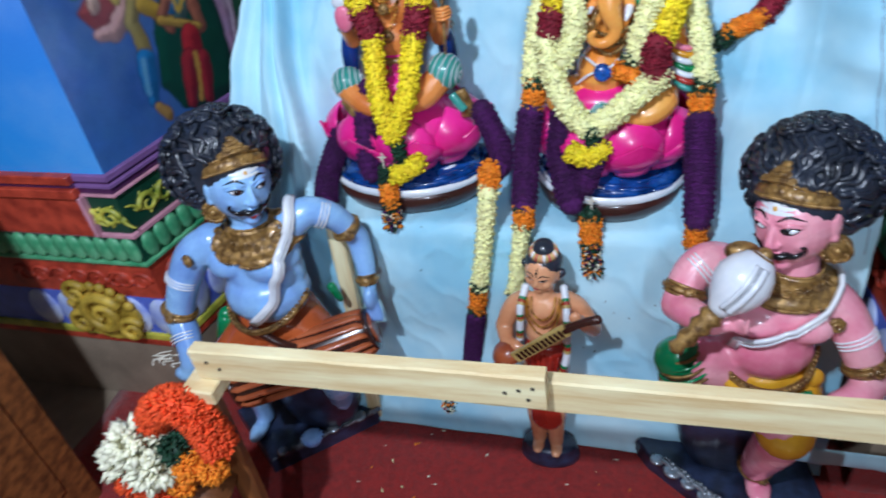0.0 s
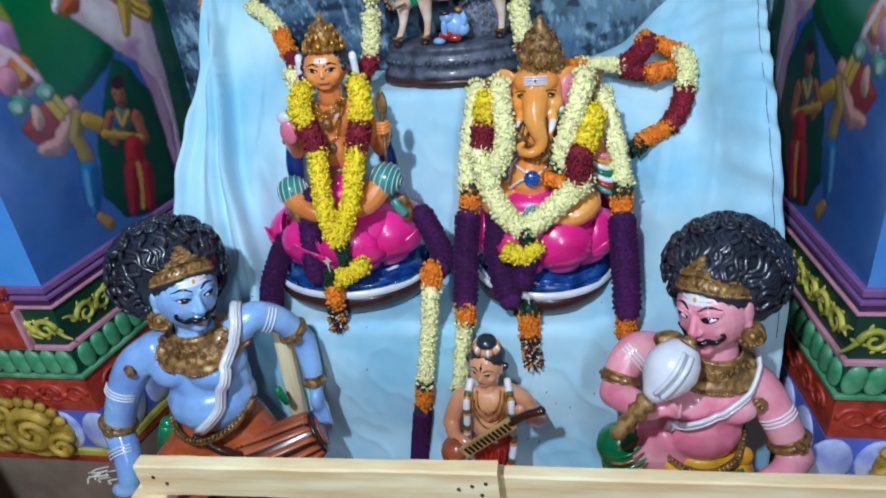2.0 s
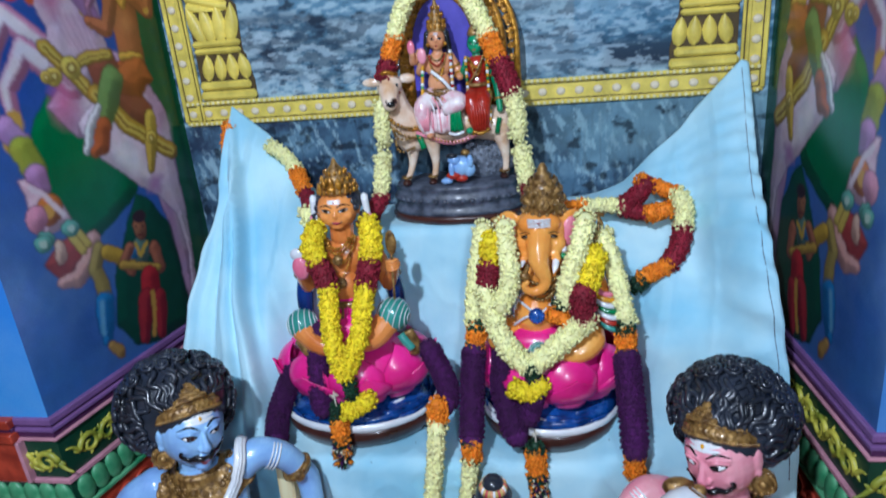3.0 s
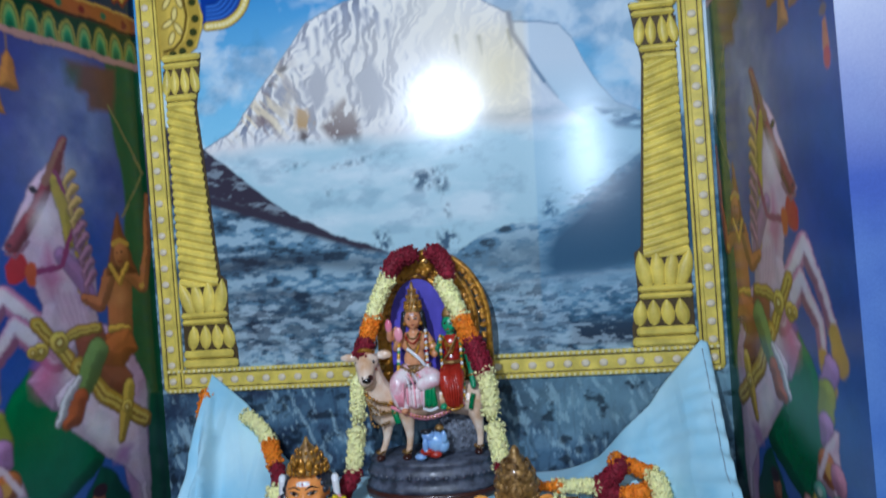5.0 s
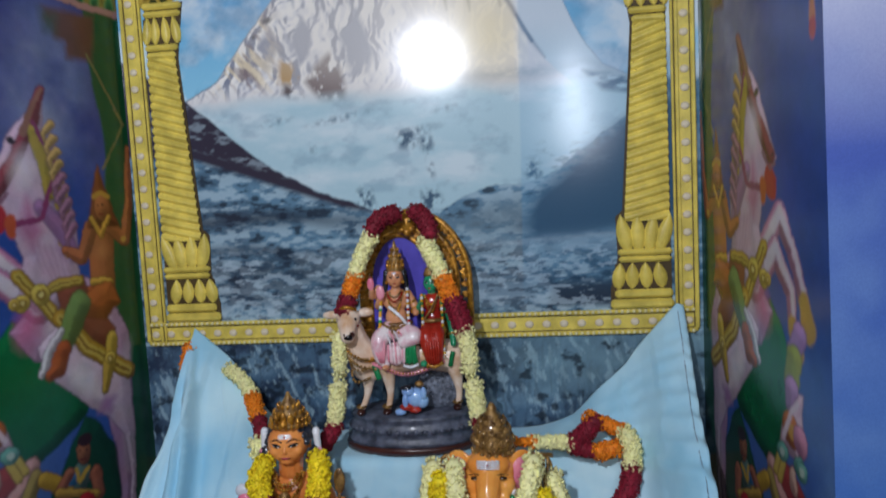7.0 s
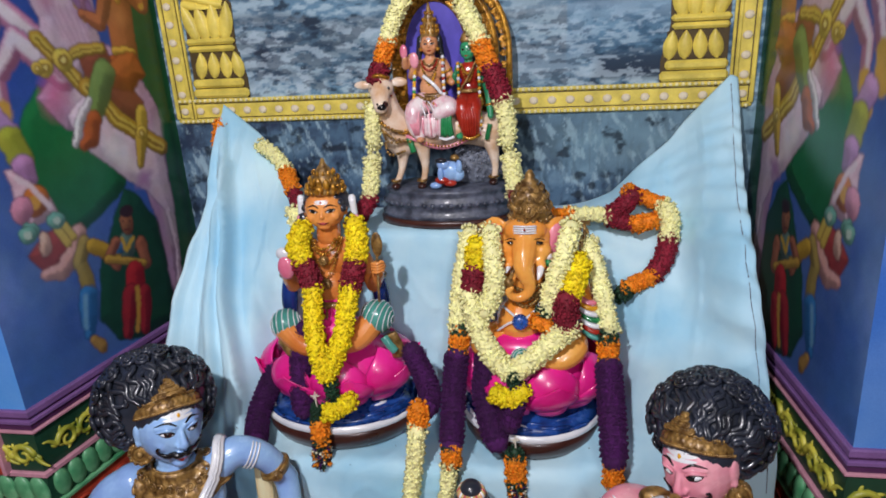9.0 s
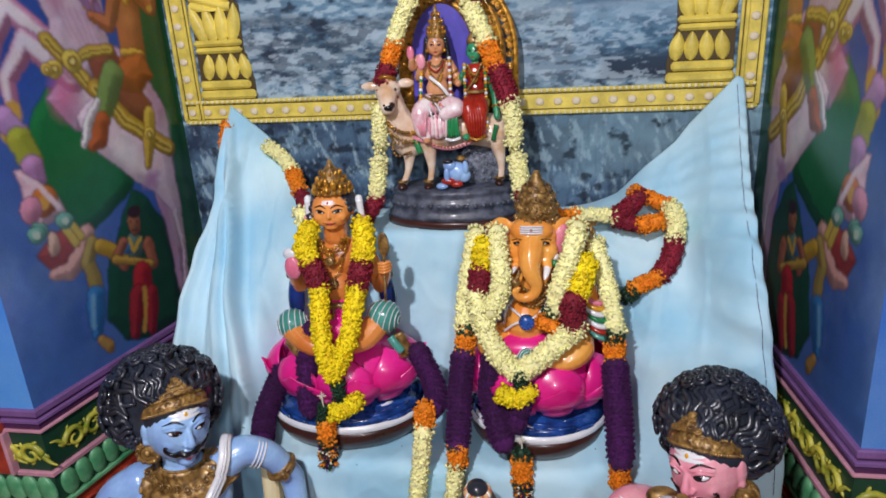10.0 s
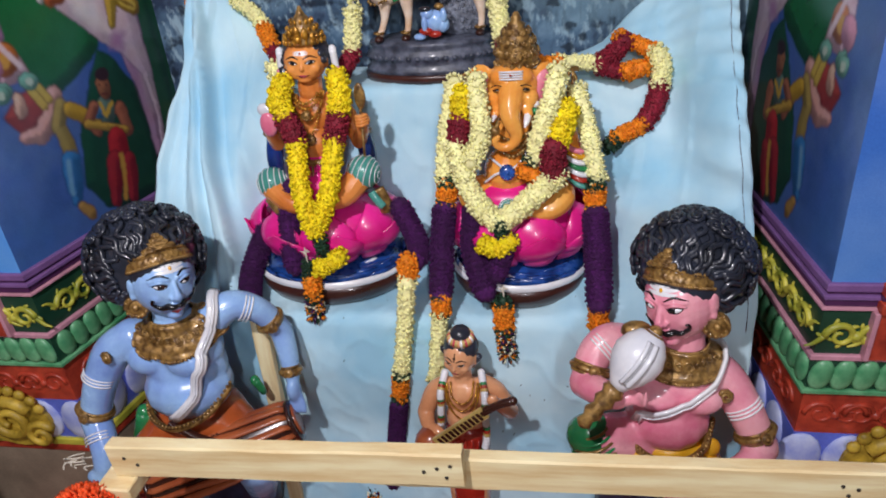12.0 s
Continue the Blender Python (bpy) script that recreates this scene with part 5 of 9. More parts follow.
E = dict(
    blue=enamel("blue_enamel", "98c2ec", "7b9fdd", scale=9), pink=enamel("pink_enamel", "f4aab4", "df7290", scale=9), tan=enamel("tan_enamel", "e0a67c", "cf8c62"), amber=enamel("amber_enamel", "f7ad55", "e88a34"), dhoti=enamel("pale_rose_enamel", "f4e2e2", "e3aebb", scale=30),
    hair=enamel("black_hair_enamel", "2d3340", "15181f", 0.28), gold=enamel("antique_gold", "a07d45", "5c4020", 0.36, 0.38, 0.3, 60, 0.6, 300), bright=enamel("bright_gold", "c79232", "8a5a18", 0.28, 0.6, 0.3, 60, 0.6, 300),
    white=enamel("white_enamel", "e9eaee", "d5d9e2"), black=enamel("black_enamel", "15151a", "0c0c10"), red=enamel("red_enamel", "b0301f", "8d2018"), lips=enamel("lip_enamel", "c4525a"),
    shell=enamel("shell_shade_enamel", "b4b6ba", "9a9ca2"), palegold=enamel("pale_gold_enamel", "c8b06a", "a58a48", 0.35), green=enamel("green_enamel", "1f8f55", "15693e"), yellow=enamel("yellow_enamel", "e0a92a", "c48a1c"), orange=enamel("rust_enamel", "c05f2e", "9c4520"), wood=enamel("drum_wood_enamel", "b26038", "8a3f22", 0.3), drumdark=enamel("drum_dark_enamel", "3a1a12", "24100c"),
    rock=enamel("dark_rock_enamel", "26304a", "171c2c", 0.4, 0, 0.3, 20, 0.5, 90), magenta=enamel("magenta_enamel", "ee2b94", "d61c78", 0.3), sea=enamel("sea_blue_enamel", "1f4f9c", "122f66", 0.25, 0, 0.3, 25), brown=enamel("brown_base_enamel", "4a2620", "331813", 0.3),
    teal=enamel("teal_enamel", "4f9d93", "2f7f74"), rosepink=enamel("rose_petal_enamel", "f05ba6", "e2408f", 0.3), violet=enamel("violet_enamel", "5146b8", "3b3296", 0.4), cowskin=enamel("cow_enamel", "ecdccb", "d3a880", scale=16), silver=enamel("silver_enamel", "aab0b8", "6a7078", 0.25, 0.6), navy=enamel("navy_enamel", "1c3a86", "12265a"),
    copper=enamel("copper_skin_enamel", "e89850", "cf7636"), stonegrey=enamel("rough_stone_enamel", "6d7482", "3c424e", 0.55, 0, 0.4, 70, 1.2, 90, 0.0),
    fgreen=enamel("green_skin_enamel", "2fa06f", "1f8058"), slate=enamel("slate_base_enamel", "565c6c", "353a47", 0.42, 0, 0.3, 40, 0.8, 120, 0.1),
)


def fuse(shape, voxel=0.006, rounds=5):
    """Melts overlapping forms into one smooth skin."""
    ob = new("melt", shape.mesh("melt", []))
    r = ob.modifiers.new("r", "REMESH")
    r.mode, r.voxel_size = "VOXEL", voxel
    s = ob.modifiers.new("s", "SMOOTH")
    s.factor, s.iterations = 0.5, rounds
    me = bpy.data.meshes.new_from_object(ob.evaluated_get(bpy.context.evaluated_depsgraph_get()))
    bpy.data.objects.remove(ob)
    return me


class Head:
    """A head modelled on an egg: on(a, b, h) is the place at azimuth a and height b in degrees, h metres proud of the skin."""

    def __init__(self, c, r, yaw, pitch=0.0, roll=0.0, gentle=False):
        self.c, self.r, self.tree, self.gentle = Vector(c), r, None, gentle
        self.m = Euler((radians(pitch), radians(roll), radians(yaw))).to_matrix()

    def on(self, a, b, h=0.0):
        a, b = radians(a), radians(b)
        d = Vector((math.sin(a) * math.cos(b), -math.cos(a) * math.cos(b), math.sin(b)))
        p = self.m @ Vector((d.x * self.r[0], d.y * self.r[1], d.z * self.r[2]))
        if self.tree:
            q = self.tree.ray_cast(self.c, p.normalized(), 3 * p.length)[0]
            if q is not None and (q - self.c).length < 1.35 * p.length:
                return q + self.m @ d * h
        return self.c + p + self.m @ d * h

    def line(self, s, pts, rad, mat, h=0.0):
        ab = smooth_line([(a, b, 0) for a, b in pts], 5)
        s.tube([self.on(p[0], p[1], h) for p in ab], smooth_vals(rad if isinstance(rad, list) else [rad] * len(pts), 5), mat, 6)

    def disc(self, s, a0, b0, wa, wb, mat, h, bulge=0.0, almond=0.0, tilt=0.0):
        """A painted patch on the skin: an oval, or an almond with pointed ends."""
        vs, n = [self.on(a0, b0, h + bulge)], 18
        for j in (1, 2, 3):
            q = j / 3
            for i in range(n):
                t = 2 * math.pi * i / n
                u, v = q * math.cos(t), q * math.sin(t) * (1 - almond * math.cos(t) ** 2)
                vs.append(self.on(a0 + wa * u - wb * v * tilt, b0 + wb * v + wa * u * tilt, h + bulge * (1 - q * q)))
        fs = [(0, 1 + i, 1 + (i + 1) % n) for i in range(n)] + [(1 + j * n + i, 1 + (j + 1) * n + i, 1 + (j + 1) * n + (i + 1) % n, 1 + j * n + (i + 1) % n) for j in (0, 1) for i in range(n)]
        s.add(vs, fs, mat)

    def skin(self, k, s, mat, voxel, neck=None):
        """Models skull, brow, cheeks, nose, lips, chin and ears, melts them and lays them into s."""
        r, m = self.r, self.m
        at = lambda x, y, z: self.c + m @ Vector((x * r[0], y * r[1], z * r[2]))
        k = Shape()
        k.ball(self.c, r, 0, m, 24, 16)
        if self.gentle:
            # a full, smooth face: round cheeks, small nose and mouth
            k.ball(at(0, -0.14, -0.38), (0.90 * r[0], 0.86 * r[1], 0.62 * r[2]), 0, m), k.ball(at(0, -0.66, -0.80), (0.34 * r[0], 0.24 * r[1], 0.16 * r[2]), 0, m)
            k.tube([at(0, -0.95, 0.14), at(0, -1.01, -0.06), at(0, -1.09, -0.22)], [0.04 * r[0], 0.06 * r[0], 0.08 * r[0]], 0, 10)
            k.ball(at(0, -1.04, -0.22), (0.115 * r[0], 0.09 * r[0], 0.07 * r[0]), 0, m)
            for q, w in ((-0.48, 0.22), (-0.57, 0.17)):
                k.ball(at(0, -0.90, q), (w * r[0], 0.065 * r[0], 0.040 * r[2]), 0, m)
            for sg in (-1, 1):
                k.ball(at(sg * 0.45, -0.62, -0.26), (0.36 * r[0], 0.30 * r[1], 0.30 * r[2]), 0, m)
                k.ball(at(sg * 1.0, 0.06, -0.03), (0.08 * r[0], 0.17 * r[1], 0.25 * r[2]), 0, m), k.ball(at(sg * 1.0, 0.02, -0.30), (0.07 * r[0], 0.10 * r[1], 0.14 * r[2]), 0, m)
            self.melt(k, s, mat, voxel, neck)
            return
        k.ball(at(0, -0.16, -0.46), (0.72 * r[0], 0.76 * r[1], 0.50 * r[2]), 0, m)
        k.ball(at(0, -0.62, -0.84), (0.27 * r[0], 0.24 * r[1], 0.16 * r[2]), 0, m)
        k.tube([at(0, -0.96, 0.16), at(0, -1.05, -0.04), at(0, -1.13, -0.22)], [0.075 * r[0], 0.10 * r[0], 0.13 * r[0]], 0, 10)
        k.ball(at(0, -1.11, -0.25), (0.15 * r[0], 0.13 * r[0], 0.11 * r[0]), 0, m)
        for q, w in ((-0.50, 0.24), (-0.61, 0.20)):
            k.ball(at(0, -0.90, q), (w * r[0], 0.13 * r[0], 0.055 * r[2]), 0, m)
        for sg in (-1, 1):
            k.ball(at(sg * 0.14, -1.03, -0.27), 0.085 * r[0], 0)
            k.ball(at(sg * 0.44, -0.62, -0.24), (0.27 * r[0], 0.23 * r[1], 0.22 * r[2]), 0, m)
            k.tube([at(sg * 0.10, -0.97, 0.24), at(sg * 0.40, -0.92, 0.28), at(sg * 0.68, -0.70, 0.22)], [0.07 * r[0], 0.085 * r[0], 0.05 * r[0]], 0, 8)
            k.ball(at(sg * 1.0, 0.05, -0.03), (0.09 * r[0], 0.20 * r[1], 0.27 * r[2]), 0, m), k.ball(at(sg * 1.0, 0.0, -0.30), (0.08 * r[0], 0.10 * r[1], 0.12 * r[2]), 0, m)
        self.melt(k, s, mat, voxel, neck)

    def melt(self, k, s, mat, voxel, neck):
        r = self.r
        if neck:
            k.limb([self.c + (Vector(neck[0]) - self.c) * 0.35] + [Vector(p) for p in neck], [0.56 * r[0]] + [0.60 * r[0]] * len(neck))
        me = fuse(k, voxel, 3)
        self.tree = BVHTree.FromPolygons([v.co for v in me.vertices], [tuple(p.vertices) for p in me.polygons])
        s.join(me, mat)

    def face(self, s, skin, white, dark, lip, gaze=0.0, moustache=True, open_=1.0, iris=None):
        k = self.r[0]
        for sg in (-1, 1):
            a0, b0, tl = sg * 25, 6, sg * 0.10
            if self.gentle:
                # drawn eyes under thin arched brows
                self.disc(s, a0, b0 - 1, 16.0, 6.6 * open_, dark, 0.004 * k, 0.012 * k, 0.55, tl)
                self.disc(s, a0, b0 - 2.6, 12.0, 3.1 * open_, white, 0.014 * k, 0.016 * k, 0.5, tl)
                self.disc(s, a0 + gaze, b0 - 1.8, 7.2, 4.6 * open_, dark, 0.026 * k, 0.022 * k)
                self.line(s, [(sg * 7, 15), (sg * 25, 22), (sg * 48, 13)], [0.026 * k, 0.044 * k, 0.014 * k], dark, 0.004 * k)
                continue
            self.disc(s, a0, b0, 14.0, 7.0 * open_, dark, 0.004 * k, 0.015 * k, 0.5, tl)
            self.disc(s, a0, b0 - 1.4, 10.5, 3.5 * open_, white, 0.012 * k, 0.035 * k, 0.5, tl)
            self.disc(s, a0 + gaze, b0 - 1.0, 7.4, 4.9 * open_, dark if iris is None else iris, 0.022 * k, 0.038 * k)
            if iris is not None:
                self.disc(s, a0 + gaze, b0 - 1.0, 4.4, 3.8 * open_, dark, 0.034 * k, 0.034 * k)
            self.line(s, [(sg * 10, b0 + 1), (sg * 23, b0 + 7.5 * open_), (sg * 42, b0 + 2)], [0.02 * k, 0.060 * k, 0.02 * k], skin, 0.02 * k)
            self.line(s, [(sg * 8, 16), (sg * 24, 21.5), (sg * 46, 16)], [0.026 * k, 0.044 * k, 0.012 * k], dark, 0.0)
        if self.gentle:
            self.disc(s, 0, -29.0, 15, 2.2, lip, 0.008 * k, 0.012 * k, 0.6), self.disc(s, 0, -33.0, 11.5, 2.8, lip, 0.008 * k, 0.02 * k, 0.5)
            self.line(s, [(-18, -28.5), (-8, -31.2), (0, -31), (8, -31.2), (18, -28.5)], 0.012 * k, dark, 0.010 * k)
            return
        self.disc(s, 0, -34.5, 15, 2.8, lip, 0.006 * k, 0.02 * k, 0.6), self.disc(s, 0, -40, 12, 3.2, lip, 0.006 * k, 0.03 * k, 0.5)
        if moustache:
            for sg in (-1, 1):
                self.line(s, [(0, -26), (sg * 15, -29), (sg * 31, -32), (sg * 44, -25), (sg * 43, -17), (sg * 38, -16)], [0.06 * k, 0.115 * k, 0.085 * k, 0.06 * k, 0.045 * k, 0.03 * k], dark, 0.02 * k)

    def ash(self, s, white, dot, b=31, wa=33, wb=9.5):
        """White ash marks with a dot on the brow."""
        for o, h in ((-0.62, 0.30), (0.0, 0.34), (0.62, 0.30)):
            self.disc(s, 0, b + o * wb, wa * (1 - 0.12 * abs(o)), wb * h, white, 0.0006, 0.0004)
        self.disc(s, 0, b - 1, 3.6, 3.2, dot, 0.0016, 0.0012)

    def crown_band(self, s, gold, dark, crest=0.0):
        """A carved gold band from ear to ear with a leaf-shaped crest, and a fringe of small curls under it."""
        k = self.r[0]
        bb = lambda a: 49.5 - 24 * (abs(a) / 95) ** 1.7
        vs, fs, na, nt = [], [], 96, 7
        for i in range(na):
            a = -98 + 196 * i / (na - 1)
            for j in range(nt):
                t = j / (nt - 1) * 2 - 1
                h = 0.100 * k + 0.06 * k * (1 - t * t) + 0.022 * k * math.sin(i * 1.05) * math.cos(t * 4.2)
                vs.append(self.on(a, bb(a) + 8.5 * t, h))
        s.add(vs, [(i * nt + j, (i + 1) * nt + j, (i + 1) * nt + j + 1, i * nt + j + 1) for i in range(na - 1) for j in range(nt - 1)], gold)
        for i in range(46):
            a = -96 + 192 * i / 45
            s.ball(self.on(a, bb(a) - 8.5, 0.105 * k), 0.055 * k, gold, None, 8, 6)
            s.ball(self.on(a, bb(a) + 9.0, 0.135 * k), 0.055 * k, gold, None, 8, 6)
            s.ball(self.on(a, bb(a) - 10.5, 0.02 * k), 0.058 * k, dark, None, 7, 5)
        for row, n in enumerate((9, 6, 4, 2)):
            for i in range(n):
                a = crest + (i - (n - 1) / 2) * (8.5 - 0.2 * row)
                p = self.on(a, bb(a) + 11 + row * 5.2, 0.19 * k + 0.040 * k * row)
                out = (p - self.c).normalized()
                s.ball(p, 0.085 * k, gold, self.m, 8, 6)
                curl(s, p + out * 0.05 * k, out, 0.120 * k, gold, 1 if (i + row) % 2 else -1, 0.038 * k)


def snug(tree, pts, h):
    """Moves points to h metres above the nearest skin."""
    res = []
    for p in pts:
        q, n = tree.find_nearest(Vector(p))[:2]
        if (Vector(p) - q).dot(n) < 0 and (Vector(p) - q).length > 0.03:
            n = (Vector(p) - q).normalized()
        res.append(q + n * h)
    return res


def tree_of(me):
    return BVHTree.FromPolygons([v.co for v in me.vertices], [tuple(p.vertices) for p in me.polygons])


def collar(s, tree, c, rin, rout, drop, dip, yaw, mat, squash=0.82):
    """A broad carved collar lying on the chest, deepest in front."""
    m = Euler((0, 0, radians(yaw))).to_matrix()
    na, nt = 90, 13
    vs, ups = [], []
    for i in range(na):
        a = 2 * math.pi * i / na
        fr = max(0.0, math.cos(a)) ** 1.2
        for j in range(nt):
            t = j / (nt - 1)
            r = rin + (rout - rin) * t * (0.72 + 0.28 * fr)
            p = Vector(c) + m @ Vector((math.sin(a) * r, -math.cos(a) * r * squash, -drop * t ** 1.2 - dip * fr * (0.25 + 0.75 * t)))
            q, n = tree.find_nearest(p)[:2]
            g = p.lerp(q + n * 0.006, 0.8)
            lift = 0.003 * math.sin(a * 24 + 2.2 * math.sin(t * 9)) * math.sin(math.pi * t) ** 2 + 0.0035 * (j in (1, 2, 10, 11))
            vs.append(g + n * lift)
            ups.append(n)
    fs = [(i * nt + j, ((i + 1) % na) * nt + j, ((i + 1) % na) * nt + j + 1, i * nt + j + 1) for i in range(na) for j in range(nt - 1)]
    s.add(vs, fs, mat)
    for i in range(na):
        s.ball(vs[i * nt + nt - 1] + ups[i * nt + nt - 1] * 0.0015, 0.0050, mat, None, 7, 5), s.ball(vs[i * nt] + ups[i * nt] * 0.002, 0.0036, mat, None, 6, 4)
    for i in list(range(0, 24, 4)) + list(range(na - 24, na, 4)):
        curl(s, vs[i * nt + 6] + ups[i * nt + 6] * 0.003, ups[i * nt + 6], 0.0125, mat, 1 if i % 8 else -1, 0.0032)


def band(s, c, way, rad, th, mat):
    """A ring round a limb that runs along way."""
    s.ring(c, rad, th, mat, Vector(way).normalized().to_track_quat("Z", "Y").to_matrix(), 28, 7)


def armlet(s, c, way, rad, mat):
    w = Vector(way).normalized()
    band(s, c, w, rad, 0.0085, mat), band(s, Vector(c) + w * 0.011, w, rad - 0.002, 0.004, mat), band(s, Vector(c) - w * 0.011, w, rad - 0.002, 0.004, mat)
    side = (Vector((0.2, -1, 0.6)) - w * w.dot(Vector((0.2, -1, 0.6)))).normalized()
    rosette(s, Vector(c) + side * (rad + 0.005), side, 0.014, mat)


def stripes(s, c, way, rad, mat):
    w = Vector(way).normalized()
    face = (Vector((0.1, -1, 0.35)) - w * w.dot(Vector((0.1, -1, 0.35)))).normalized()
    side = w.cross(face)
    for q in (-0.009, 0.0, 0.009):
        s.tube([Vector(c) + w * q + (face * math.cos(t) + side * math.sin(t)) * rad for t in [radians(-68 + 8.5 * i) for i in range(17)]], 0.0024, mat, 6)


def curl(s, p, out, r, mat, turn=1, rad=0.006):
    """A spiral lock lying on a surface with normal out."""
    out = out.normalized()
    side = out.cross(Vector((0.2, 0.1, 1))).normalized()
    up = side.cross(out)
    pts = []
    for i in range(15):
        a, q = turn * i / 14 * 3.6 * math.pi, r * (1 - 0.82 * i / 14)
        pts.append(p + side * (q * math.cos(a)) + up * (q * math.sin(a)) + out * (0.35 * r * i / 14))
    s.tube(pts, [rad * (1 - 0.35 * i / 14) for i in range(15)], mat, 5, up=out)


def big_hair(s, head, c, r, mat, rng, yaw):
    """A wide mane: wavy locks combed back from the brow, and rows of round curls at the rim."""
    m = Euler((radians(6), 0, radians(yaw))).to_matrix()
    c = Vector(c)
    cc, cr = head.c + head.m @ Vector((0, 0.012, 0.020)), Vector(head.r) * 1.03
    inv = head.m.transposed()
    s.ball(c, [q * 0.93 for q in r], mat, m, 26, 18)
    s.ball(cc, cr, mat, head.m, 26, 18)

    def surf(th, ph):
        """The outermost skin of mane and cap in a direction, th degrees off the front."""
        th, ph = radians(th), radians(ph)
        d = m @ Vector((math.sin(th) * math.cos(ph) * r[0], -math.cos(th) * r[1], math.sin(th) * math.sin(ph) * r[2])) * 0.95
        o, w = inv @ (c - cc), inv @ d
        o, w = Vector([o[i] / cr[i] for i in range(3)]), Vector([w[i] / cr[i] for i in range(3)])
        A, B, C = w.dot(w), o.dot(w), o.dot(o) - 1
        k = 1.0
        if B * B - A * C > 0:
            k = max(k, min(1.6, (-B + math.sqrt(B * B - A * C)) / A))
        return c + d * k

    def bare(p, b0):
        q = inv @ (p - head.c)
        if q.length > 1.22 * head.r[2]:
            return False
        a = math.degrees(math.atan2(q.x, -q.y))
        b = math.degrees(math.asin(max(-1, min(1, q.z / max(q.length, 1e-6)))))
        return abs(a) < 96 and b < b0 - 26 * (abs(a) / 95) ** 1.7

    for row, (th, step) in enumerate(((84, 14.5), (98, 13), (113, 13), (128, 16))):
        n = int(360 / step)
        for i in range(n):
            ph = 360 * (i + 0.5 * (row % 2)) / n + rng.uniform(-4, 4)
            p = surf(th + rng.uniform(-4, 4), ph)
            if bare(p, 70) or math.sin(radians(ph)) * math.sin(radians(th)) < -0.86:
                continue
            out = (p - c).normalized()
            rr = rng.uniform(0.0165, 0.0225)
            s.ball(p, rr * 0.70, mat, None, 9, 6)
            curl(s, p + out * rr * 0.55, out, rr * 0.92, mat, 1 if (i + row) % 2 else -1, 0.0056)
    # wavy locks that snake back from the brow between the curls
    for i in range(54):
        ph = 360 * i / 54 + rng.uniform(-2, 2)
        sway, beat, pts = rng.uniform(4.0, 7.5), rng.uniform(0.75, 1.15), []
        for q in range(24):
            th = 6 + q * 3.9
            p = surf(th, ph + sway * math.sin(q * beat + i * 1.7) * (1 - 0.4 * q / 24) + 0.5 * q * math.sin(i * 0.7))
            if not bare(p, 62):
                pts.append(p + (p - c).normalized() * (0.002 + 0.003 * math.sin(q * beat * 0.5 + i)))
        if len(pts) > 4:
            s.tube(pts, [0.0032 + 0.0042 * math.sin(math.pi * (0.12 + 0.88 * j / (len(pts) - 1))) for j in range(len(pts))], mat, 6)


def strip(s, pts, width, thick, mat, up=(0, -1, 0)):
    s.tube(smooth_line(pts, 6), width, mat, 10, True, thick / width, up)


def beadline(s, pts, r, mat, gap=1.7):
    line = smooth_line(pts, 8)
    acc = 0.0
    for p, q in zip(line[:-1], line[1:]):
        acc += (q - p).length
        if acc > r * gap:
            s.ball(q, r, mat, None, 7, 5)
            acc = 0


def rosette(s, c, out, r, mat):
    out = Vector(out).normalized()
    side = out.cross(Vector((0, 0, 1))).normalized()
    up = side.cross(out)
    m = Matrix((side, up, out)).transposed()
    s.lathe([(r * 0.96, -0.004), (r, 0.0), (r * 0.8, 0.006), (r * 0.3, 0.009)], c, mat, 20, m=m)
    for i in range(12):
        a = 2 * math.pi * i / 12
        s.ball(Vector(c) + (side * math.cos(a) + up * math.sin(a)) * r * 0.78 + out * 0.006, r * 0.18, mat, None, 7, 5)
    s.ball(Vector(c) + out * 0.009, r * 0.3, mat, None, 10, 6)


def prism(s, outline, z0, z1, mat, bevel=0.012):
    c = Vector((sum(p[0] for p in outline) / len(outline), sum(p[1] for p in outline) / len(outline)))
    rows = []
    for z, k in ((z0, 1.0), (z1 - bevel, 1.0), (z1 - bevel * 0.3, 0.985), (z1, 0.96)):
        rows.append([(c.x + (x - c.x) * k, c.y + (y - c.y) * k, z) for x, y in outline])
    n = len(outline)
    vs = [p for r in rows for p in r]
    fs = [(i * n + j, i * n + (j + 1) % n, (i + 1) * n + (j + 1) % n, (i + 1) * n + j) for i in range(3) for j in range(n)] + [tuple(range(n - 1, -1, -1)), tuple(3 * n + j for j in range(n))]
    s.add(vs, fs, mat, False)


def statue(name, shape, mats, label):
    return tagged(part(name, shape, mats), label, "statue")

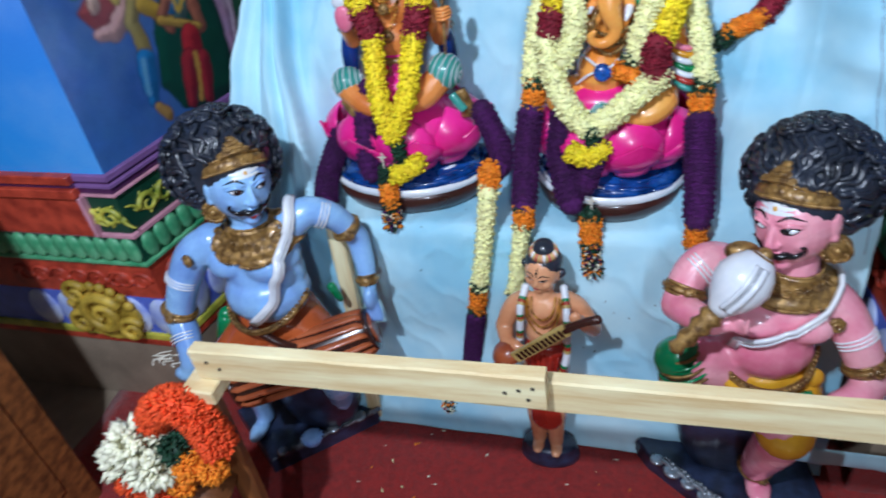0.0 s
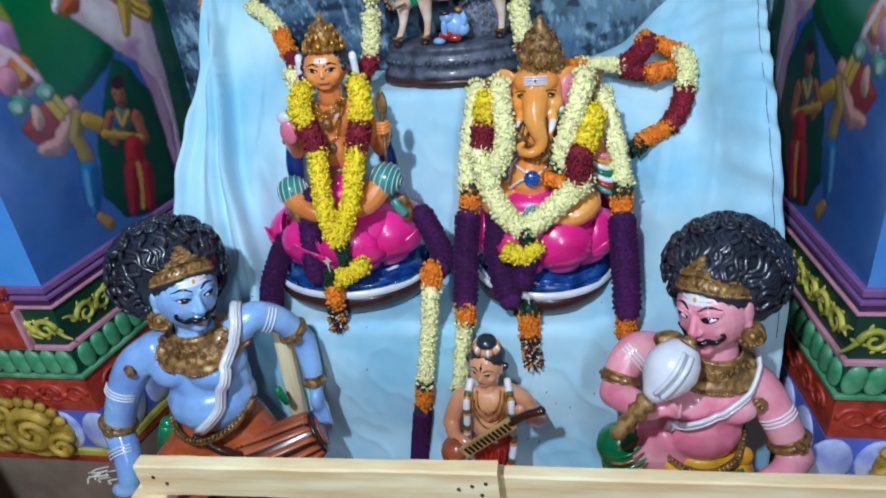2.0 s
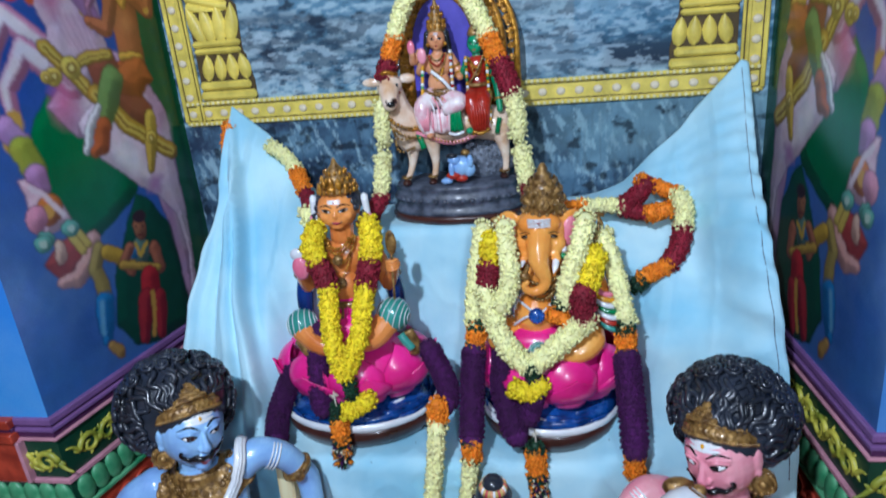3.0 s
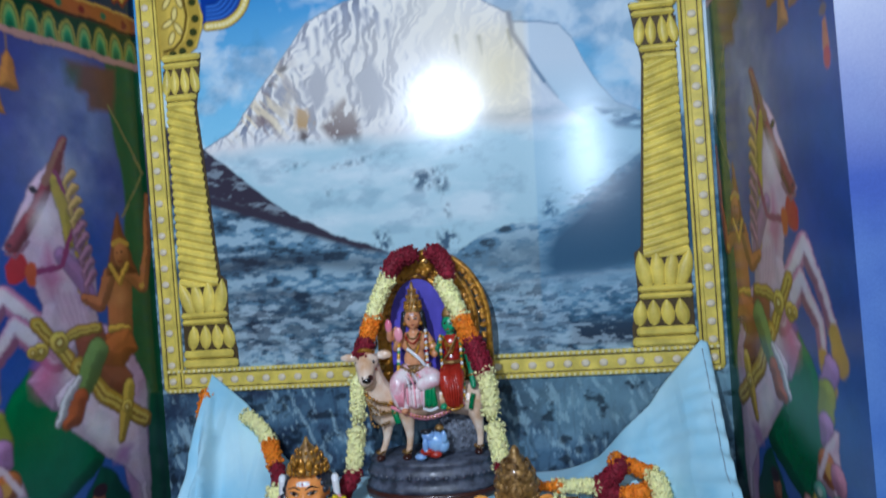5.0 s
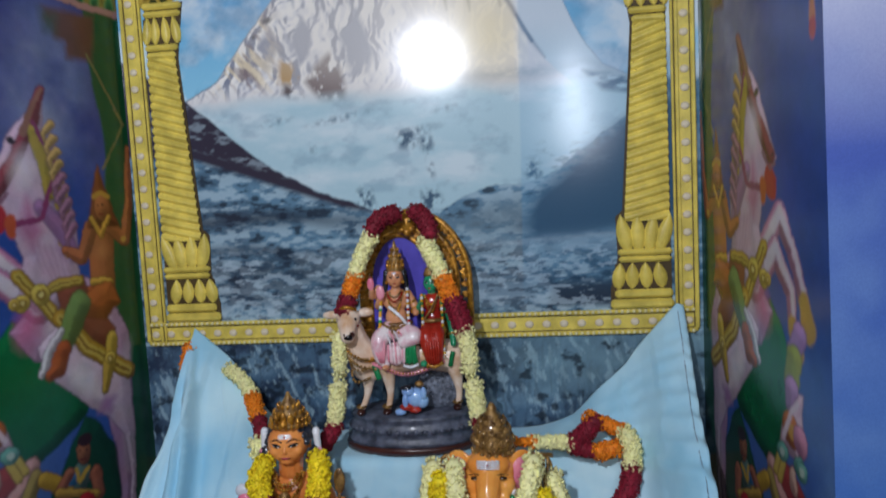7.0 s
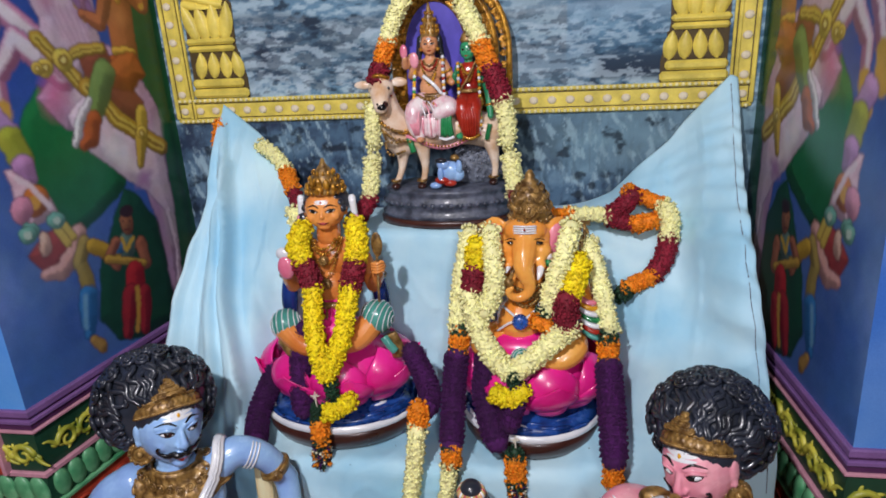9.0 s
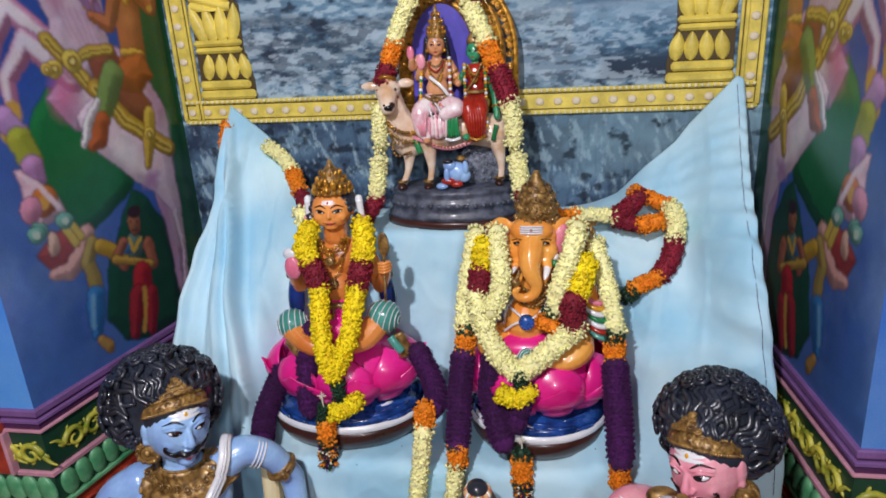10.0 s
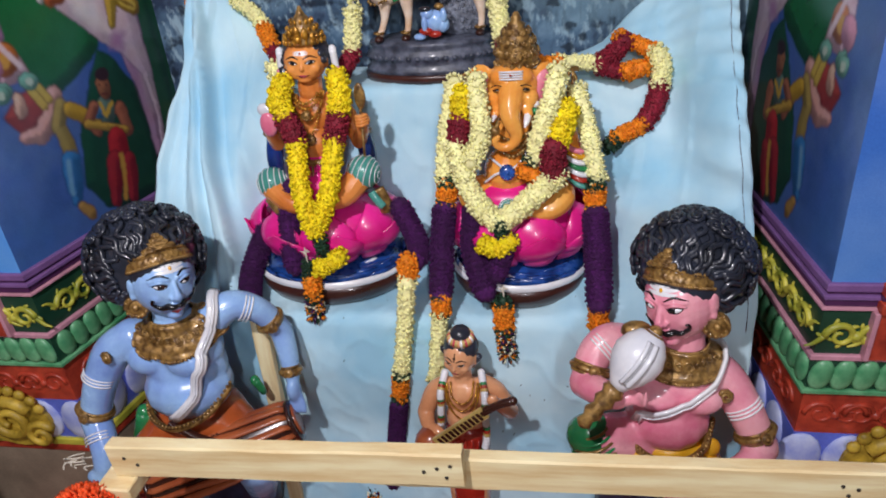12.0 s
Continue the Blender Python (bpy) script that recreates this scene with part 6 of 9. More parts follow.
# blue drummer at the west side
def drummer():
    rng = random.Random(4)
    mats = [E[k] for k in ("blue", "hair", "gold", "white", "black", "lips", "wood", "drumdark", "orange", "rock", "green", "silver", "yellow")]
    BL, HA, GO, WH, BK, LI, WO, DD, OR, RO, GR, SI, YE = range(13)
    s, k = Shape(), Shape()
    hd = Head((-0.579, -0.868, 1.016), (0.0755, 0.083, 0.094), 50, -2, 6)
    hd.skin(k, s, BL, 0.0034, [(-0.590, -0.855, 0.955), (-0.592, -0.860, 0.875)])
    k.limb([(-0.590, -0.858, 0.900), (-0.592, -0.860, 0.860)], [0.046, 0.062])
    k.ball((-0.598, -0.862, 0.800), (0.125, 0.080, 0.085)), k.ball((-0.588, -0.880, 0.690), (0.118, 0.105, 0.085)), k.ball((-0.590, -0.865, 0.745), (0.112, 0.088, 0.09))
    k.ball((-0.655, -0.915, 0.795), (0.055, 0.040, 0.040)), k.ball((-0.545, -0.925, 0.800), (0.055, 0.036, 0.040))
    k.limb([(-0.705, -0.880, 0.838), (-0.765, -0.900, 0.800), (-0.812, -0.928, 0.715), (-0.850, -0.945, 0.615)], [0.052, 0.050, 0.043, 0.040])
    k.limb([(-0.850, -0.945, 0.615), (-0.812, -0.992, 0.568), (-0.800, -1.030, 0.520)], [0.040, 0.036, 0.028])
    k.ball((-0.812, -1.040, 0.500), (0.040, 0.026, 0.022))
    k.limb([(-0.510, -0.830, 0.865), (-0.455, -0.800, 0.890), (-0.400, -0.772, 0.855), (-0.362, -0.748, 0.775)], [0.048, 0.040, 0.035, 0.032])
    k.limb([(-0.362, -0.748, 0.775), (-0.345, -0.775, 0.710), (-0.335, -0.800, 0.655)], [0.032, 0.028, 0.021])
    k.ball((-0.328, -0.822, 0.628), (0.020, 0.026, 0.040))
    for i in range(4):
        k.limb([(-0.340 + 0.010 * i, -0.822, 0.612), (-0.338 + 0.013 * i, -0.838, 0.585), (-0.334 + 0.012 * i, -0.846, 0.568)], [0.007, 0.007, 0.005], seg=6)
    # legs and feet
    k.limb([(-0.66, -0.86, 0.50), (-0.76, -0.90, 0.36), (-0.78, -0.86, 0.20), (-0.785, -0.855, 0.10)], [0.06, 0.05, 0.036, 0.03])
    k.ball((-0.785, -0.905, 0.090), (0.028, 0.055, 0.022))
    k.limb([(-0.52, -0.87, 0.53), (-0.44, -0.92, 0.42), (-0.50, -0.83, 0.22), (-0.52, -0.80, 0.10)], [0.07, 0.055, 0.040, 0.03])
    skin = fuse(k)
    tree = tree_of(skin)
    s.join(skin, BL)
    hd.face(s, BL, WH, BK, LI, 2, open_=0.84, iris=DD)
    hd.ash(s, WH, YE)
    big_hair(s, hd, (-0.637, -0.822, 1.044), (0.134, 0.110, 0.132), HA, rng, 36)
    hd.crown_band(s, GO, HA, -8)
    ear = hd.on(-96, -36, 0.010)
    rosette(s, ear, hd.m @ Vector((-0.6, -0.85, 0.15)), 0.031, GO)
    s.ring(ear + Vector((0.004, -0.006, 0.0)), 0.022, 0.004, GO, Euler((radians(80), 0, radians(20))).to_matrix(), 20, 6)
    # broad collar, armlets, sash, arm stripes
    collar(s, tree, (-0.586, -0.862, 0.906), 0.056, 0.126, 0.050, 0.032, 30, GO)
    curl(s, Vector((-0.742, -0.950, 0.822)), Vector((-0.3, -1, 0.2)), 0.016, GO, 1, 0.006)
    armlet(s, (-0.843, -0.942, 0.640), (-0.085, -0.045, -0.185), 0.043, GO), armlet(s, (-0.382, -0.760, 0.815), (0.038, 0.024, -0.08), 0.035, GO), armlet(s, (-0.338, -0.793, 0.672), (0.01, -0.025, -0.055), 0.025, GO)
    stripes(s, (-0.803, -0.922, 0.742), (-0.06, -0.035, -0.12), 0.0445, WH), stripes(s, (-0.822, -0.985, 0.577), (0.05, -0.075, -0.075), 0.0375, WH), stripes(s, (-0.428, -0.786, 0.876), (0.055, 0.028, -0.035), 0.0385, WH)
    sash = snug(tree, smooth_line([(-0.490, -0.800, 0.925), (-0.478, -0.850, 0.915), (-0.470, -0.905, 0.882), (-0.470, -0.950, 0.838), (-0.480, -0.975, 0.790), (-0.518, -0.990, 0.722), (-0.588, -0.985, 0.660)], 4), 0.012)
    tube_up = Vector((0.25, -1, 0.55))
    s.tube(sash, 0.0145, WH, 10, True, 0.38, tube_up)
    for o in (-0.007, 0.0, 0.007):
        s.tube([q + Vector((o, -0.006, 0.004)) for q in sash], 0.0022, WH, 5)
    strip(s, [(-0.712, -0.880, 0.675), (-0.665, -0.962, 0.640), (-0.588, -0.992, 0.632), (-0.510, -0.960, 0.655), (-0.470, -0.880, 0.690)], 0.009, 0.008, GO)
    beadline(s, [(-0.712, -0.884, 0.686), (-0.665, -0.968, 0.651), (-0.588, -0.999, 0.643), (-0.510, -0.967, 0.666), (-0.470, -0.884, 0.700)], 0.005, GO)
    # dhoti, drum, seat and base
    d = Shape()
    d.ball((-0.600, -0.862, 0.580), (0.135, 0.105, 0.075)), d.limb([(-0.655, -0.90, 0.545), (-0.765, -0.965, 0.44)], [0.078, 0.066]), d.limb([(-0.53, -0.87, 0.56), (-0.435, -0.90, 0.47)], [0.078, 0.066])
    s.join(fuse(d, 0.008), OR)
    for q in range(6):
        strip(s, [(-0.70 + 0.02 * q, -0.955 - 0.006 * q, 0.575 - 0.008 * q), (-0.66 + 0.02 * q, -0.985, 0.545 - 0.01 * q), (-0.62 + 0.02 * q, -0.985, 0.50)], 0.004, 0.004, OR)
    s.limb([(-0.735, -0.90, 0.60), (-0.765, -0.92, 0.50), (-0.76, -0.93, 0.42)], [0.022, 0.02, 0.012], GR), s.limb([(-0.448, -0.80, 0.64), (-0.436, -0.79, 0.59)], [0.013, 0.010], GR)
    a, b = Vector((-0.318, -0.862, 0.560)), Vector((-0.690, -1.025, 0.440))
    ax = (b - a).normalized()
    m = ax.to_track_quat("Z", "Y").to_matrix()
    ln = (b - a).length
    prof = [(0.050, 0.0), (0.053, 0.012), (0.058, 0.03), (0.068, ln * 0.35), (0.073, ln * 0.5), (0.068, ln * 0.65), (0.057, ln - 0.03), (0.052, ln - 0.012), (0.049, ln)]
    s.lathe(prof, a, DD, 32, m=m)
    for i in range(13):
        ang = 2 * math.pi * i / 13
        s.tube([a + m @ Vector((r * 1.02 * math.cos(ang + 0.12 * q), r * 1.02 * math.sin(ang + 0.12 * q), h)) for q, (r, h) in enumerate(prof[1:-1])], [0.0095, 0.0125, 0.0145, 0.0155, 0.0145, 0.0125, 0.0095], WO, 8, flat=0.5)
    for h in (0.008, ln - 0.008):
        s.ring(a + ax * h, 0.054, 0.007, DD, m)
    s.lathe([(0.046, -0.002), (0.02, -0.004)], a, WO, 24, m=m)
    for q in range(4):
        s.ring(a + ax * (ln * 0.42 + 0.012 * q), 0.074, 0.005, DD, m @ Euler((0.25, 0.2, 0)).to_matrix(), 26, 6)
    s.limb([(-0.60, -0.985, 0.64), (-0.54, -0.985, 0.60), (-0.50, -0.975, 0.575)], [0.010, 0.012, 0.010], DD)
    s.ball((-0.600, -0.800, 0.250), (0.150, 0.085, 0.250), RO, None, 14, 9)
    prism(s, [(-0.920, -0.827), (-0.705, -1.002), (-0.430, -0.758), (-0.606, -0.712), (-0.80, -0.712)], 0.005, 0.070, RO)
    # cast silver trinkets lying along the base's edge, a violet flower by the foot
    for t, r in ((0.06, 0.020), (0.30, 0.024), (0.58, 0.021), (0.86, 0.024)):
        c = Vector((-0.692 + 0.245 * t, -0.978 + 0.212 * t, 0.074))
        s.lathe([(r, 0.0), (r * 0.96, 0.007), (r * 0.6, 0.011), (r * 0.2, 0.009)], c, SI, 18)
        pts = [c + Vector((0.030 * q + 0.010 * math.sin(q * 1.7), 0.022 * q, 0.006)) for q in (0.6, 1.0, 1.4, 1.8)]
        s.tube(smooth_line(pts, 4), 0.0075, SI, 7)
        for q in range(5):
            s.ball(pts[q % 4] + Vector((0.008, -0.006, 0.004)), 0.0065, SI, None, 7, 5)
    s.lathe([(0.030, 0.0), (0.034, 0.012), (0.030, 0.026), (0.018, 0.032)], (-0.600, -0.905, 0.070), BL, 20)
    for q in range(16):
        s.ball((-0.600 + 0.031 * math.cos(q * 0.393), -0.905 + 0.031 * math.sin(q * 0.393), 0.088), 0.006, BL, None, 6, 4)
    return statue("drummer_statue", s, mats, "glossy blue seated drummer statue with black curled hair and drum")


drummer()

# pink conch blower at the east side
def conch_blower():
    rng = random.Random(9)
    mats = [E[k] for k in ("pink", "hair", "gold", "white", "black", "lips", "green", "yellow", "red", "rock", "silver", "orange", "drumdark", "shell")]
    PI, HA, GO, WH, BK, LI, GR, YE, RE, RO, SI, OR, DD, SH = range(14)
    s, k = Shape(), Shape()
    hd = Head((0.642, -0.878, 0.990), (0.074, 0.0835, 0.096), -40, 2, -10)
    hd.skin(k, s, PI, 0.0034, [(0.658, -0.865, 0.93), (0.658, -0.870, 0.830)])
    k.limb([(0.660, -0.866, 0.880), (0.656, -0.870, 0.800)], [0.047, 0.064])
    k.ball((0.648, -0.868, 0.758), (0.122, 0.082, 0.075)), k.ball((0.640, -0.884, 0.650), (0.100, 0.090, 0.078)), k.ball((0.644, -0.872, 0.710), (0.102, 0.083, 0.085))
    k.ball((0.605, -0.928, 0.745), (0.052, 0.034, 0.036)), k.ball((0.700, -0.924, 0.738), (0.052, 0.036, 0.036))
    k.limb([(0.715, -0.858, 0.790), (0.768, -0.868, 0.748), (0.812, -0.895, 0.682), (0.852, -0.925, 0.600)], [0.050, 0.048, 0.043, 0.039])
    k.limb([(0.852, -0.925, 0.600), (0.820, -0.965, 0.588), (0.770, -0.992, 0.580)], [0.039, 0.035, 0.028])
    k.ball((0.742, -1.002, 0.572), (0.036, 0.022, 0.022))
    k.limb([(0.575, -0.848, 0.812), (0.505, -0.846, 0.838), (0.464, -0.868, 0.812), (0.442, -0.905, 0.760)], [0.050, 0.046, 0.042, 0.036])
    k.limb([(0.442, -0.905, 0.760), (0.468, -0.955, 0.780), (0.505, -0.995, 0.795)], [0.038, 0.034, 0.026])
    k.ball((0.520, -1.000, 0.806), (0.034, 0.024, 0.022))
    for i in range(4):
        k.limb([(0.535, -1.004, 0.800 + 0.008 * i), (0.556, -1.028, 0.806 + 0.009 * i), (0.558, -1.045, 0.826 + 0.009 * i)], [0.008, 0.007, 0.006], seg=6)
    k.limb([(0.67, -0.89, 0.54), (0.70, -0.955, 0.44), (0.690, -0.900, 0.25), (0.700, -0.835, 0.115)], [0.075, 0.06, 0.045, 0.034])
    k.ball((0.712, -0.868, 0.088), (0.034, 0.058, 0.022))
    for i in range(5):
        k.ball((0.690 + 0.011 * i, -0.922 + 0.004 * abs(i - 1), 0.080), (0.007, 0.011, 0.008))
    k.limb([(0.60, -0.88, 0.56), (0.485, -0.935, 0.62), (0.47, -0.90, 0.50)], [0.07, 0.052, 0.04])
    skin = fuse(k)
    tree = tree_of(skin)
    s.join(skin, PI)
    hd.face(s, PI, WH, BK, LI, -5, open_=0.9)
    hd.ash(s, WH, YE)
    big_hair(s, hd, (0.672, -0.818, 1.034), (0.124, 0.112, 0.120), HA, rng, -24)
    hd.crown_band(s, GO, HA, -12)
    rosette(s, hd.on(96, -34, 0.012), hd.m @ Vector((0.75, -0.75, 0.1)), 0.031, GO)
    s.ring(hd.on(96, -34, 0.018), 0.022, 0.004, GO, Euler((radians(80), 0, radians(-20))).to_matrix(), 20, 6)
    collar(s, tree, (0.660, -0.868, 0.868), 0.055, 0.110, 0.048, 0.018, -14, GO)
    curl(s, Vector((0.752, -0.928, 0.752)), Vector((0.2, -1, 0.2)), 0.017, GO, 1, 0.006)
    # sacred sash, belly chain, armlets, arm stripes
    sash = snug(tree, smooth_line([(0.745, -0.800, 0.835), (0.748, -0.850, 0.830), (0.730, -0.915, 0.795), (0.672, -0.958, 0.755), (0.605, -0.972, 0.728), (0.550, -0.955, 0.695)], 4), 0.012)
    s.tube(sash, 0.0180, WH, 10, True, 0.36, Vector((0, -1, 0.45)))
    for o in (-0.009, 0.0, 0.009):
        s.tube([q + Vector((0, -0.007, 0.003 + o)) for q in sash], 0.0022, WH, 5)
    strip(s, [(0.530, -0.890, 0.636), (0.570, -0.965, 0.610), (0.642, -0.990, 0.600), (0.712, -0.960, 0.616), (0.745, -0.885, 0.640)], 0.009, 0.008, GO)
    beadline(s, [(0.530, -0.894, 0.646), (0.570, -0.972, 0.620), (0.642, -0.997, 0.610), (0.712, -0.967, 0.626), (0.745, -0.889, 0.650)], 0.0055, GO)
    armlet(s, (0.836, -0.912, 0.634), (0.040, -0.03, -0.080), 0.043, GO), armlet(s, (0.454, -0.886, 0.786), (-0.022, -0.037, -0.058), 0.042, GO), armlet(s, (0.697, -0.850, 0.160), (0.01, 0.065, -0.135), 0.038, GO)
    stripes(s, (0.804, -0.890, 0.694), (0.042, -0.027, -0.068), 0.0450, WH), stripes(s, (0.484, -0.857, 0.826), (-0.040, -0.022, -0.028), 0.0450, WH)
    # conch: pear-shaped shell with a groove, bronze spout
    tip, tail = Vector((0.572, -0.978, 0.952)), Vector((0.500, -1.024, 0.850))
    ax = (tail - tip).normalized()
    m = ax.to_track_quat("Z", "Y").to_matrix()
    ln = (tail - tip).length
    s.lathe([(0.010, -0.012), (0.030, 0.0), (0.046, ln * 0.16), (0.055, ln * 0.36), (0.052, ln * 0.55), (0.040, ln * 0.75), (0.024, ln * 0.92), (0.018, ln)], tip, WH, 28, m=m)
    cam_side = (Vector((0.3, -1, 0.9)) - ax * ax.dot(Vector((0.3, -1, 0.9)))).normalized()
    groove = [tip + ax * (ln * t) + cam_side * r for t, r in ((0.08, 0.036), (0.25, 0.0525), (0.45, 0.056), (0.65, 0.048), (0.85, 0.032))]
    off = ax.cross(cam_side)
    # grey line stands in for the soft shade of the groove, between white lips
    s.tube(smooth_line(groove, 5), [0.0032] * 21, SH, 6), s.tube(smooth_line([g - off * 0.008 for g in groove], 5), [0.0065] * 21, WH, 8), s.tube(smooth_line([g + off * 0.008 for g in groove], 5), [0.0050] * 21, WH, 8)
    s.ball(tip - ax * 0.010, 0.015, GO), s.ring(tip - ax * 0.002, 0.018, 0.006, GO, m)
    s.lathe([(0.020, 0.0), (0.026, 0.012), (0.018, 0.025), (0.024, 0.04), (0.015, 0.055), (0.022, 0.075), (0.013, 0.09), (0.018, 0.105), (0.006, 0.115)], tail, GO, 18, m=(ax + Vector((-0.15, 0, 0.05))).to_track_quat("Z", "Y").to_matrix())
    s.ball((0.545, -0.935, 0.935), (0.034, 0.022, 0.022), GO)
    # dhoti and knee cloth
    d = Shape()
    d.ball((0.645, -0.868, 0.562), (0.115, 0.10, 0.068)), d.limb([(0.70, -0.90, 0.52), (0.705, -0.955, 0.44)], [0.08, 0.068])
    s.join(fuse(d, 0.008), YE)
    s.lathe([(0.030, 0.0), (0.052, 0.008), (0.060, 0.03), (0.058, 0.055), (0.045, 0.078), (0.022, 0.090)], (0.475, -0.938, 0.585), GR, 24, sy=0.9, m=Euler((radians(-8), radians(-22), 0)).to_matrix())
    for q in range(5):
        s.ring((0.474 - 0.003 * q, -0.940, 0.592 + 0.014 * q), 0.0605 - 0.0015 * q * q, 0.004, GR if q % 2 else GO, Euler((radians(-8), radians(-22), 0)).to_matrix(), 26, 5)
    strip(s, [(0.60, -0.975, 0.585), (0.66, -0.995, 0.572), (0.73, -0.975, 0.582)], 0.022, 0.010, GR), strip(s, [(0.56, -0.955, 0.60), (0.60, -0.985, 0.57), (0.62, -0.99, 0.53)], 0.020, 0.012, YE)
    s.ball((0.738, -0.930, 0.598), (0.022, 0.016, 0.026), YE)
    s.ball((0.640, -0.775, 0.260), (0.150, 0.065, 0.260), RO, None, 14, 9)
    prism(s, [(0.392, -0.745), (0.430, -0.800), (0.611, -0.940), (0.80, -0.935), (0.880, -0.865), (0.855, -0.712), (0.415, -0.712)], 0.005, 0.070, RO)
    for t, r in ((0.10, 0.020), (0.36, 0.025), (0.62, 0.021), (0.90, 0.025)):
        c = Vector((0.435 + 0.160 * t, -0.800 - 0.126 * t, 0.072))
        s.lathe([(r, 0.0), (r * 0.96, 0.007), (r * 0.6, 0.011), (r * 0.2, 0.009)], c, SI, 18)
        pts = [c + Vector((0.024 * q, -0.018 * q + 0.010 * math.sin(q * 1.7), 0.006)) for q in (0.6, 1.0, 1.4, 1.8)]
        s.tube(smooth_line(pts, 4), 0.0075, SI, 7)
        for q in range(5):
            s.ball(pts[q % 4] + Vector((0.008, 0.006, 0.004)), 0.0065, SI, None, 7, 5)
    return statue("conch_blower_statue", s, mats, "glossy pink conch blower statue with black curled hair")


conch_blower()

# small lute player in front of the altar cloth
def lute_player():
    mats = [E[k] for k in ("tan", "hair", "bright", "white", "black", "lips", "red", "wood", "rock", "palegold", "green", "drumdark")]
    TA, HA, GO, WH, BK, LI, RE, WO, RO, YE, GR, DD = range(12)
    s, k = Shape(), Shape()
    hd = Head((0.133, -0.800, 0.748), (0.042, 0.043, 0.052), -14, 9, 4, True)
    hd.skin(k, s, TA, 0.0022, [(0.133, -0.79, 0.71), (0.135, -0.79, 0.672)])
    k.limb([(0.133, -0.79, 0.70), (0.135, -0.79, 0.665)], [0.020, 0.026])
    k.ball((0.136, -0.795, 0.615), (0.070, 0.040, 0.055)), k.ball((0.140, -0.802, 0.545), (0.058, 0.044, 0.055))
    k.limb([(0.085, -0.79, 0.640), (0.055, -0.79, 0.615), (0.030, -0.810, 0.560)], [0.026, 0.026, 0.023]), k.limb([(0.030, -0.810, 0.560), (0.045, -0.850, 0.545), (0.070, -0.870, 0.552)], [0.023, 0.019, 0.014])
    k.limb([(0.190, -0.785, 0.642), (0.222, -0.785, 0.618), (0.258, -0.800, 0.566)], [0.026, 0.026, 0.023]), k.limb([(0.258, -0.800, 0.566), (0.240, -0.835, 0.610), (0.222, -0.850, 0.640)], [0.023, 0.018, 0.014])
    k.ball((0.075, -0.876, 0.548), (0.022, 0.012, 0.014)), k.ball((0.218, -0.856, 0.648), (0.016, 0.012, 0.018))
    k.limb([(0.155, -0.80, 0.42), (0.162, -0.815, 0.25), (0.160, -0.80, 0.09)], [0.045, 0.03, 0.022]), k.limb([(0.115, -0.80, 0.42), (0.105, -0.80, 0.25), (0.11, -0.79, 0.09)], [0.045, 0.03, 0.022])
    k.ball((0.163, -0.820, 0.078), (0.018, 0.034, 0.014)), k.ball((0.108, -0.812, 0.078), (0.018, 0.034, 0.014))
    s.join(fuse(k, 0.0034, 3), TA)
    hd.face(s, TA, WH, BK, LI, moustache=False, open_=0.62)
    hd.line(s, [(0, 16), (0, 44)], 0.0014, BK, 0.0005)
    s.ball(hd.on(0, 28, 0.001), (0.004, 0.002, 0.003), BK)
    s.ball(hd.c + hd.m @ Vector((0, 0.013, 0.021)), (0.0465, 0.0445, 0.040), HA, hd.m)
    s.ball(hd.c + hd.m @ Vector((0, 0.012, 0.066)), (0.027, 0.027, 0.021), HA, hd.m), s.limb([hd.on(100, 0, 0.004), hd.on(105, -50, 0.004)], [0.010, 0.006], HA), s.limb([hd.on(-100, 0, 0.004), hd.on(-105, -40, 0.004)], [0.010, 0.006], HA)
    for a in range(0, 360, 12):
        mt = (YE, TA, WH, YE, LI)[a // 12 % 5]
        at = lambda r, z: hd.c + hd.m @ Vector((r * math.sin(radians(a)), 0.012 - r * math.cos(radians(a)), z))
        s.tube([at(0.033, 0.049), at(0.031, 0.058), at(0.025, 0.067)], [0.0036, 0.0042, 0.0032], mt, 6)
    # red waist cloth to the shins
    d = Shape()
    d.ball((0.140, -0.804, 0.502), (0.064, 0.054, 0.044)), d.limb([(0.140, -0.80, 0.46), (0.140, -0.80, 0.22)], [0.062, 0.055])
    s.join(fuse(d, 0.006), RE)
    for q in range(7):
        strip(s, [(0.085 + 0.018 * q, -0.855 - 0.006 * math.sin(q), 0.520 - 0.004 * q), (0.10 + 0.014 * q, -0.862, 0.47), (0.115 + 0.009 * q, -0.862, 0.40)], 0.004, 0.005, RE)
    for dz, w in ((0.0, 0.030), (-0.016, 0.040), (-0.034, 0.046)):
        s.tube(smooth_line([(0.136 - w, -0.815, 0.672 + dz * 0.3), (0.128 - w * 0.6, -0.838, 0.640 + dz), (0.135, -0.846, 0.622 + dz * 1.5), (0.142 + w * 0.6, -0.838, 0.640 + dz), (0.136 + w, -0.812, 0.674 + dz * 0.3)], 6), 0.0024, GO, 6)
    # flower strings over both shoulders
    for pts in ([(0.088, -0.790, 0.680), (0.080, -0.828, 0.648), (0.080, -0.842, 0.610), (0.078, -0.852, 0.560)], [(0.184, -0.785, 0.680), (0.194, -0.826, 0.645), (0.196, -0.845, 0.590), (0.198, -0.856, 0.520), (0.185, -0.868, 0.455)]):
        line = smooth_line(pts, 7)
        for i, p in enumerate(line):
            s.ball(p, 0.0105, (WH, WH, WH, WH, GR, RE, YE)[i % 7], None, 8, 6)
    # lute: gourd, neck with frets, dark head
    g, h = Vector((0.046, -0.872, 0.520)), Vector((0.258, -0.868, 0.700))
    ax = (h - g).normalized()
    m = ax.to_track_quat("Z", "Y").to_matrix()
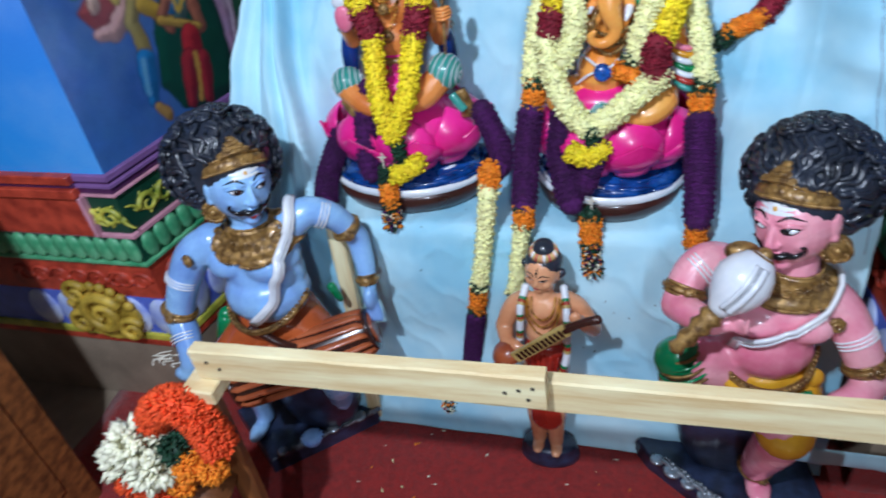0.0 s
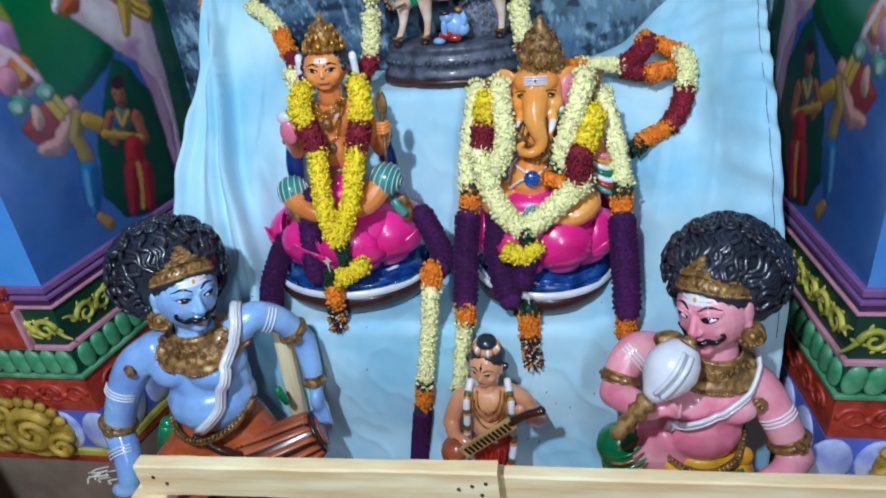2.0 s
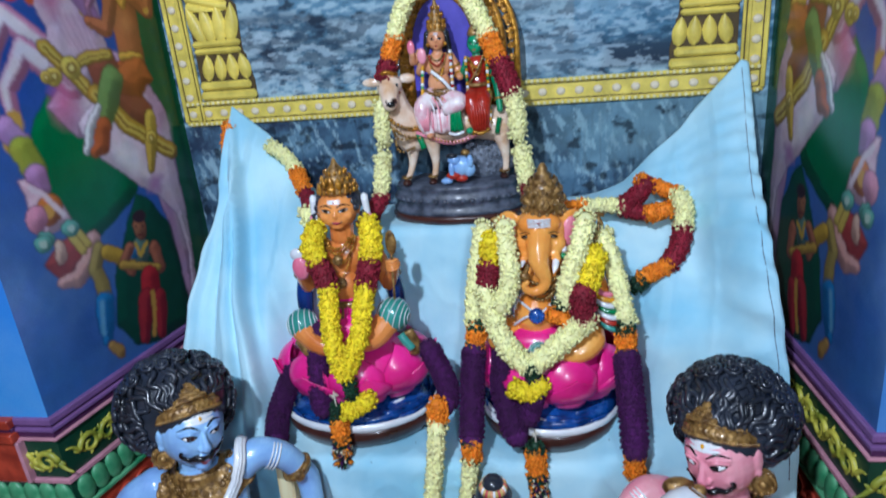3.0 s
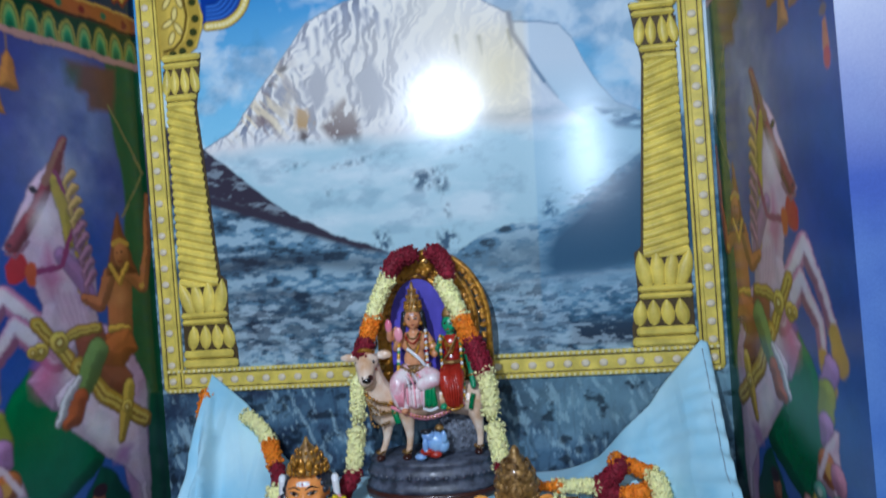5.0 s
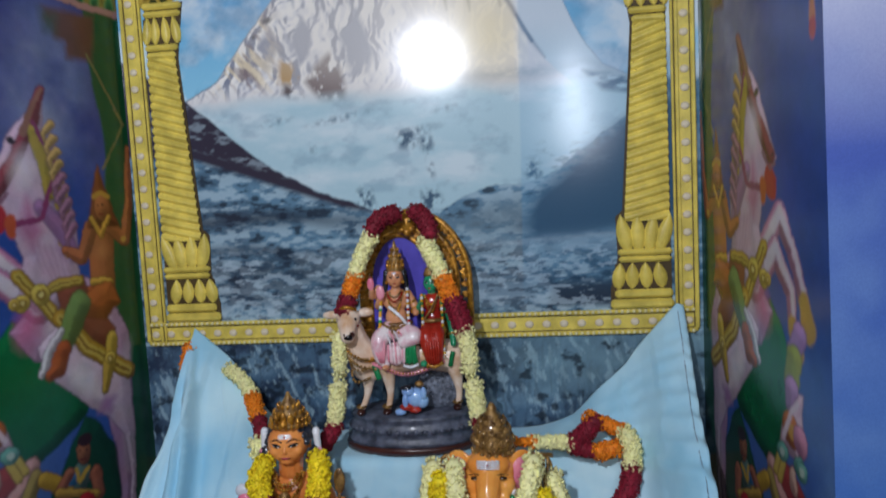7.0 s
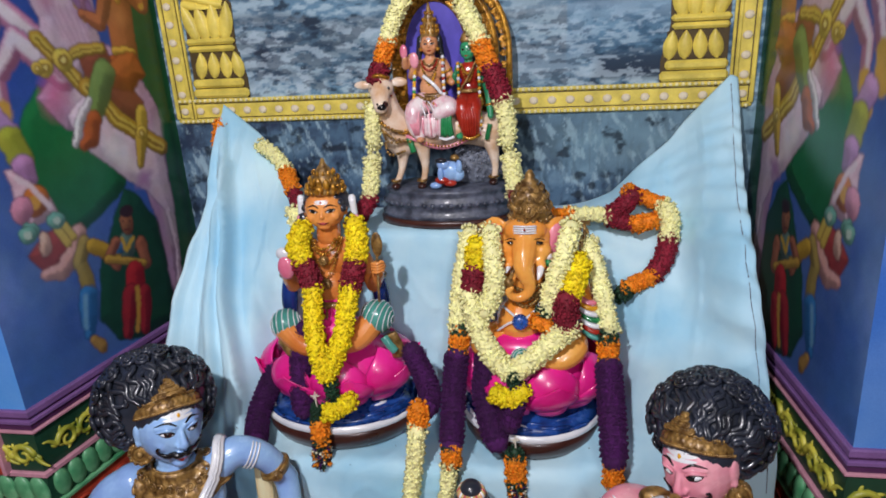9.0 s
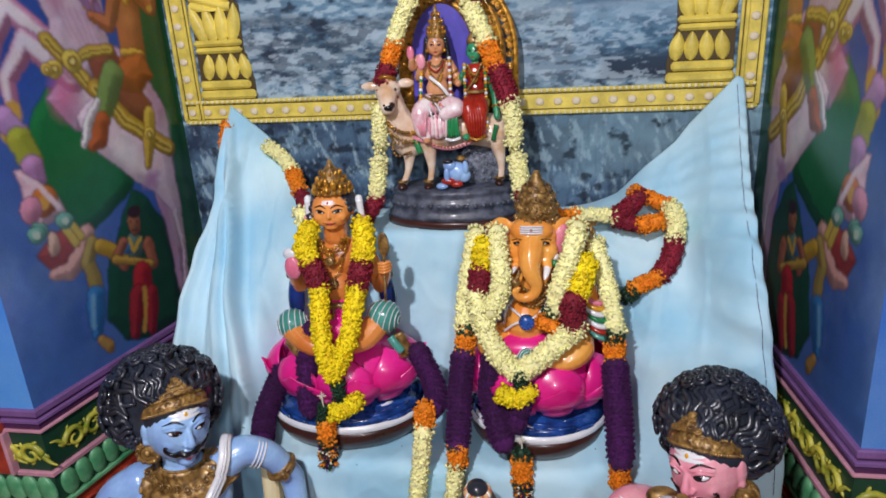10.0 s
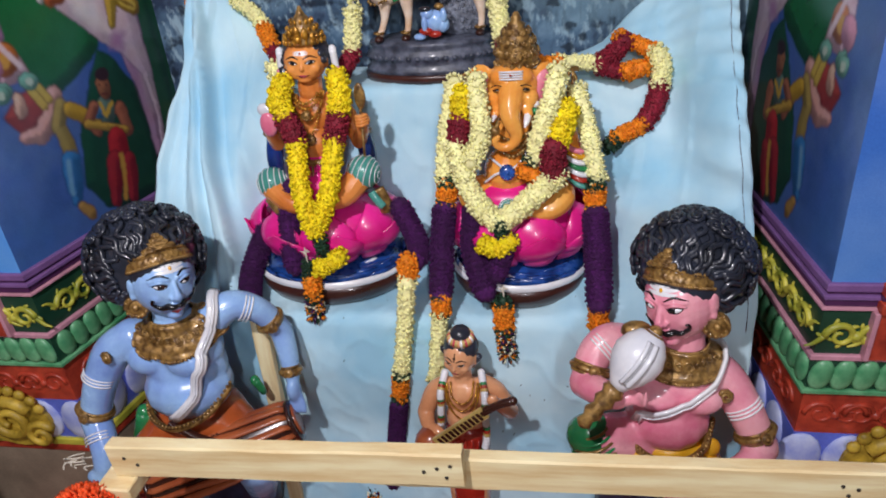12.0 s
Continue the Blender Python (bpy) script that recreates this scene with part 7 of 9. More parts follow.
    s.ball(g, (0.042, 0.034, 0.042), WO, m)
    side = ax.cross(Vector((0, -1, 0))).normalized()
    for t0, t1, w, mt in ((0.035, 0.205, 0.0165, YE),):
        vs = [g + ax * t + side * (w * q) + Vector((0, -0.030 - 0.008 * e, 0)) for t in (t0, t1) for q in (-1, 1) for e in (0, 1)]
        s.add(vs, [(0, 2, 6, 4), (1, 5, 7, 3), (0, 1, 3, 2), (4, 6, 7, 5), (0, 4, 5, 1), (2, 3, 7, 6)], mt, False)
    for q in range(11):
        p = g + ax * (0.052 + 0.0135 * q) + Vector((0, -0.039, 0))
        s.add([p + side * (0.0115 * a_) + ax * (0.0042 * b_) + Vector((0, -0.0022 * e_, 0)) for e_ in (0, 1) for a_, b_ in ((-1, -1), (1, -1), (1, 1), (-1, 1))], [(0, 1, 2, 3), (4, 7, 6, 5), (0, 4, 5, 1), (1, 5, 6, 2), (2, 6, 7, 3), (3, 7, 4, 0)], DD, False)
    s.limb([g + ax * 0.20 + Vector((0, -0.03, 0)), g + ax * 0.245 + Vector((0.006, -0.03, -0.004)), g + ax * 0.275 + Vector((0.016, -0.028, -0.012))], [0.012, 0.010, 0.012], DD)
    s.lathe([(0.086, 0.0), (0.090, 0.012), (0.086, 0.034), (0.076, 0.048), (0.080, 0.060), (0.072, 0.068)], (0.141, -0.790, 0.006), RO, 32, sy=0.62)
    return statue("lute_player_statue", s, mats, "small tan standing lute player statue in a red waistcloth")


lute_player()

# the two seated statues on lotus bases, and the bull group on the upper step
def lotus_base(s, cx, cy, rx, ry, MG, SE, WH, BR, PK, seed, px=0.19, py=0.135):
    """Pink lotus over a round sea-blue plinth with a white rim."""
    rng = random.Random(seed)
    ky = ry / rx
    s.lathe([(rx * 0.80, 0.770), (rx * 0.90, 0.776), (rx * 0.965, 0.800), (rx * 0.985, 0.838)], (cx, cy, 0), BR, 48, sy=ky)
    s.lathe([(rx * 0.985, 0.836), (rx * 1.005, 0.842), (rx * 1.0, 0.852), (rx * 0.965, 0.856)], (cx, cy, 0), WH, 48, sy=ky, caps=False)
    s.lathe([(rx * 0.97, 0.853), (rx * 0.75, 0.866), (rx * 0.4, 0.878)], (cx, cy, 0), SE, 48, sy=ky)
    for q in range(46):
        a, r = rng.random() * 6.28, rx * (0.62 + 0.33 * rng.random())
        pts = [(cx + (r + 0.006 * math.sin(5 * t)) * math.cos(a + t), cy + ky * (r + 0.006 * math.sin(5 * t)) * math.sin(a + t), 0.885 - 0.030 * r / rx + 0.003 * math.sin(9 * t)) for t in (0, 0.1, 0.2, 0.3, 0.4)]
        s.tube(pts, [0.002, 0.005, 0.006, 0.005, 0.002], WH if q % 9 == 0 else SE, 6)
    body = (px * 0.95, py * 0.97, 0.100)
    mid = Vector((cx, cy, 0.962))
    s.ball(mid, body, MG, None, 30, 16)
    # upward petals with pointed, turned-out tips; small heart-shaped ones hang over the sea
    for n, e0, e1, wd, off, open_, mt in ((8, -40, 52, 25, 0.10, 0.34, MG), (8, -52, 20, 25, 0.07, 0.38, MG), (9, -22, -66, 17, 0.14, 0.44, PK)):
        turn = 0.25 + 0.5 * (e1 == 18) + 0.2 * rng.random()
        for i in range(n):
            az = 360 * (i + turn) / n
            vs, fs, R, C_ = [], [], 13, 11
            for side_ in (0, 1):
                for r_ in range(R):
                    t = r_ / (R - 1)
                    w = wd * (1 - (2 * t - 0.75) ** 2 * (0.30 if t < 0.375 else 0.64)) * (1 - max(0, t - 0.8) * 3.6) + 0.2
                    for c_ in range(C_):
                        u = 2 * c_ / (C_ - 1) - 1
                        a, e = radians(az + u * w), radians(e0 + (e1 - e0) * t)
                        k = 1.0 + off + open_ * t ** 2.4 + 0.15 * (1 - u * u) * math.sin(math.pi * min(1, t + 0.1)) - 0.03 * side_ - 0.05 * u * u * (1 - t) + 0.006 * math.sin(u * 15) * t
                        vs.append(mid + Vector((body[0] * k * math.cos(a) * math.cos(e), body[1] * k * math.sin(a) * math.cos(e), body[2] * (1 + off * 0.6 + 0.12 * t * (e1 > e0)) * math.sin(e))))
                b = side_ * R * C_
                fs += [(b + r_ * C_ + c_, b + r_ * C_ + c_ + 1, b + (r_ + 1) * C_ + c_ + 1, b + (r_ + 1) * C_ + c_) for r_ in range(R - 1) for c_ in range(C_ - 1)]
            o = R * C_
            edge = [r_ * C_ for r_ in range(R)] + [(R - 1) * C_ + c_ for c_ in range(1, C_)] + [r_ * C_ + C_ - 1 for r_ in range(R - 2, -1, -1)]
            fs += [(p_, q_, q_ + o, p_ + o) for p_, q_ in zip(edge[:-1], edge[1:])]
            s.add(vs, fs, mt)


def ribbed_ball(s, c, r, mats2, m, n=9):
    """A knee wrapped in striped cloth: thin white lines swirling over fine folds."""
    vs, fs, na, nb = [], [], 40, 22
    for j in range(nb + 1):
        b = math.pi * j / nb
        for i in range(na):
            a = 2 * math.pi * i / na
            k = r * (1 + 0.022 * math.sin(n * 1.6 * b + 1.5 * math.sin(a)))
            vs.append(Vector(c) + m @ Vector((k * math.sin(b) * math.cos(a), k * math.sin(b) * math.sin(a), k * math.cos(b))))
    s.add(vs, [(j * na + i, j * na + (i + 1) % na, (j + 1) * na + (i + 1) % na, (j + 1) * na + i) for j in range(nb) for i in range(na)], mats2[0])
    for q in range(n):
        b0 = math.pi * (q + 0.7) / (n + 0.4)
        pts = []
        for i in range(37):
            a = 2 * math.pi * i / 36
            b = b0 + 0.13 * math.sin(a + q * 0.5)
            pts.append(Vector(c) + m @ Vector((math.sin(b) * math.cos(a), math.sin(b) * math.sin(a), math.cos(b))) * (r * 1.012))
        s.tube(pts, r * 0.030, mats2[1], 5)


def seated_statue():
    mats = [E[k] for k in ("tan", "hair", "bright", "white", "black", "lips", "magenta", "sea", "brown", "teal", "pink", "navy", "copper", "red", "gold", "rosepink")]
    TA, HA, GO, WH, BK, LI, MG, SE, BR, TE, PI, NA, AM, RE, AG, PK = range(16)
    s, k = Shape(), Shape()
    hd = Head((-0.270, -0.464, 1.432), (0.0555, 0.050, 0.0530), 6, 2, 0, True)
    hd.skin(k, s, AM, 0.0024, [(-0.270, -0.452, 1.385), (-0.272, -0.455, 1.350)])
    k.limb([(-0.270, -0.452, 1.375), (-0.272, -0.455, 1.345)], [0.022, 0.028])
    k.ball((-0.276, -0.458, 1.285), (0.068, 0.042, 0.058)), k.ball((-0.275, -0.470, 1.205), (0.054, 0.046, 0.058))
    k.limb([(-0.335, -0.450, 1.318), (-0.372, -0.450, 1.265), (-0.392, -0.460, 1.205)], [0.027, 0.026, 0.022]), k.limb([(-0.392, -0.460, 1.205), (-0.388, -0.495, 1.24), (-0.380, -0.515, 1.265)], [0.021, 0.018, 0.014])
    k.limb([(-0.215, -0.450, 1.322), (-0.178, -0.450, 1.268), (-0.155, -0.462, 1.208)], [0.027, 0.026, 0.022]), k.limb([(-0.155, -0.462, 1.208), (-0.132, -0.500, 1.25), (-0.121, -0.520, 1.285)], [0.021, 0.018, 0.015])
    k.limb([(-0.145, -0.545, 1.135), (-0.185, -0.575, 1.095), (-0.250, -0.585, 1.075)], [0.038, 0.032, 0.022]), k.limb([(-0.390, -0.545, 1.105), (-0.340, -0.575, 1.075), (-0.285, -0.58, 1.065)], [0.036, 0.028, 0.022])
    s.join(fuse(k, 0.0034, 3), AM)
    hd.face(s, AM, WH, BK, LI, moustache=False, open_=0.95)
    hd.ash(s, WH, RE, 31, 24, 7)
    s.ball(hd.c + Vector((0, 0.018, 0.014)), (0.066, 0.044, 0.054), HA), s.ball((-0.338, -0.454, 1.385), (0.021, 0.018, 0.034), HA), s.ball((-0.202, -0.454, 1.388), (0.020, 0.018, 0.032), HA)
    # tall crown
    s.lathe([(0.050, 1.475), (0.053, 1.480), (0.047, 1.487), (0.049, 1.492), (0.038, 1.506), (0.039, 1.510), (0.027, 1.523), (0.028, 1.527), (0.015, 1.540), (0.009, 1.549), (0.003, 1.564)], (-0.267, -0.455, 0.0), AG, 26)
    for row, (rr, zz, n) in enumerate(((0.053, 1.481, 22), (0.049, 1.493, 20), (0.039, 1.511, 16), (0.028, 1.528, 12))):
        for q in range(n):
            a = 2 * math.pi * (q + 0.5 * (row % 2)) / n
            s.ball((-0.267 + rr * math.cos(a), -0.455 + rr * math.sin(a), zz), (0.0042, 0.0042, 0.0075), GO, None, 7, 5)
    for q in range(5):
        a = (q - 2) * 0.42
        s.ball((-0.267 + 0.050 * math.sin(a), -0.456 - 0.050 * math.cos(a), 1.495 + 0.012 * math.cos(2 * a)), (0.010, 0.006, 0.017 - 0.003 * abs(q - 2)), GO, Euler((0, 0, a)).to_matrix(), 9, 6)
    rosette(s, (-0.267, -0.508, 1.491), (0, -1, 0.3), 0.013, GO)
    for q in range(9):
        a = math.pi * (q + 0.5) / 9
        s.ball((-0.270 - 0.053 * math.cos(a), -0.475, 1.426 + 0.046 * math.sin(a)), (0.011, 0.012, 0.011), HA, None, 8, 6)
    for sx in (-0.052, 0.054):
        s.limb([(-0.270 + sx * 1.15, -0.46, 1.40), (-0.270 + sx * 1.15, -0.462, 1.37)], [0.008, 0.007], GO)
        s.limb([(-0.270 + sx * 1.35, -0.452, 1.455), (-0.270 + sx * 1.42, -0.452, 1.405)], [0.010, 0.009], WH), s.ball((-0.270 + sx * 1.42, -0.455, 1.400), 0.013, PI)
    # necklaces
    for w, dz, r in ((0.030, -0.016, 0.0050), (0.038, -0.030, 0.0046), (0.046, -0.062, 0.0036), (0.040, -0.100, 0.0036)):
        beadline(s, [(-0.274 - w, -0.478, 1.352), (-0.274 - w * 0.75, -0.502, 1.345 + dz * 0.5), (-0.274, -0.512, 1.345 + dz), (-0.274 + w * 0.75, -0.502, 1.345 + dz * 0.5), (-0.274 + w, -0.478, 1.352)], r, GO, 1.6)
    rosette(s, (-0.274, -0.514, 1.298), (0, -1, 0.2), 0.014, AG), rosette(s, (-0.273, -0.517, 1.232), (0, -1, 0.2), 0.016, AG)
    s.ring((-0.275, -0.472, 1.168), 0.058, 0.010, AG, None, 26, 7, 1.0, 0.85)
    # raised palm, spear hand, shawl ends, armlets
    s.ball((-0.379, -0.522, 1.280), (0.024, 0.012, 0.034), PI), s.ball((-0.384, -0.515, 1.318), (0.022, 0.012, 0.018), WH)
    s.ball((-0.119, -0.525, 1.288), (0.019, 0.016, 0.017), AM)
    for q in range(4):
        s.limb([(-0.132, -0.540, 1.276 + 0.008 * q), (-0.118, -0.545, 1.278 + 0.008 * q), (-0.106, -0.535, 1.280 + 0.008 * q)], [0.005, 0.005, 0.004], AM, 6)
    s.tube([(-0.128, -0.535, 1.10), (-0.119, -0.535, 1.32)], 0.0035, AG, 8)
    s.ball((-0.117, -0.535, 1.352), (0.015, 0.006, 0.034), AG, None, 12, 10)
    for sx, xx in ((-1, -0.398), (1, -0.150)):
        s.limb([(xx, -0.452, 1.24), (xx + sx * 0.012, -0.455, 1.16), (xx + sx * 0.006, -0.475, 1.09)], [0.020, 0.024, 0.016], NA)
        s.ring((xx + sx * 0.002, -0.455, 1.235), 0.024, 0.006, AG)
    ribbed_ball(s, (-0.396, -0.535, 1.118), 0.043, (TE, WH), Euler((0.25, 1.35, 0.5)).to_matrix()), ribbed_ball(s, (-0.133, -0.535, 1.146), 0.046, (TE, WH), Euler((0.25, -1.35, -0.5)).to_matrix())
    strip(s, [(-0.400, -0.560, 1.085), (-0.375, -0.575, 1.06), (-0.35, -0.58, 1.04)], 0.020, 0.014, AG), strip(s, [(-0.10, -0.545, 1.10), (-0.085, -0.545, 1.065), (-0.08, -0.54, 1.03)], 0.020, 0.010, AG)
    strip(s, [(-0.115, -0.555, 1.095), (-0.10, -0.56, 1.075), (-0.085, -0.56, 1.055)], 0.012, 0.010, TE)
    s.ball((-0.270, -0.520, 1.10), (0.10, 0.055, 0.045), MG), s.ball((-0.273, -0.478, 1.150), (0.062, 0.048, 0.042), MG)
    for q in range(9):
        s.tube(smooth_line([(-0.325 + 0.0125 * q, -0.512 - 0.014 * math.sin(math.pi * q / 8), 1.168), (-0.32 + 0.0118 * q, -0.545, 1.135), (-0.31 + 0.010 * q, -0.572, 1.105)], 4), 0.0035, AG if q % 3 == 1 else MG, 5)
    lotus_base(s, -0.281, -0.462, 0.234, 0.182, MG, SE, WH, BR, PK, 3)
    return statue("seated_spear_statue", s, mats, "painted seated statue with gold crown on a pink lotus base")


def elephant_statue():
    mats = [E[k] for k in ("amber", "bright", "white", "black", "magenta", "sea", "brown", "teal", "red", "gold", "pink", "green", "yellow", "silver", "rosepink")]
    AM, GO, WH, BK, MG, SE, BR, TE, RE, AG, PI, GR, YE, SI, PK = range(15)
    s, k = Shape(), Shape()
    k.ball((0.265, -0.470, 1.352), (0.068, 0.052, 0.060)), k.ball((0.243, -0.496, 1.378), (0.033, 0.030, 0.028)), k.ball((0.286, -0.496, 1.378), (0.033, 0.030, 0.028)), k.ball((0.228, -0.492, 1.322), (0.030, 0.030, 0.030)), k.ball((0.302, -0.492, 1.322), (0.030, 0.030, 0.030))
    k.limb([(0.264, -0.498, 1.350), (0.262, -0.528, 1.321), (0.261, -0.545, 1.295), (0.268, -0.552, 1.273), (0.276, -0.552, 1.251), (0.272, -0.555, 1.229), (0.252, -0.558, 1.217), (0.232, -0.562, 1.222), (0.224, -0.566, 1.237), (0.232, -0.570, 1.248)], [0.037, 0.031, 0.026, 0.0215, 0.0175, 0.014, 0.0125, 0.011, 0.0095, 0.007])
    k.limb([(0.228, -0.510, 1.300), (0.222, -0.525, 1.292)], [0.016, 0.012]), k.limb([(0.300, -0.510, 1.300), (0.306, -0.525, 1.290)], [0.016, 0.012])
    k.ball((0.262, -0.465, 1.235), (0.080, 0.055, 0.065)), k.ball((0.248, -0.495, 1.130), (0.062, 0.062, 0.066))
    k.limb([(0.185, -0.455, 1.275), (0.140, -0.460, 1.225), (0.130, -0.500, 1.180)], [0.032, 0.028, 0.022]), k.limb([(0.340, -0.455, 1.272), (0.398, -0.462, 1.225), (0.415, -0.500, 1.185)], [0.032, 0.028, 0.022])
    k.limb([(0.33, -0.50, 1.08), (0.39, -0.535, 1.075), (0.36, -0.57, 1.05), (0.29, -0.575, 1.045)], [0.04, 0.038, 0.03, 0.02]), k.limb([(0.19, -0.50, 1.08), (0.15, -0.535, 1.075), (0.20, -0.57, 1.05)], [0.04, 0.036, 0.026])
    for sg, cx in ((-1, 0.198), (1, 0.336)):
        k.ball((cx + sg * 0.010, -0.462, 1.346), (0.048, 0.010, 0.058), 0, Euler((0, 0, sg * 0.45)).to_matrix())
    s.join(fuse(k, 0.0034, 3), AM)
    for sg, cx in ((-1, 0.196), (1, 0.338)):
        s.ball((cx + sg * 0.012, -0.470, 1.344), (0.034, 0.007, 0.044), PI, Euler((0, 0, sg * 0.45)).to_matrix())
    for cx in (0.230, 0.299):
        s.ball((cx, -0.517, 1.350), (0.0115, 0.0065, 0.0048), BK), s.ball((cx, -0.5205, 1.3488), (0.0060, 0.0050, 0.0022), AG), s.tube(smooth_line([(cx - 0.015, -0.520, 1.359), (cx, -0.530, 1.366), (cx + 0.015, -0.520, 1.359)], 4), 0.0012, BK, 5)
    for q in range(4):
        s.tube(smooth_line([(0.236, -0.5225, 1.378 + 0.006 * q), (0.250, -0.5275, 1.379 + 0.006 * q), (0.264, -0.5290, 1.379 + 0.006 * q), (0.279, -0.5275, 1.379 + 0.006 * q), (0.293, -0.5225, 1.378 + 0.006 * q)], 3), 0.0024, WH, 6)
    s.ball((0.264, -0.5345, 1.390), 0.003, RE)
    s.limb([(0.224, -0.525, 1.292), (0.218, -0.548, 1.282)], [0.008, 0.003], WH), s.limb([(0.305, -0.525, 1.290), (0.302, -0.545, 1.278), (0.298, -0.556, 1.268)], [0.010, 0.008, 0.003], WH)
    for cx in (0.212, 0.322):
        s.ball((cx, -0.500, 1.290), 0.010, GR), s.ball((cx + 0.002, -0.500, 1.308), 0.010, WH), s.ball((cx, -0.502, 1.274), 0.007, RE)
    # domed crown
    s.lathe([(0.048, 1.392), (0.054, 1.398), (0.050, 1.408), (0.054, 1.414), (0.046, 1.434), (0.048, 1.440), (0.040, 1.460), (0.033, 1.476), (0.022, 1.490), (0.024, 1.495), (0.012, 1.504), (0.014, 1.509), (0.005, 1.524)], (0.276, -0.455, 0), AG, 28)
    for q in range(18):
        a = 2 * math.pi * q / 18
        for rr, zz, r in ((0.054, 1.403, (0.006, 0.006, 0.006)), (0.048, 1.427, (0.007, 0.007, 0.013)), (0.042, 1.452, (0.005, 0.005, 0.010))):
            s.ball((0.276 + rr * math.cos(a), -0.455 + rr * math.sin(a), zz), r, AG, None, 7, 5)
    rosette(s, (0.275, -0.505, 1.428), (0, -1, 0.35), 0.018, AG)
    for q in range(12):
        a = 2 * math.pi * q / 12
        for rr, zz, r in ((0.053, 1.420, 0.011), (0.045, 1.447, 0.010), (0.034, 1.471, 0.008)):
            d_ = Vector((math.cos(a), math.sin(a), 0.25))
            curl(s, Vector((0.276, -0.455, zz)) + d_ * rr, d_, r, AG, 1 if q % 2 else -1, 0.0030)
    # goad and noose held up behind the shoulders
    for cx in (0.142, 0.408):
        sg = -1 if cx < 0.27 else 1
        s.tube(smooth_line([(cx - sg * 0.05, -0.435, 1.365), (cx - sg * 0.01, -0.430, 1.375), (cx + sg * 0.015, -0.432, 1.35), (cx + sg * 0.012, -0.445, 1.29)], 6), 0.005, AG, 7)
        for o in (0.0, 0.010, 0.020):
            s.tube(smooth_line([(cx + sg * (o - 0.012), -0.436, 1.372), (cx + sg * (o - 0.014), -0.452, 1.33), (cx + sg * (o - 0.010), -0.462, 1.285)], 5), 0.004, AG, 6)
        s.ball((cx, -0.47, 1.27), 0.018, AM)
    s.tube([(0.345, -0.430, 1.378), (0.43, -0.430, 1.374)], 0.007, AG, 8)
    # belly ornaments, sash, bracelets, striped cloths
    rosette(s, (0.252, -0.562, 1.150), (0.1, -1, 0.3), 0.021, SE)
    for pts in ([(0.190, -0.535, 1.110), (0.225, -0.558, 1.145), (0.252, -0.562, 1.150)], [(0.252, -0.562, 1.150), (0.285, -0.555, 1.175), (0.320, -0.520, 1.215)], [(0.205, -0.53, 1.18), (0.252, -0.562, 1.155), (0.300, -0.54, 1.12)]):
        s.tube(smooth_line(pts, 6), 0.0035, WH, 6)
    for dz, w in ((0.0, 0.060), (-0.022, 0.052), (-0.044, 0.044)):
        beadline(s, [(0.264 - w, -0.505, 1.262 + dz), (0.264 - w * 0.6, -0.530, 1.240 + dz), (0.264, -0.540, 1.228 + dz), (0.264 + w * 0.6, -0.530, 1.240 + dz), (0.264 + w, -0.505, 1.262 + dz)], 0.0055, AG, 1.4)
    beadline(s, [(0.212, -0.50, 1.235), (0.235, -0.535, 1.215), (0.264, -0.545, 1.205), (0.30, -0.53, 1.22), (0.32, -0.50, 1.24)], 0.006, AG, 1.5)
    s.ball((0.225, -0.565, 1.262), 0.013, AG), s.limb([(0.235, -0.56, 1.29), (0.225, -0.565, 1.262)], [0.005, 0.006], AG)
    ribbed_ball(s, (0.255, -0.575, 1.052), 0.030, (TE, WH), Euler((1.2, 0.2, 0)).to_matrix(), 8)
    for q in range(7):
        s.ring((0.425 + 0.003 * q, -0.500 - 0.004 * q, 1.195 - 0.014 * q), 0.024 + 0.001 * q, 0.0075, (PI, YE, WH, GR, WH, RE, TE)[q], Euler((0.2, 0.3, 0)).to_matrix(), 18, 6)
    s.ball((0.430, -0.512, 1.14), (0.026, 0.022, 0.05), WH)
    s.ball((0.262, -0.52, 1.06), (0.13, 0.06, 0.045), MG)
    lotus_base(s, 0.276, -0.462, 0.197, 0.182, MG, SE, WH, BR, PK, 7, 0.178, 0.140)
    return statue("elephant_headed_statue", s, mats, "amber elephant-headed seated statue on a pink lotus base")


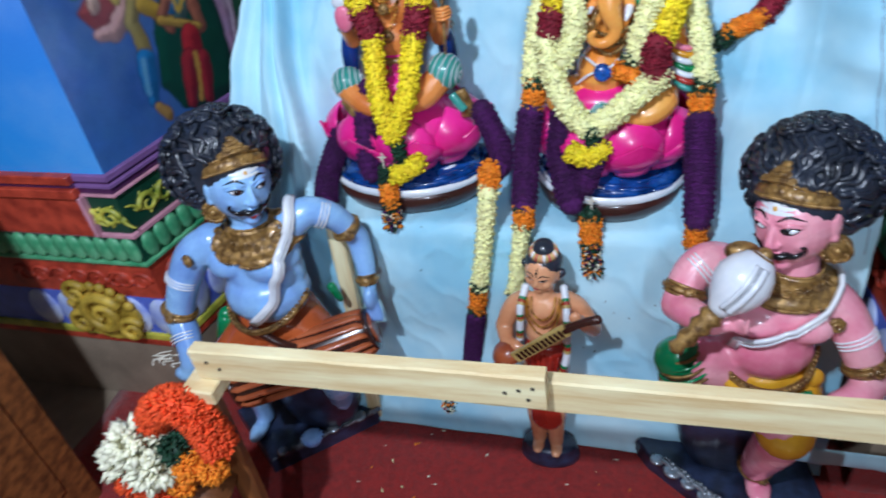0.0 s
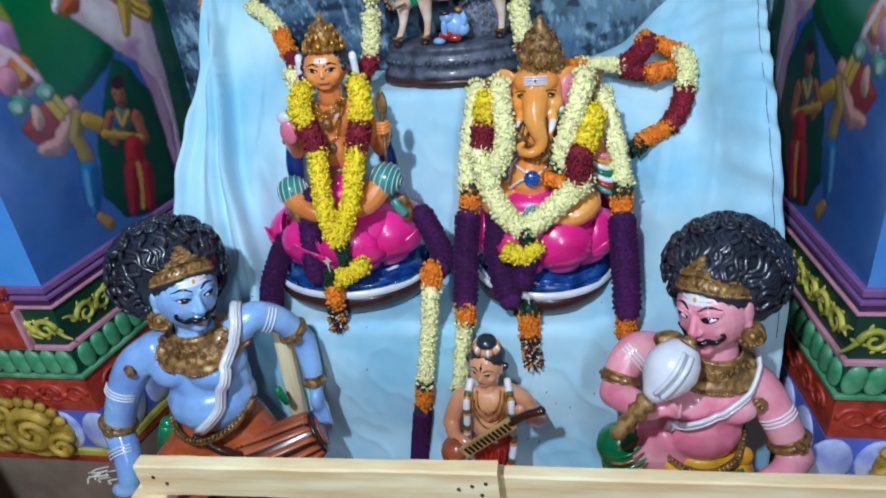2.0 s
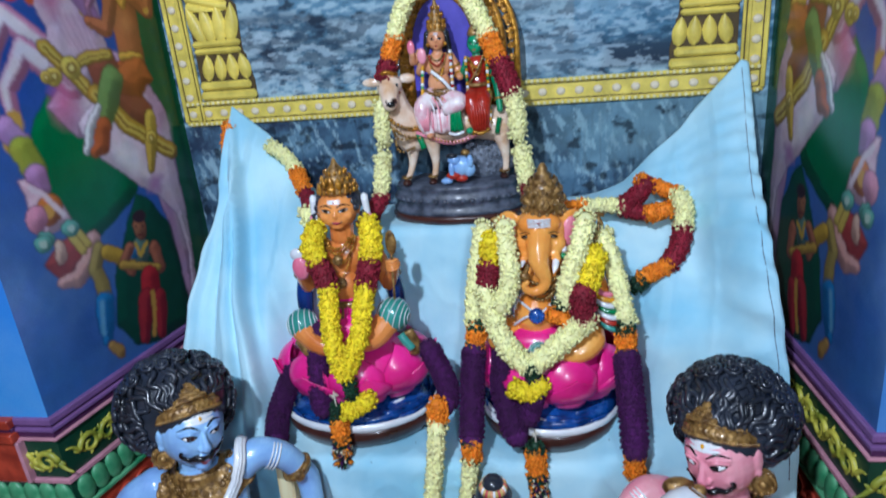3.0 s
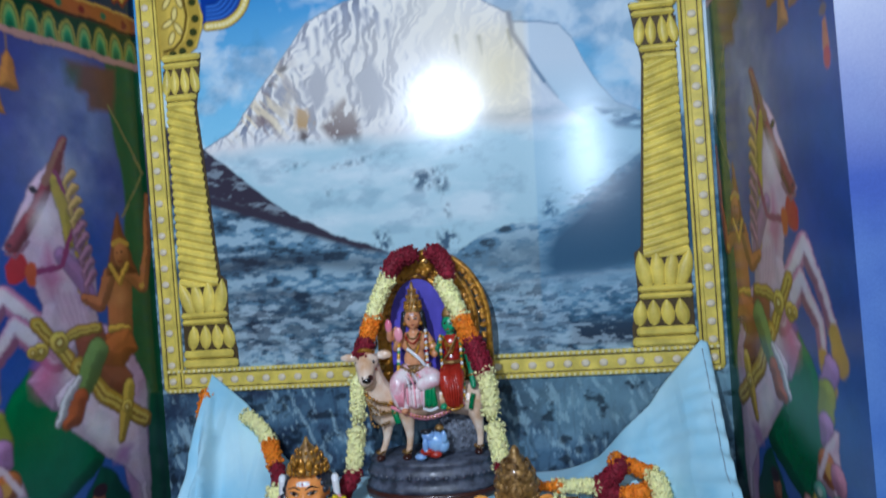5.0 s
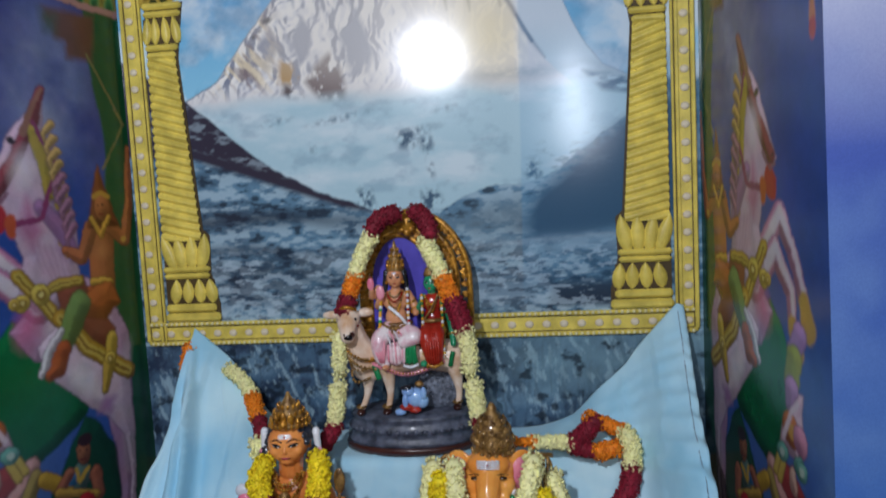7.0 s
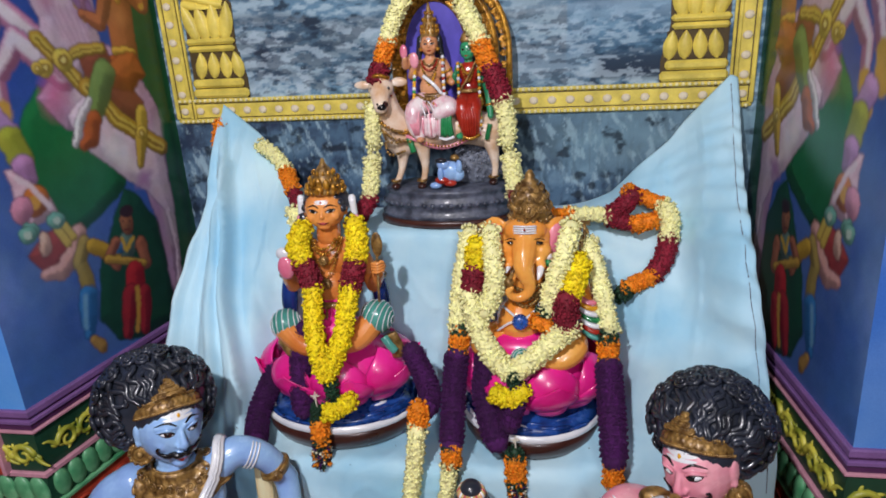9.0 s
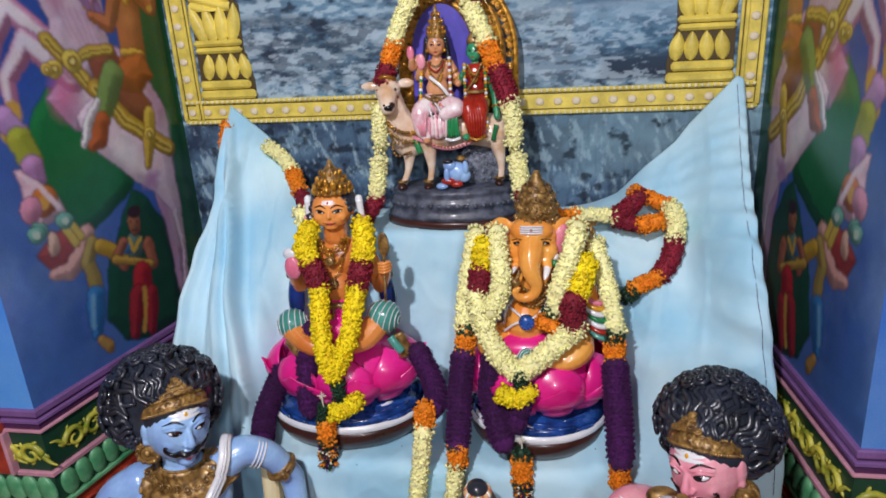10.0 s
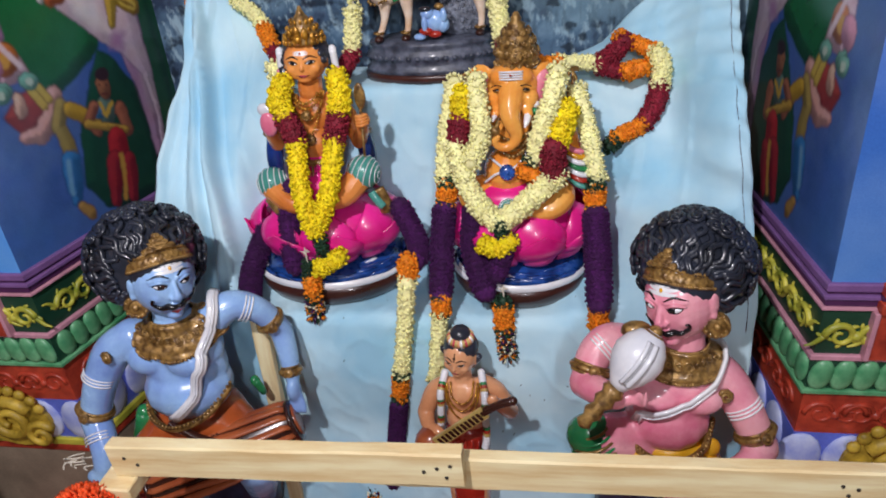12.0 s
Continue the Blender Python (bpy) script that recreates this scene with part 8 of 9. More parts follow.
def bull_group():
    mats = [E[k] for k in ("cowskin", "slate", "brown", "tan", "white", "black", "bright", "red", "fgreen", "green", "violet", "gold", "pink", "hair", "navy", "silver", "yellow", "blue", "dhoti", "stonegrey")]
    CO, SL, BR, TA, WH, BK, GO, RE, FG, GR, VI, AG, PI, HA, NA, SI, YE, BL, DH, SG = range(20)
    s = Shape()
    cx, cy = 0.013, -0.150
    s.lathe([(0.206, 1.304), (0.208, 1.322), (0.200, 1.326)], (cx, cy, 0), BR, 44, sy=0.56)
    s.lathe([(0.200, 1.324), (0.203, 1.338), (0.190, 1.345), (0.186, 1.360), (0.195, 1.366), (0.196, 1.380), (0.184, 1.386), (0.180, 1.398), (0.188, 1.404), (0.185, 1.412), (0.16, 1.418)], (cx, cy, 0), SL, 44, sy=0.55)
    for q in range(44):
        a = 2 * math.pi * q / 44
        s.ball((cx + 0.190 * math.cos(a), cy + 0.190 * 0.55 * math.sin(a), 1.372), (0.010, 0.010, 0.008), SL, None, 7, 5)
    s.ball((0.105, -0.135, 1.465), (0.080, 0.035, 0.066), SG, None, 20, 14)
    rng = random.Random(2)
    for q in range(240):
        a, b = math.pi * rng.random(), radians(rng.uniform(-30, 78))
        s.ball((0.105 + 0.080 * math.cos(a) * math.cos(b), -0.135 - 0.035 * math.sin(a) * math.cos(b), 1.465 + 0.066 * math.sin(b)), 0.0028 + 0.0030 * rng.random(), SG, None, 6, 4)
    k = Shape()
    k.limb([(-0.110, -0.165, 1.560), (-0.02, -0.160, 1.578), (0.08, -0.150, 1.582), (0.150, -0.140, 1.572)], [0.056, 0.050, 0.050, 0.054])
    k.limb([(-0.112, -0.180, 1.575), (-0.140, -0.200, 1.640), (-0.150, -0.215, 1.700)], [0.052, 0.042, 0.034])
    k.ball((-0.150, -0.225, 1.712), (0.037, 0.034, 0.037)), k.limb([(-0.149, -0.240, 1.702), (-0.143, -0.270, 1.668)], [0.031, 0.021])
    for top, bot in (((-0.105, -0.195, 1.54), (-0.130, -0.205, 1.425)), ((-0.045, -0.200, 1.55), (-0.050, -0.205, 1.418)), ((0.155, -0.165, 1.545), (0.160, -0.170, 1.418)), ((0.135, -0.115, 1.545), (0.13, -0.115, 1.418))):
        mid = Vector(top).lerp(Vector(bot), 0.55) + Vector((0.008, 0.004, 0))
        k.limb([top, mid, bot], [0.025, 0.0115, 0.0095])
    k.ball((-0.205, -0.205, 1.722), (0.030, 0.010, 0.013)), k.ball((-0.100, -0.205, 1.728), (0.026, 0.010, 0.014))
    s.join(fuse(k, 0.0034, 3), CO)
    for sx in (-1, 1):
        s.tube(smooth_line([(-0.150 + sx * 0.018, -0.215, 1.742), (-0.150 + sx * 0.032, -0.215, 1.762), (-0.150 + sx * 0.024, -0.212, 1.785)], 5), [0.006, 0.0055, 0.005, 0.0045, 0.004, 0.004, 0.0035, 0.003, 0.002, 0.002, 0.0015], BK, 6)
        s.ball((-0.148 + sx * 0.024, -0.246, 1.715), 0.0055, BK), s.ball((-0.139 + sx * 0.009, -0.286, 1.676), 0.004, BK)
    s.ball((-0.139, -0.282, 1.668), (0.015, 0.010, 0.010), BK)
    for x, y in ((-0.130, -0.208), (-0.050, -0.208), (0.160, -0.173)):
        s.ball((x, y - 0.006, 1.424), (0.014, 0.018, 0.010), BR), s.ring((x, y, 1.440), 0.0125, 0.004, AG)
    beadline(s, [(-0.185, -0.185, 1.655), (-0.160, -0.240, 1.625), (-0.120, -0.250, 1.600), (-0.085, -0.225, 1.585), (-0.070, -0.19, 1.62)], 0.0050, GO, 1.4), beadline(s, [(-0.165, -0.215, 1.60), (-0.120, -0.248, 1.575), (-0.075, -0.230, 1.56)], 0.0048, AG, 1.4)
    s.tube(smooth_line([(-0.178, -0.236, 1.74), (-0.15, -0.252, 1.752), (-0.122, -0.236, 1.742)], 5), 0.006, GO, 6)
    strip(s, [(-0.085, -0.225, 1.575), (0.02, -0.225, 1.540), (0.13, -0.205, 1.575)], 0.006, 0.004, PI), strip(s, [(-0.080, -0.222, 1.570), (-0.072, -0.226, 1.548), (-0.066, -0.226, 1.528)], 0.009, 0.006, GR), strip(s, [(0.156, -0.196, 1.60), (0.150, -0.198, 1.575), (0.146, -0.198, 1.555)], 0.007, 0.005, GR)
        # the two riders
    k = Shape()
    h1 = Head((-0.012, -0.172, 1.826), (0.0250, 0.0240, 0.0295), 4, 2, 0, True)
    h1.skin(k, s, TA, 0.0016)
    k.ball((-0.014, -0.165, 1.755), (0.042, 0.026, 0.036)), k.ball((-0.014, -0.170, 1.705), (0.034, 0.028, 0.034)), k.limb([(-0.012, -0.165, 1.81), (-0.013, -0.165, 1.785)], [0.012, 0.015])
    k.limb([(-0.048, -0.165, 1.775), (-0.068, -0.165, 1.740), (-0.062, -0.185, 1.752), (-0.052, -0.200, 1.772)], [0.014, 0.013, 0.011, 0.009]), k.limb([(0.022, -0.165, 1.775), (0.044, -0.17, 1.735), (0.05, -0.195, 1.72)], [0.014, 0.013, 0.010])
    k.limb([(-0.070, -0.150, 1.79), (-0.088, -0.155, 1.765), (-0.085, -0.175, 1.79)], [0.012, 0.011, 0.009])
    s.join(fuse(k, 0.0022, 2), TA)
    h1.face(s, TA, WH, BK, RE, moustache=False)
    h1.ash(s, WH, RE, 32, 20, 6)
    s.lathe([(0.023, 1.842), (0.027, 1.848), (0.023, 1.858), (0.024, 1.868), (0.017, 1.886), (0.018, 1.890), (0.010, 1.908), (0.006, 1.920), (0.002, 1.938)], (-0.011, -0.163, 0), AG, 20)
    for rr, zz, m_ in ((0.024, 1.873, 13), (0.018, 1.891, 10), (0.011, 1.909, 7)):
        for q in range(m_):
            s.ball((-0.011 + rr * math.cos(6.2832 * q / m_), -0.163 + rr * math.sin(6.2832 * q / m_), zz), (0.0036, 0.0036, 0.0062), GO, None, 6, 5)
    for q in range(12):
        s.ball((-0.011 + 0.025 * math.cos(q * 0.524), -0.163 + 0.025 * math.sin(q * 0.524), 1.860), (0.004, 0.004, 0.008), GO, None, 6, 5)
    for sx in (-1, 1):
        s.limb([(-0.012 + sx * 0.026, -0.165, 1.840), (-0.012 + sx * 0.032, -0.166, 1.800), (-0.012 + sx * 0.036, -0.172, 1.765)], [0.010, 0.009, 0.006], HA), s.ball((-0.012 + sx * 0.025, -0.180, 1.812), 0.0055, GO)
    s.ball((-0.012, -0.150, 1.828), (0.036, 0.018, 0.040), HA)
    s.ball((-0.052, -0.206, 1.785), (0.013, 0.006, 0.022), PI), s.ball((-0.086, -0.180, 1.808), (0.011, 0.006, 0.020), PI)
    for w, dz in ((0.018, -0.010), (0.024, -0.025), (0.026, -0.045), (0.024, -0.065)):
        beadline(s, [(-0.013 - w, -0.180, 1.785), (-0.013 - w * 0.7, -0.192, 1.780 + dz * 0.5), (-0.013, -0.198, 1.780 + dz), (-0.013 + w * 0.7, -0.192, 1.780 + dz * 0.5), (-0.013 + w, -0.180, 1.785)], 0.0034, (AG, RE, AG, YE)[int(-dz * 60) % 4], 1.5)
    for x in (-0.052, 0.026):
        for i, p in enumerate(smooth_line([(x, -0.186, 1.790), (x * 1.06, -0.200, 1.740), (x * 1.12, -0.208, 1.690), (x * 1.15, -0.215, 1.640)], 6)):
            s.ball(p, 0.0058, (YE, YE, WH, GR)[i % 4] if x < 0 else (WH, YE, WH, RE)[i % 4], None, 7, 5)
    s.ring((-0.014, -0.170, 1.685), 0.036, 0.008, AG, None, 22, 6, 1, 0.85), s.ball((-0.014, -0.175, 1.672), (0.055, 0.040, 0.020), AG)
    w = Shape()
    w.limb([(-0.035, -0.185, 1.665), (-0.060, -0.220, 1.645), (-0.058, -0.225, 1.600), (-0.045, -0.228, 1.575)], [0.030, 0.026, 0.022, 0.015]), w.limb([(0.0, -0.185, 1.662), (0.045, -0.222, 1.655), (0.015, -0.232, 1.640)], [0.030, 0.027, 0.020])
    s.join(fuse(w, 0.0028, 2), DH)
    for q in range(7):
        s.tube([(-0.078 + 0.006 * q, -0.238 - 0.004 * math.sin(q), 1.645), (-0.066 + 0.004 * q, -0.246, 1.61), (-0.056 + 0.002 * q, -0.243, 1.58)], 0.0022, PI, 5)
    s.ball((-0.012, -0.218, 1.602), (0.034, 0.014, 0.036), DH)
    for q in range(5):
        s.tube(smooth_line([(-0.034 + 0.011 * q, -0.226, 1.632), (-0.032 + 0.011 * q, -0.234, 1.604), (-0.034 + 0.012 * q, -0.228, 1.574)], 4), 0.0026, DH if q % 2 else PI, 5)
    s.ball((-0.042, -0.232, 1.566), (0.012, 0.022, 0.010), TA)
    # pleats of the loincloth, sash ends, belt of beads, gilt chest piece and shaded brow of the bull
    for q in range(6):
        s.tube(smooth_line([(-0.045 + 0.014 * q, -0.212 - 0.006 * math.sin(q), 1.672), (-0.030 + 0.014 * q, -0.236, 1.655), (-0.022 + 0.013 * q, -0.244, 1.634)], 4), 0.0024, PI if q % 2 else WH, 5)
    strip(s, [(0.020, -0.205, 1.668), (0.018, -0.240, 1.630), (0.014, -0.236, 1.575)], 0.0035, 0.004, DH), strip(s, [(-0.030, -0.205, 1.742), (0.004, -0.214, 1.715), (0.022, -0.208, 1.690)], 0.005, 0.004, WH)
    beadline(s, [(-0.060, -0.190, 1.690), (-0.036, -0.212, 1.682), (-0.012, -0.218, 1.678), (0.014, -0.212, 1.684), (0.036, -0.190, 1.692)], 0.0055, AG, 1.3), beadline(s, [(-0.056, -0.196, 1.676), (-0.012, -0.222, 1.664), (0.034, -0.196, 1.678)], 0.0045, GO, 1.4)
    for q in (0, 2, 4):
        beadline(s, [(-0.168 + 0.004 * q, -0.206 - 0.004 * q, 1.640 - 0.018 * q), (-0.135, -0.256 + 0.004 * q, 1.605 - 0.020 * q), (-0.088, -0.238 + 0.003 * q, 1.590 - 0.014 * q)], 0.0046, GO if q % 2 else AG, 1.5)
    s.ball((-0.152, -0.224, 1.741), (0.031, 0.026, 0.014), TA), s.ball((-0.139, -0.272, 1.674), (0.019, 0.014, 0.013), BR)
    s.tube([(-0.176, -0.232, 1.690), (-0.146, -0.276, 1.690), (-0.118, -0.236, 1.694)], 0.0035, RE, 6)
    for q in range(6):
        s.tube(smooth_line([(0.022 + 0.005 * q, -0.226, 1.655), (0.020 + 0.0055 * q, -0.236 - 0.003 * (q % 2), 1.615), (0.014 + 0.0075 * q, -0.232, 1.572 + 0.004 * (q % 2))], 4), 0.0046, GR, 6)
    strip(s, [(0.012, -0.236, 1.570), (0.034, -0.240, 1.566), (0.056, -0.234, 1.572)], 0.004, 0.003, WH)
    # armlets, bracelets and earrings of the two riders, gilt edging of the saddle cloth
    for c_, w_, r_ in (((-0.062, -0.165, 1.752), (-0.02, 0, -0.035), 0.0145), ((0.036, -0.168, 1.750), (0.022, 0, -0.04), 0.0145), ((0.048, -0.186, 1.725), (0.006, -0.025, -0.015), 0.012), ((0.140, -0.168, 1.718), (0.026, 0, -0.06), 0.0135), ((0.155, -0.182, 1.652), (0.008, -0.015, -0.055), 0.0115)):
        band(s, c_, w_, r_, 0.0032, GO)
    beadline(s, [(-0.095, -0.226, 1.598), (-0.03, -0.236, 1.556), (0.05, -0.236, 1.548), (0.135, -0.214, 1.590)], 0.0036, GO, 1.7)
    k = Shape()
    h2 = Head((0.096, -0.170, 1.806), (0.0220, 0.0215, 0.0265), -6, 2, 0, True)
    h2.skin(k, s, FG, 0.0016)
    k.limb([(0.096, -0.162, 1.79), (0.096, -0.162, 1.77)], [0.010, 0.013]), k.limb([(0.122, -0.165, 1.762), (0.148, -0.170, 1.70), (0.156, -0.185, 1.645), (0.158, -0.192, 1.622)], [0.012, 0.012, 0.010, 0.009]), k.limb([(0.070, -0.165, 1.762), (0.056, -0.175, 1.72), (0.06, -0.195, 1.74)], [0.011, 0.010, 0.008])
    s.join(fuse(k, 0.0022, 2), FG)
    h2.face(s, FG, WH, BK, RE, moustache=False)
    s.ball((0.096, -0.150, 1.812), (0.024, 0.016, 0.028), HA), s.lathe([(0.021, 1.826), (0.023, 1.832), (0.016, 1.848), (0.008, 1.858), (0.002, 1.870)], (0.096, -0.162, 0), AG, 18)
    w = Shape()
    w.ball((0.097, -0.165, 1.745), (0.033, 0.024, 0.030)), w.ball((0.097, -0.168, 1.700), (0.030, 0.026, 0.030)), w.limb([(0.085, -0.180, 1.665), (0.080, -0.215, 1.650), (0.090, -0.220, 1.600), (0.094, -0.222, 1.572)], [0.028, 0.024, 0.019, 0.015]), w.limb([(0.110, -0.180, 1.665), (0.112, -0.212, 1.645), (0.112, -0.216, 1.580)], [0.028, 0.023, 0.016])
    s.join(fuse(w, 0.0028, 2), RE)
    s.ring((0.097, -0.168, 1.695), 0.031, 0.006, AG, None, 20, 6), beadline(s, [(0.075, -0.180, 1.772), (0.086, -0.190, 1.752), (0.097, -0.194, 1.742), (0.108, -0.190, 1.752), (0.119, -0.180, 1.772)], 0.0035, YE, 1.4)
    for x in (0.068, 0.126):
        for i, p in enumerate(smooth_line([(x, -0.184, 1.770), (x * 1.02, -0.194, 1.72), (x * 1.03, -0.200, 1.66), (x * 1.04, -0.212, 1.60)], 6)):
            s.ball(p, 0.0054, (YE, WH, YE, GR)[i % 4], None, 7, 5)
    for q in range(6):
        s.tube(smooth_line([(0.078 + 0.007 * q, -0.226 - 0.004 * math.sin(q * 2), 1.664), (0.082 + 0.0075 * q, -0.244, 1.62), (0.086 + 0.006 * q, -0.240, 1.570)], 4), 0.0026, RE, 5)
    strip(s, [(0.120, -0.196, 1.775), (0.100, -0.200, 1.735), (0.076, -0.202, 1.700)], 0.003, 0.003, AG), strip(s, [(0.082, -0.240, 1.572), (0.105, -0.243, 1.566), (0.130, -0.232, 1.576)], 0.005, 0.004, GO)
    s.ball((0.072, -0.225, 1.572), (0.012, 0.018, 0.010), FG), s.ball((0.128, -0.190, 1.66), (0.012, 0.016, 0.020), GO)
    for w, dz in ((0.020, -0.030), (0.022, -0.050)):
        beadline(s, [(0.097 - w, -0.186, 1.768), (0.097, -0.200, 1.770 + dz), (0.097 + w, -0.186, 1.768)], 0.0030, GO, 1.4)
    # crouching dwarf under the bull
    for c, r, mt in (((0.040, -0.225, 1.470), (0.032, 0.022, 0.030), BL), ((0.020, -0.235, 1.492), (0.020, 0.016, 0.016), BL), ((0.060, -0.225, 1.460), (0.020, 0.018, 0.022), BL), ((0.066, -0.238, 1.486), (0.010, 0.009, 0.020), BL), ((0.012, -0.244, 1.466), (0.009, 0.008, 0.022), BL), ((0.016, -0.246, 1.506), (0.017, 0.010, 0.007), HA), ((0.015, -0.235, 1.445), (0.022, 0.015, 0.012), RE), ((0.038, -0.235, 1.436), (0.020, 0.012, 0.010), RE), ((0.05, -0.205, 1.505), (0.014, 0.012, 0.010), AG), ((-0.005, -0.235, 1.430), (0.018, 0.014, 0.010), BL)):
        s.ball(c, r, mt)
    # arched halo: violet field, gilded openwork rim, lion face at the top
    az = 1.790
    rim = lambda k, a: (-0.010 + 0.045 * k + (0.100 + 0.072 * k) * math.cos(a), az + (0.158 + 0.068 * k) * math.sin(a))
    pts = [rim(0, math.pi * i / 30) for i in range(31)]
    s.plate([(pts[0][0], 1.60)] + pts + [(pts[-1][0], 1.60)], -0.078, -0.066, VI)
    for k_, th in ((0.0, 0.009), (0.33, 0.011), (0.66, 0.012), (1.0, 0.010)):
        line = [(rim(k_, 0)[0], -0.080, 1.55)] + [(rim(k_, math.pi * i / 34)[0], -0.080, rim(k_, math.pi * i / 34)[1]) for i in range(35)] + [(rim(k_, math.pi)[0], -0.080, 1.55)]
        s.tube(line, th, GO, 7, True, 0.8, (0, -1, 0))
    for i in range(-6, 41):
        for k_, rr in ((0.22, 0.010), (0.55, 0.0115), (0.88, 0.010)):
            if 0 <= i <= 34:
                x, z = rim(k_, math.pi * i / 34)
            else:
                x, z = rim(k_, 0 if i < 0 else math.pi)[0], az - 0.036 * (-i if i < 0 else i - 34)
            p = Vector((x, -0.088, z))
            s.ball(p, rr * 0.8, GO, None, 8, 5)
            curl(s, p + Vector((0, -0.003, 0)), Vector((0, -1, 0)), rr, GO, 1 if i % 2 else -1, 0.0036)
    for dx, dz, r in ((0, 0, 0.030), (-0.026, 0.006, 0.018), (0.026, 0.006, 0.018), (0, 0.026, 0.020), (-0.016, -0.02, 0.014), (0.016, -0.02, 0.014), (0, -0.028, 0.016)):
        s.ball((0.020 + dx, -0.102, 1.985 + dz), (r, 0.016, r), GO, None, 10, 7)
    for dx in (-0.012, 0.012):
        s.ball((0.020 + dx, -0.120, 1.992), 0.006, AG)
    return statue("bull_riders_statue", s, mats, "painted pair seated on a standing bull before a gilded arch")


seated_statue(), elephant_statue(), bull_group()

# ---------------------------------------------------------------- flower garlands
F = dict(
    yellow=surface("yellow_petals", "f8d80e", 0.7, var=0.15, rand=0.14, bump=0, scale=60), orange=surface("orange_petals", "f58a12", 0.7, var=0.15, rand=0.16, bump=0, scale=60), maroon=surface("maroon_petals", "82122a", 0.75, var=0.2, rand=0.3, bump=0, scale=60),
    cream=surface("cream_buds", "f8f2b0", 0.6, var=0.08, rand=0.08, bump=0, scale=60), purple=surface("purple_wool", "45104f", 0.95, var=0.25, rand=0.3, bump=0, scale=60), leaf=surface("dark_green_leaves", "123a24", 0.6, var=0.3, rand=0.35, bump=0, scale=60),
    string=surface("cotton_string", "cfc8b8", 0.9), silk=surface("red_orange_petals", "f0521a", 0.65, var=0.2, rand=0.2, bump=0, scale=60), white=surface("ivory_petals", "f1ecd0", 0.55, var=0.1, rand=0.1, bump=0, scale=60),
)


def bud(s, p, d, ln, w, mat):
    """One petal or bud: a slim six-sided spindle from p along d."""
    d = d.normalized()
    a = d.cross(Vector((0.31, 0.87, 0.4))).normalized()
    b = d.cross(a)
    mid = p + d * (ln * 0.62)
    spin = 37.0 * (p.x + 2 * p.y + 3 * p.z) * 40
    a, b = (a * math.cos(spin) + b * math.sin(spin)) * 1.35, (b * math.cos(spin) - a * math.sin(spin)) * 0.38
    vs = [p] + [mid + a * (w * math.cos(t)) + b * (w * math.sin(t)) for t in (0, 1.57, 3.14, 4.71)] + [p + d * ln + b * w * 1.5]
    s.add(vs, [(0, 2, 1), (0, 3, 2), (0, 4, 3), (0, 1, 4), (1, 2, 5), (2, 3, 5), (3, 4, 5), (4, 1, 5)], mat)


LOOK = dict(yellow=(0.0130, 0.0055, 0.80, 0.0056), orange=(0.0130, 0.0050, 0.80, 0.0056), maroon=(0.0115, 0.0044, 0.84, 0.0052), cream=(0.0150, 0.0050, 0.82, 0.0052), purple=(0.0064, 0.0017, 0.90, 0.0030), leaf=(0.0130, 0.0048, 0.60, 0.0070), tassel=(0.0150, 0.0038, 0.45, 0.0060), mixed=(0.0130, 0.0048, 0.55, 0.0060))


def strand(kind, r, pts, rng):
    """One stretch of a garland: petals set thickly all round a cord."""
    s = Shape()
    if kind == "string":
        return s.tube(smooth_line(pts, 6), r, 0, 6), [F["string"]]
    ln, w, core, gap = LOOK[kind]
    line = smooth_line(pts, 10)
    mats = [F["purple"], F["orange"], F["leaf"], F["white"]] if kind in ("tassel", "mixed") else [F[kind]]
    s.tube(line, [r * core] * len(line), 0, 10)
    s.ball(line[0], r * core, 0, None, 10, 7), s.ball(line[-1], r * core, 0, None, 10, 7)
    acc, k = 0.0, 0
    ring = max(8, int(2 * math.pi * r * (0.8 if kind != "purple" else 1.0) / (w * 2.0)))
    for i in range(len(line) - 1):
        p, q = line[i], line[i + 1]
        t = (q - p).normalized()
        side = t.cross(Vector((0.2, 0.5, 0.84))).normalized()
        up = side.cross(t)
        n = max(1, int(round((q - p).length / gap)))
        for j in range(n):
            c = p.lerp(q, j / n)
            wave = 1 + 0.07 * math.sin(k * 1.3) + 0.05 * rng.random()
            for a in range(ring):
                ang = 2 * math.pi * (a + rng.random()) / ring
                o = side * math.cos(ang) + up * math.sin(ang)
                if o.y > 0.55:
                    continue
                lean = o + t * (rng.random() - 0.5) * 1.3 + side * (rng.random() - 0.5) * 0.7
                bud(s, c + o * (r * wave - ln * 0.9) + t * (rng.random() - 0.5) * gap, lean, ln * (0.8 + 0.4 * rng.random()), w * (0.8 + 0.4 * rng.random()), rng.randrange(len(mats)))
            k += 1
    for end, way in ((line[0], line[0] - line[1]), (line[-1], line[-1] - line[-2])):
        way = way.normalized()
        for a in range(ring * 2):
            d = Vector((rng.gauss(0, 1), rng.gauss(0, 1), rng.gauss(0, 1))).normalized()
            if d.dot(way) < 0:
                d = -d
            bud(s, end + d * (r * core * 0.9), d, ln * (1.0 if kind != "tassel" else 1.6), w, rng.randrange(len(mats)))
    return s, mats


NAMES = dict(yellow="yellow_strand", orange="orange_tuft", maroon="maroon_strand", cream="cream_strand", purple="purple_strand", leaf="leaf_tuft", tassel="tassel", mixed="flower_tuft", string="cord")


def garland(label, rows, seed):
    rng = random.Random(seed)
    top = thing("garland", label, "garland")
    for kind, r, pts in rows:
        s, mats = strand(kind, r, pts, rng)
        part(NAMES[kind], s, mats, top)


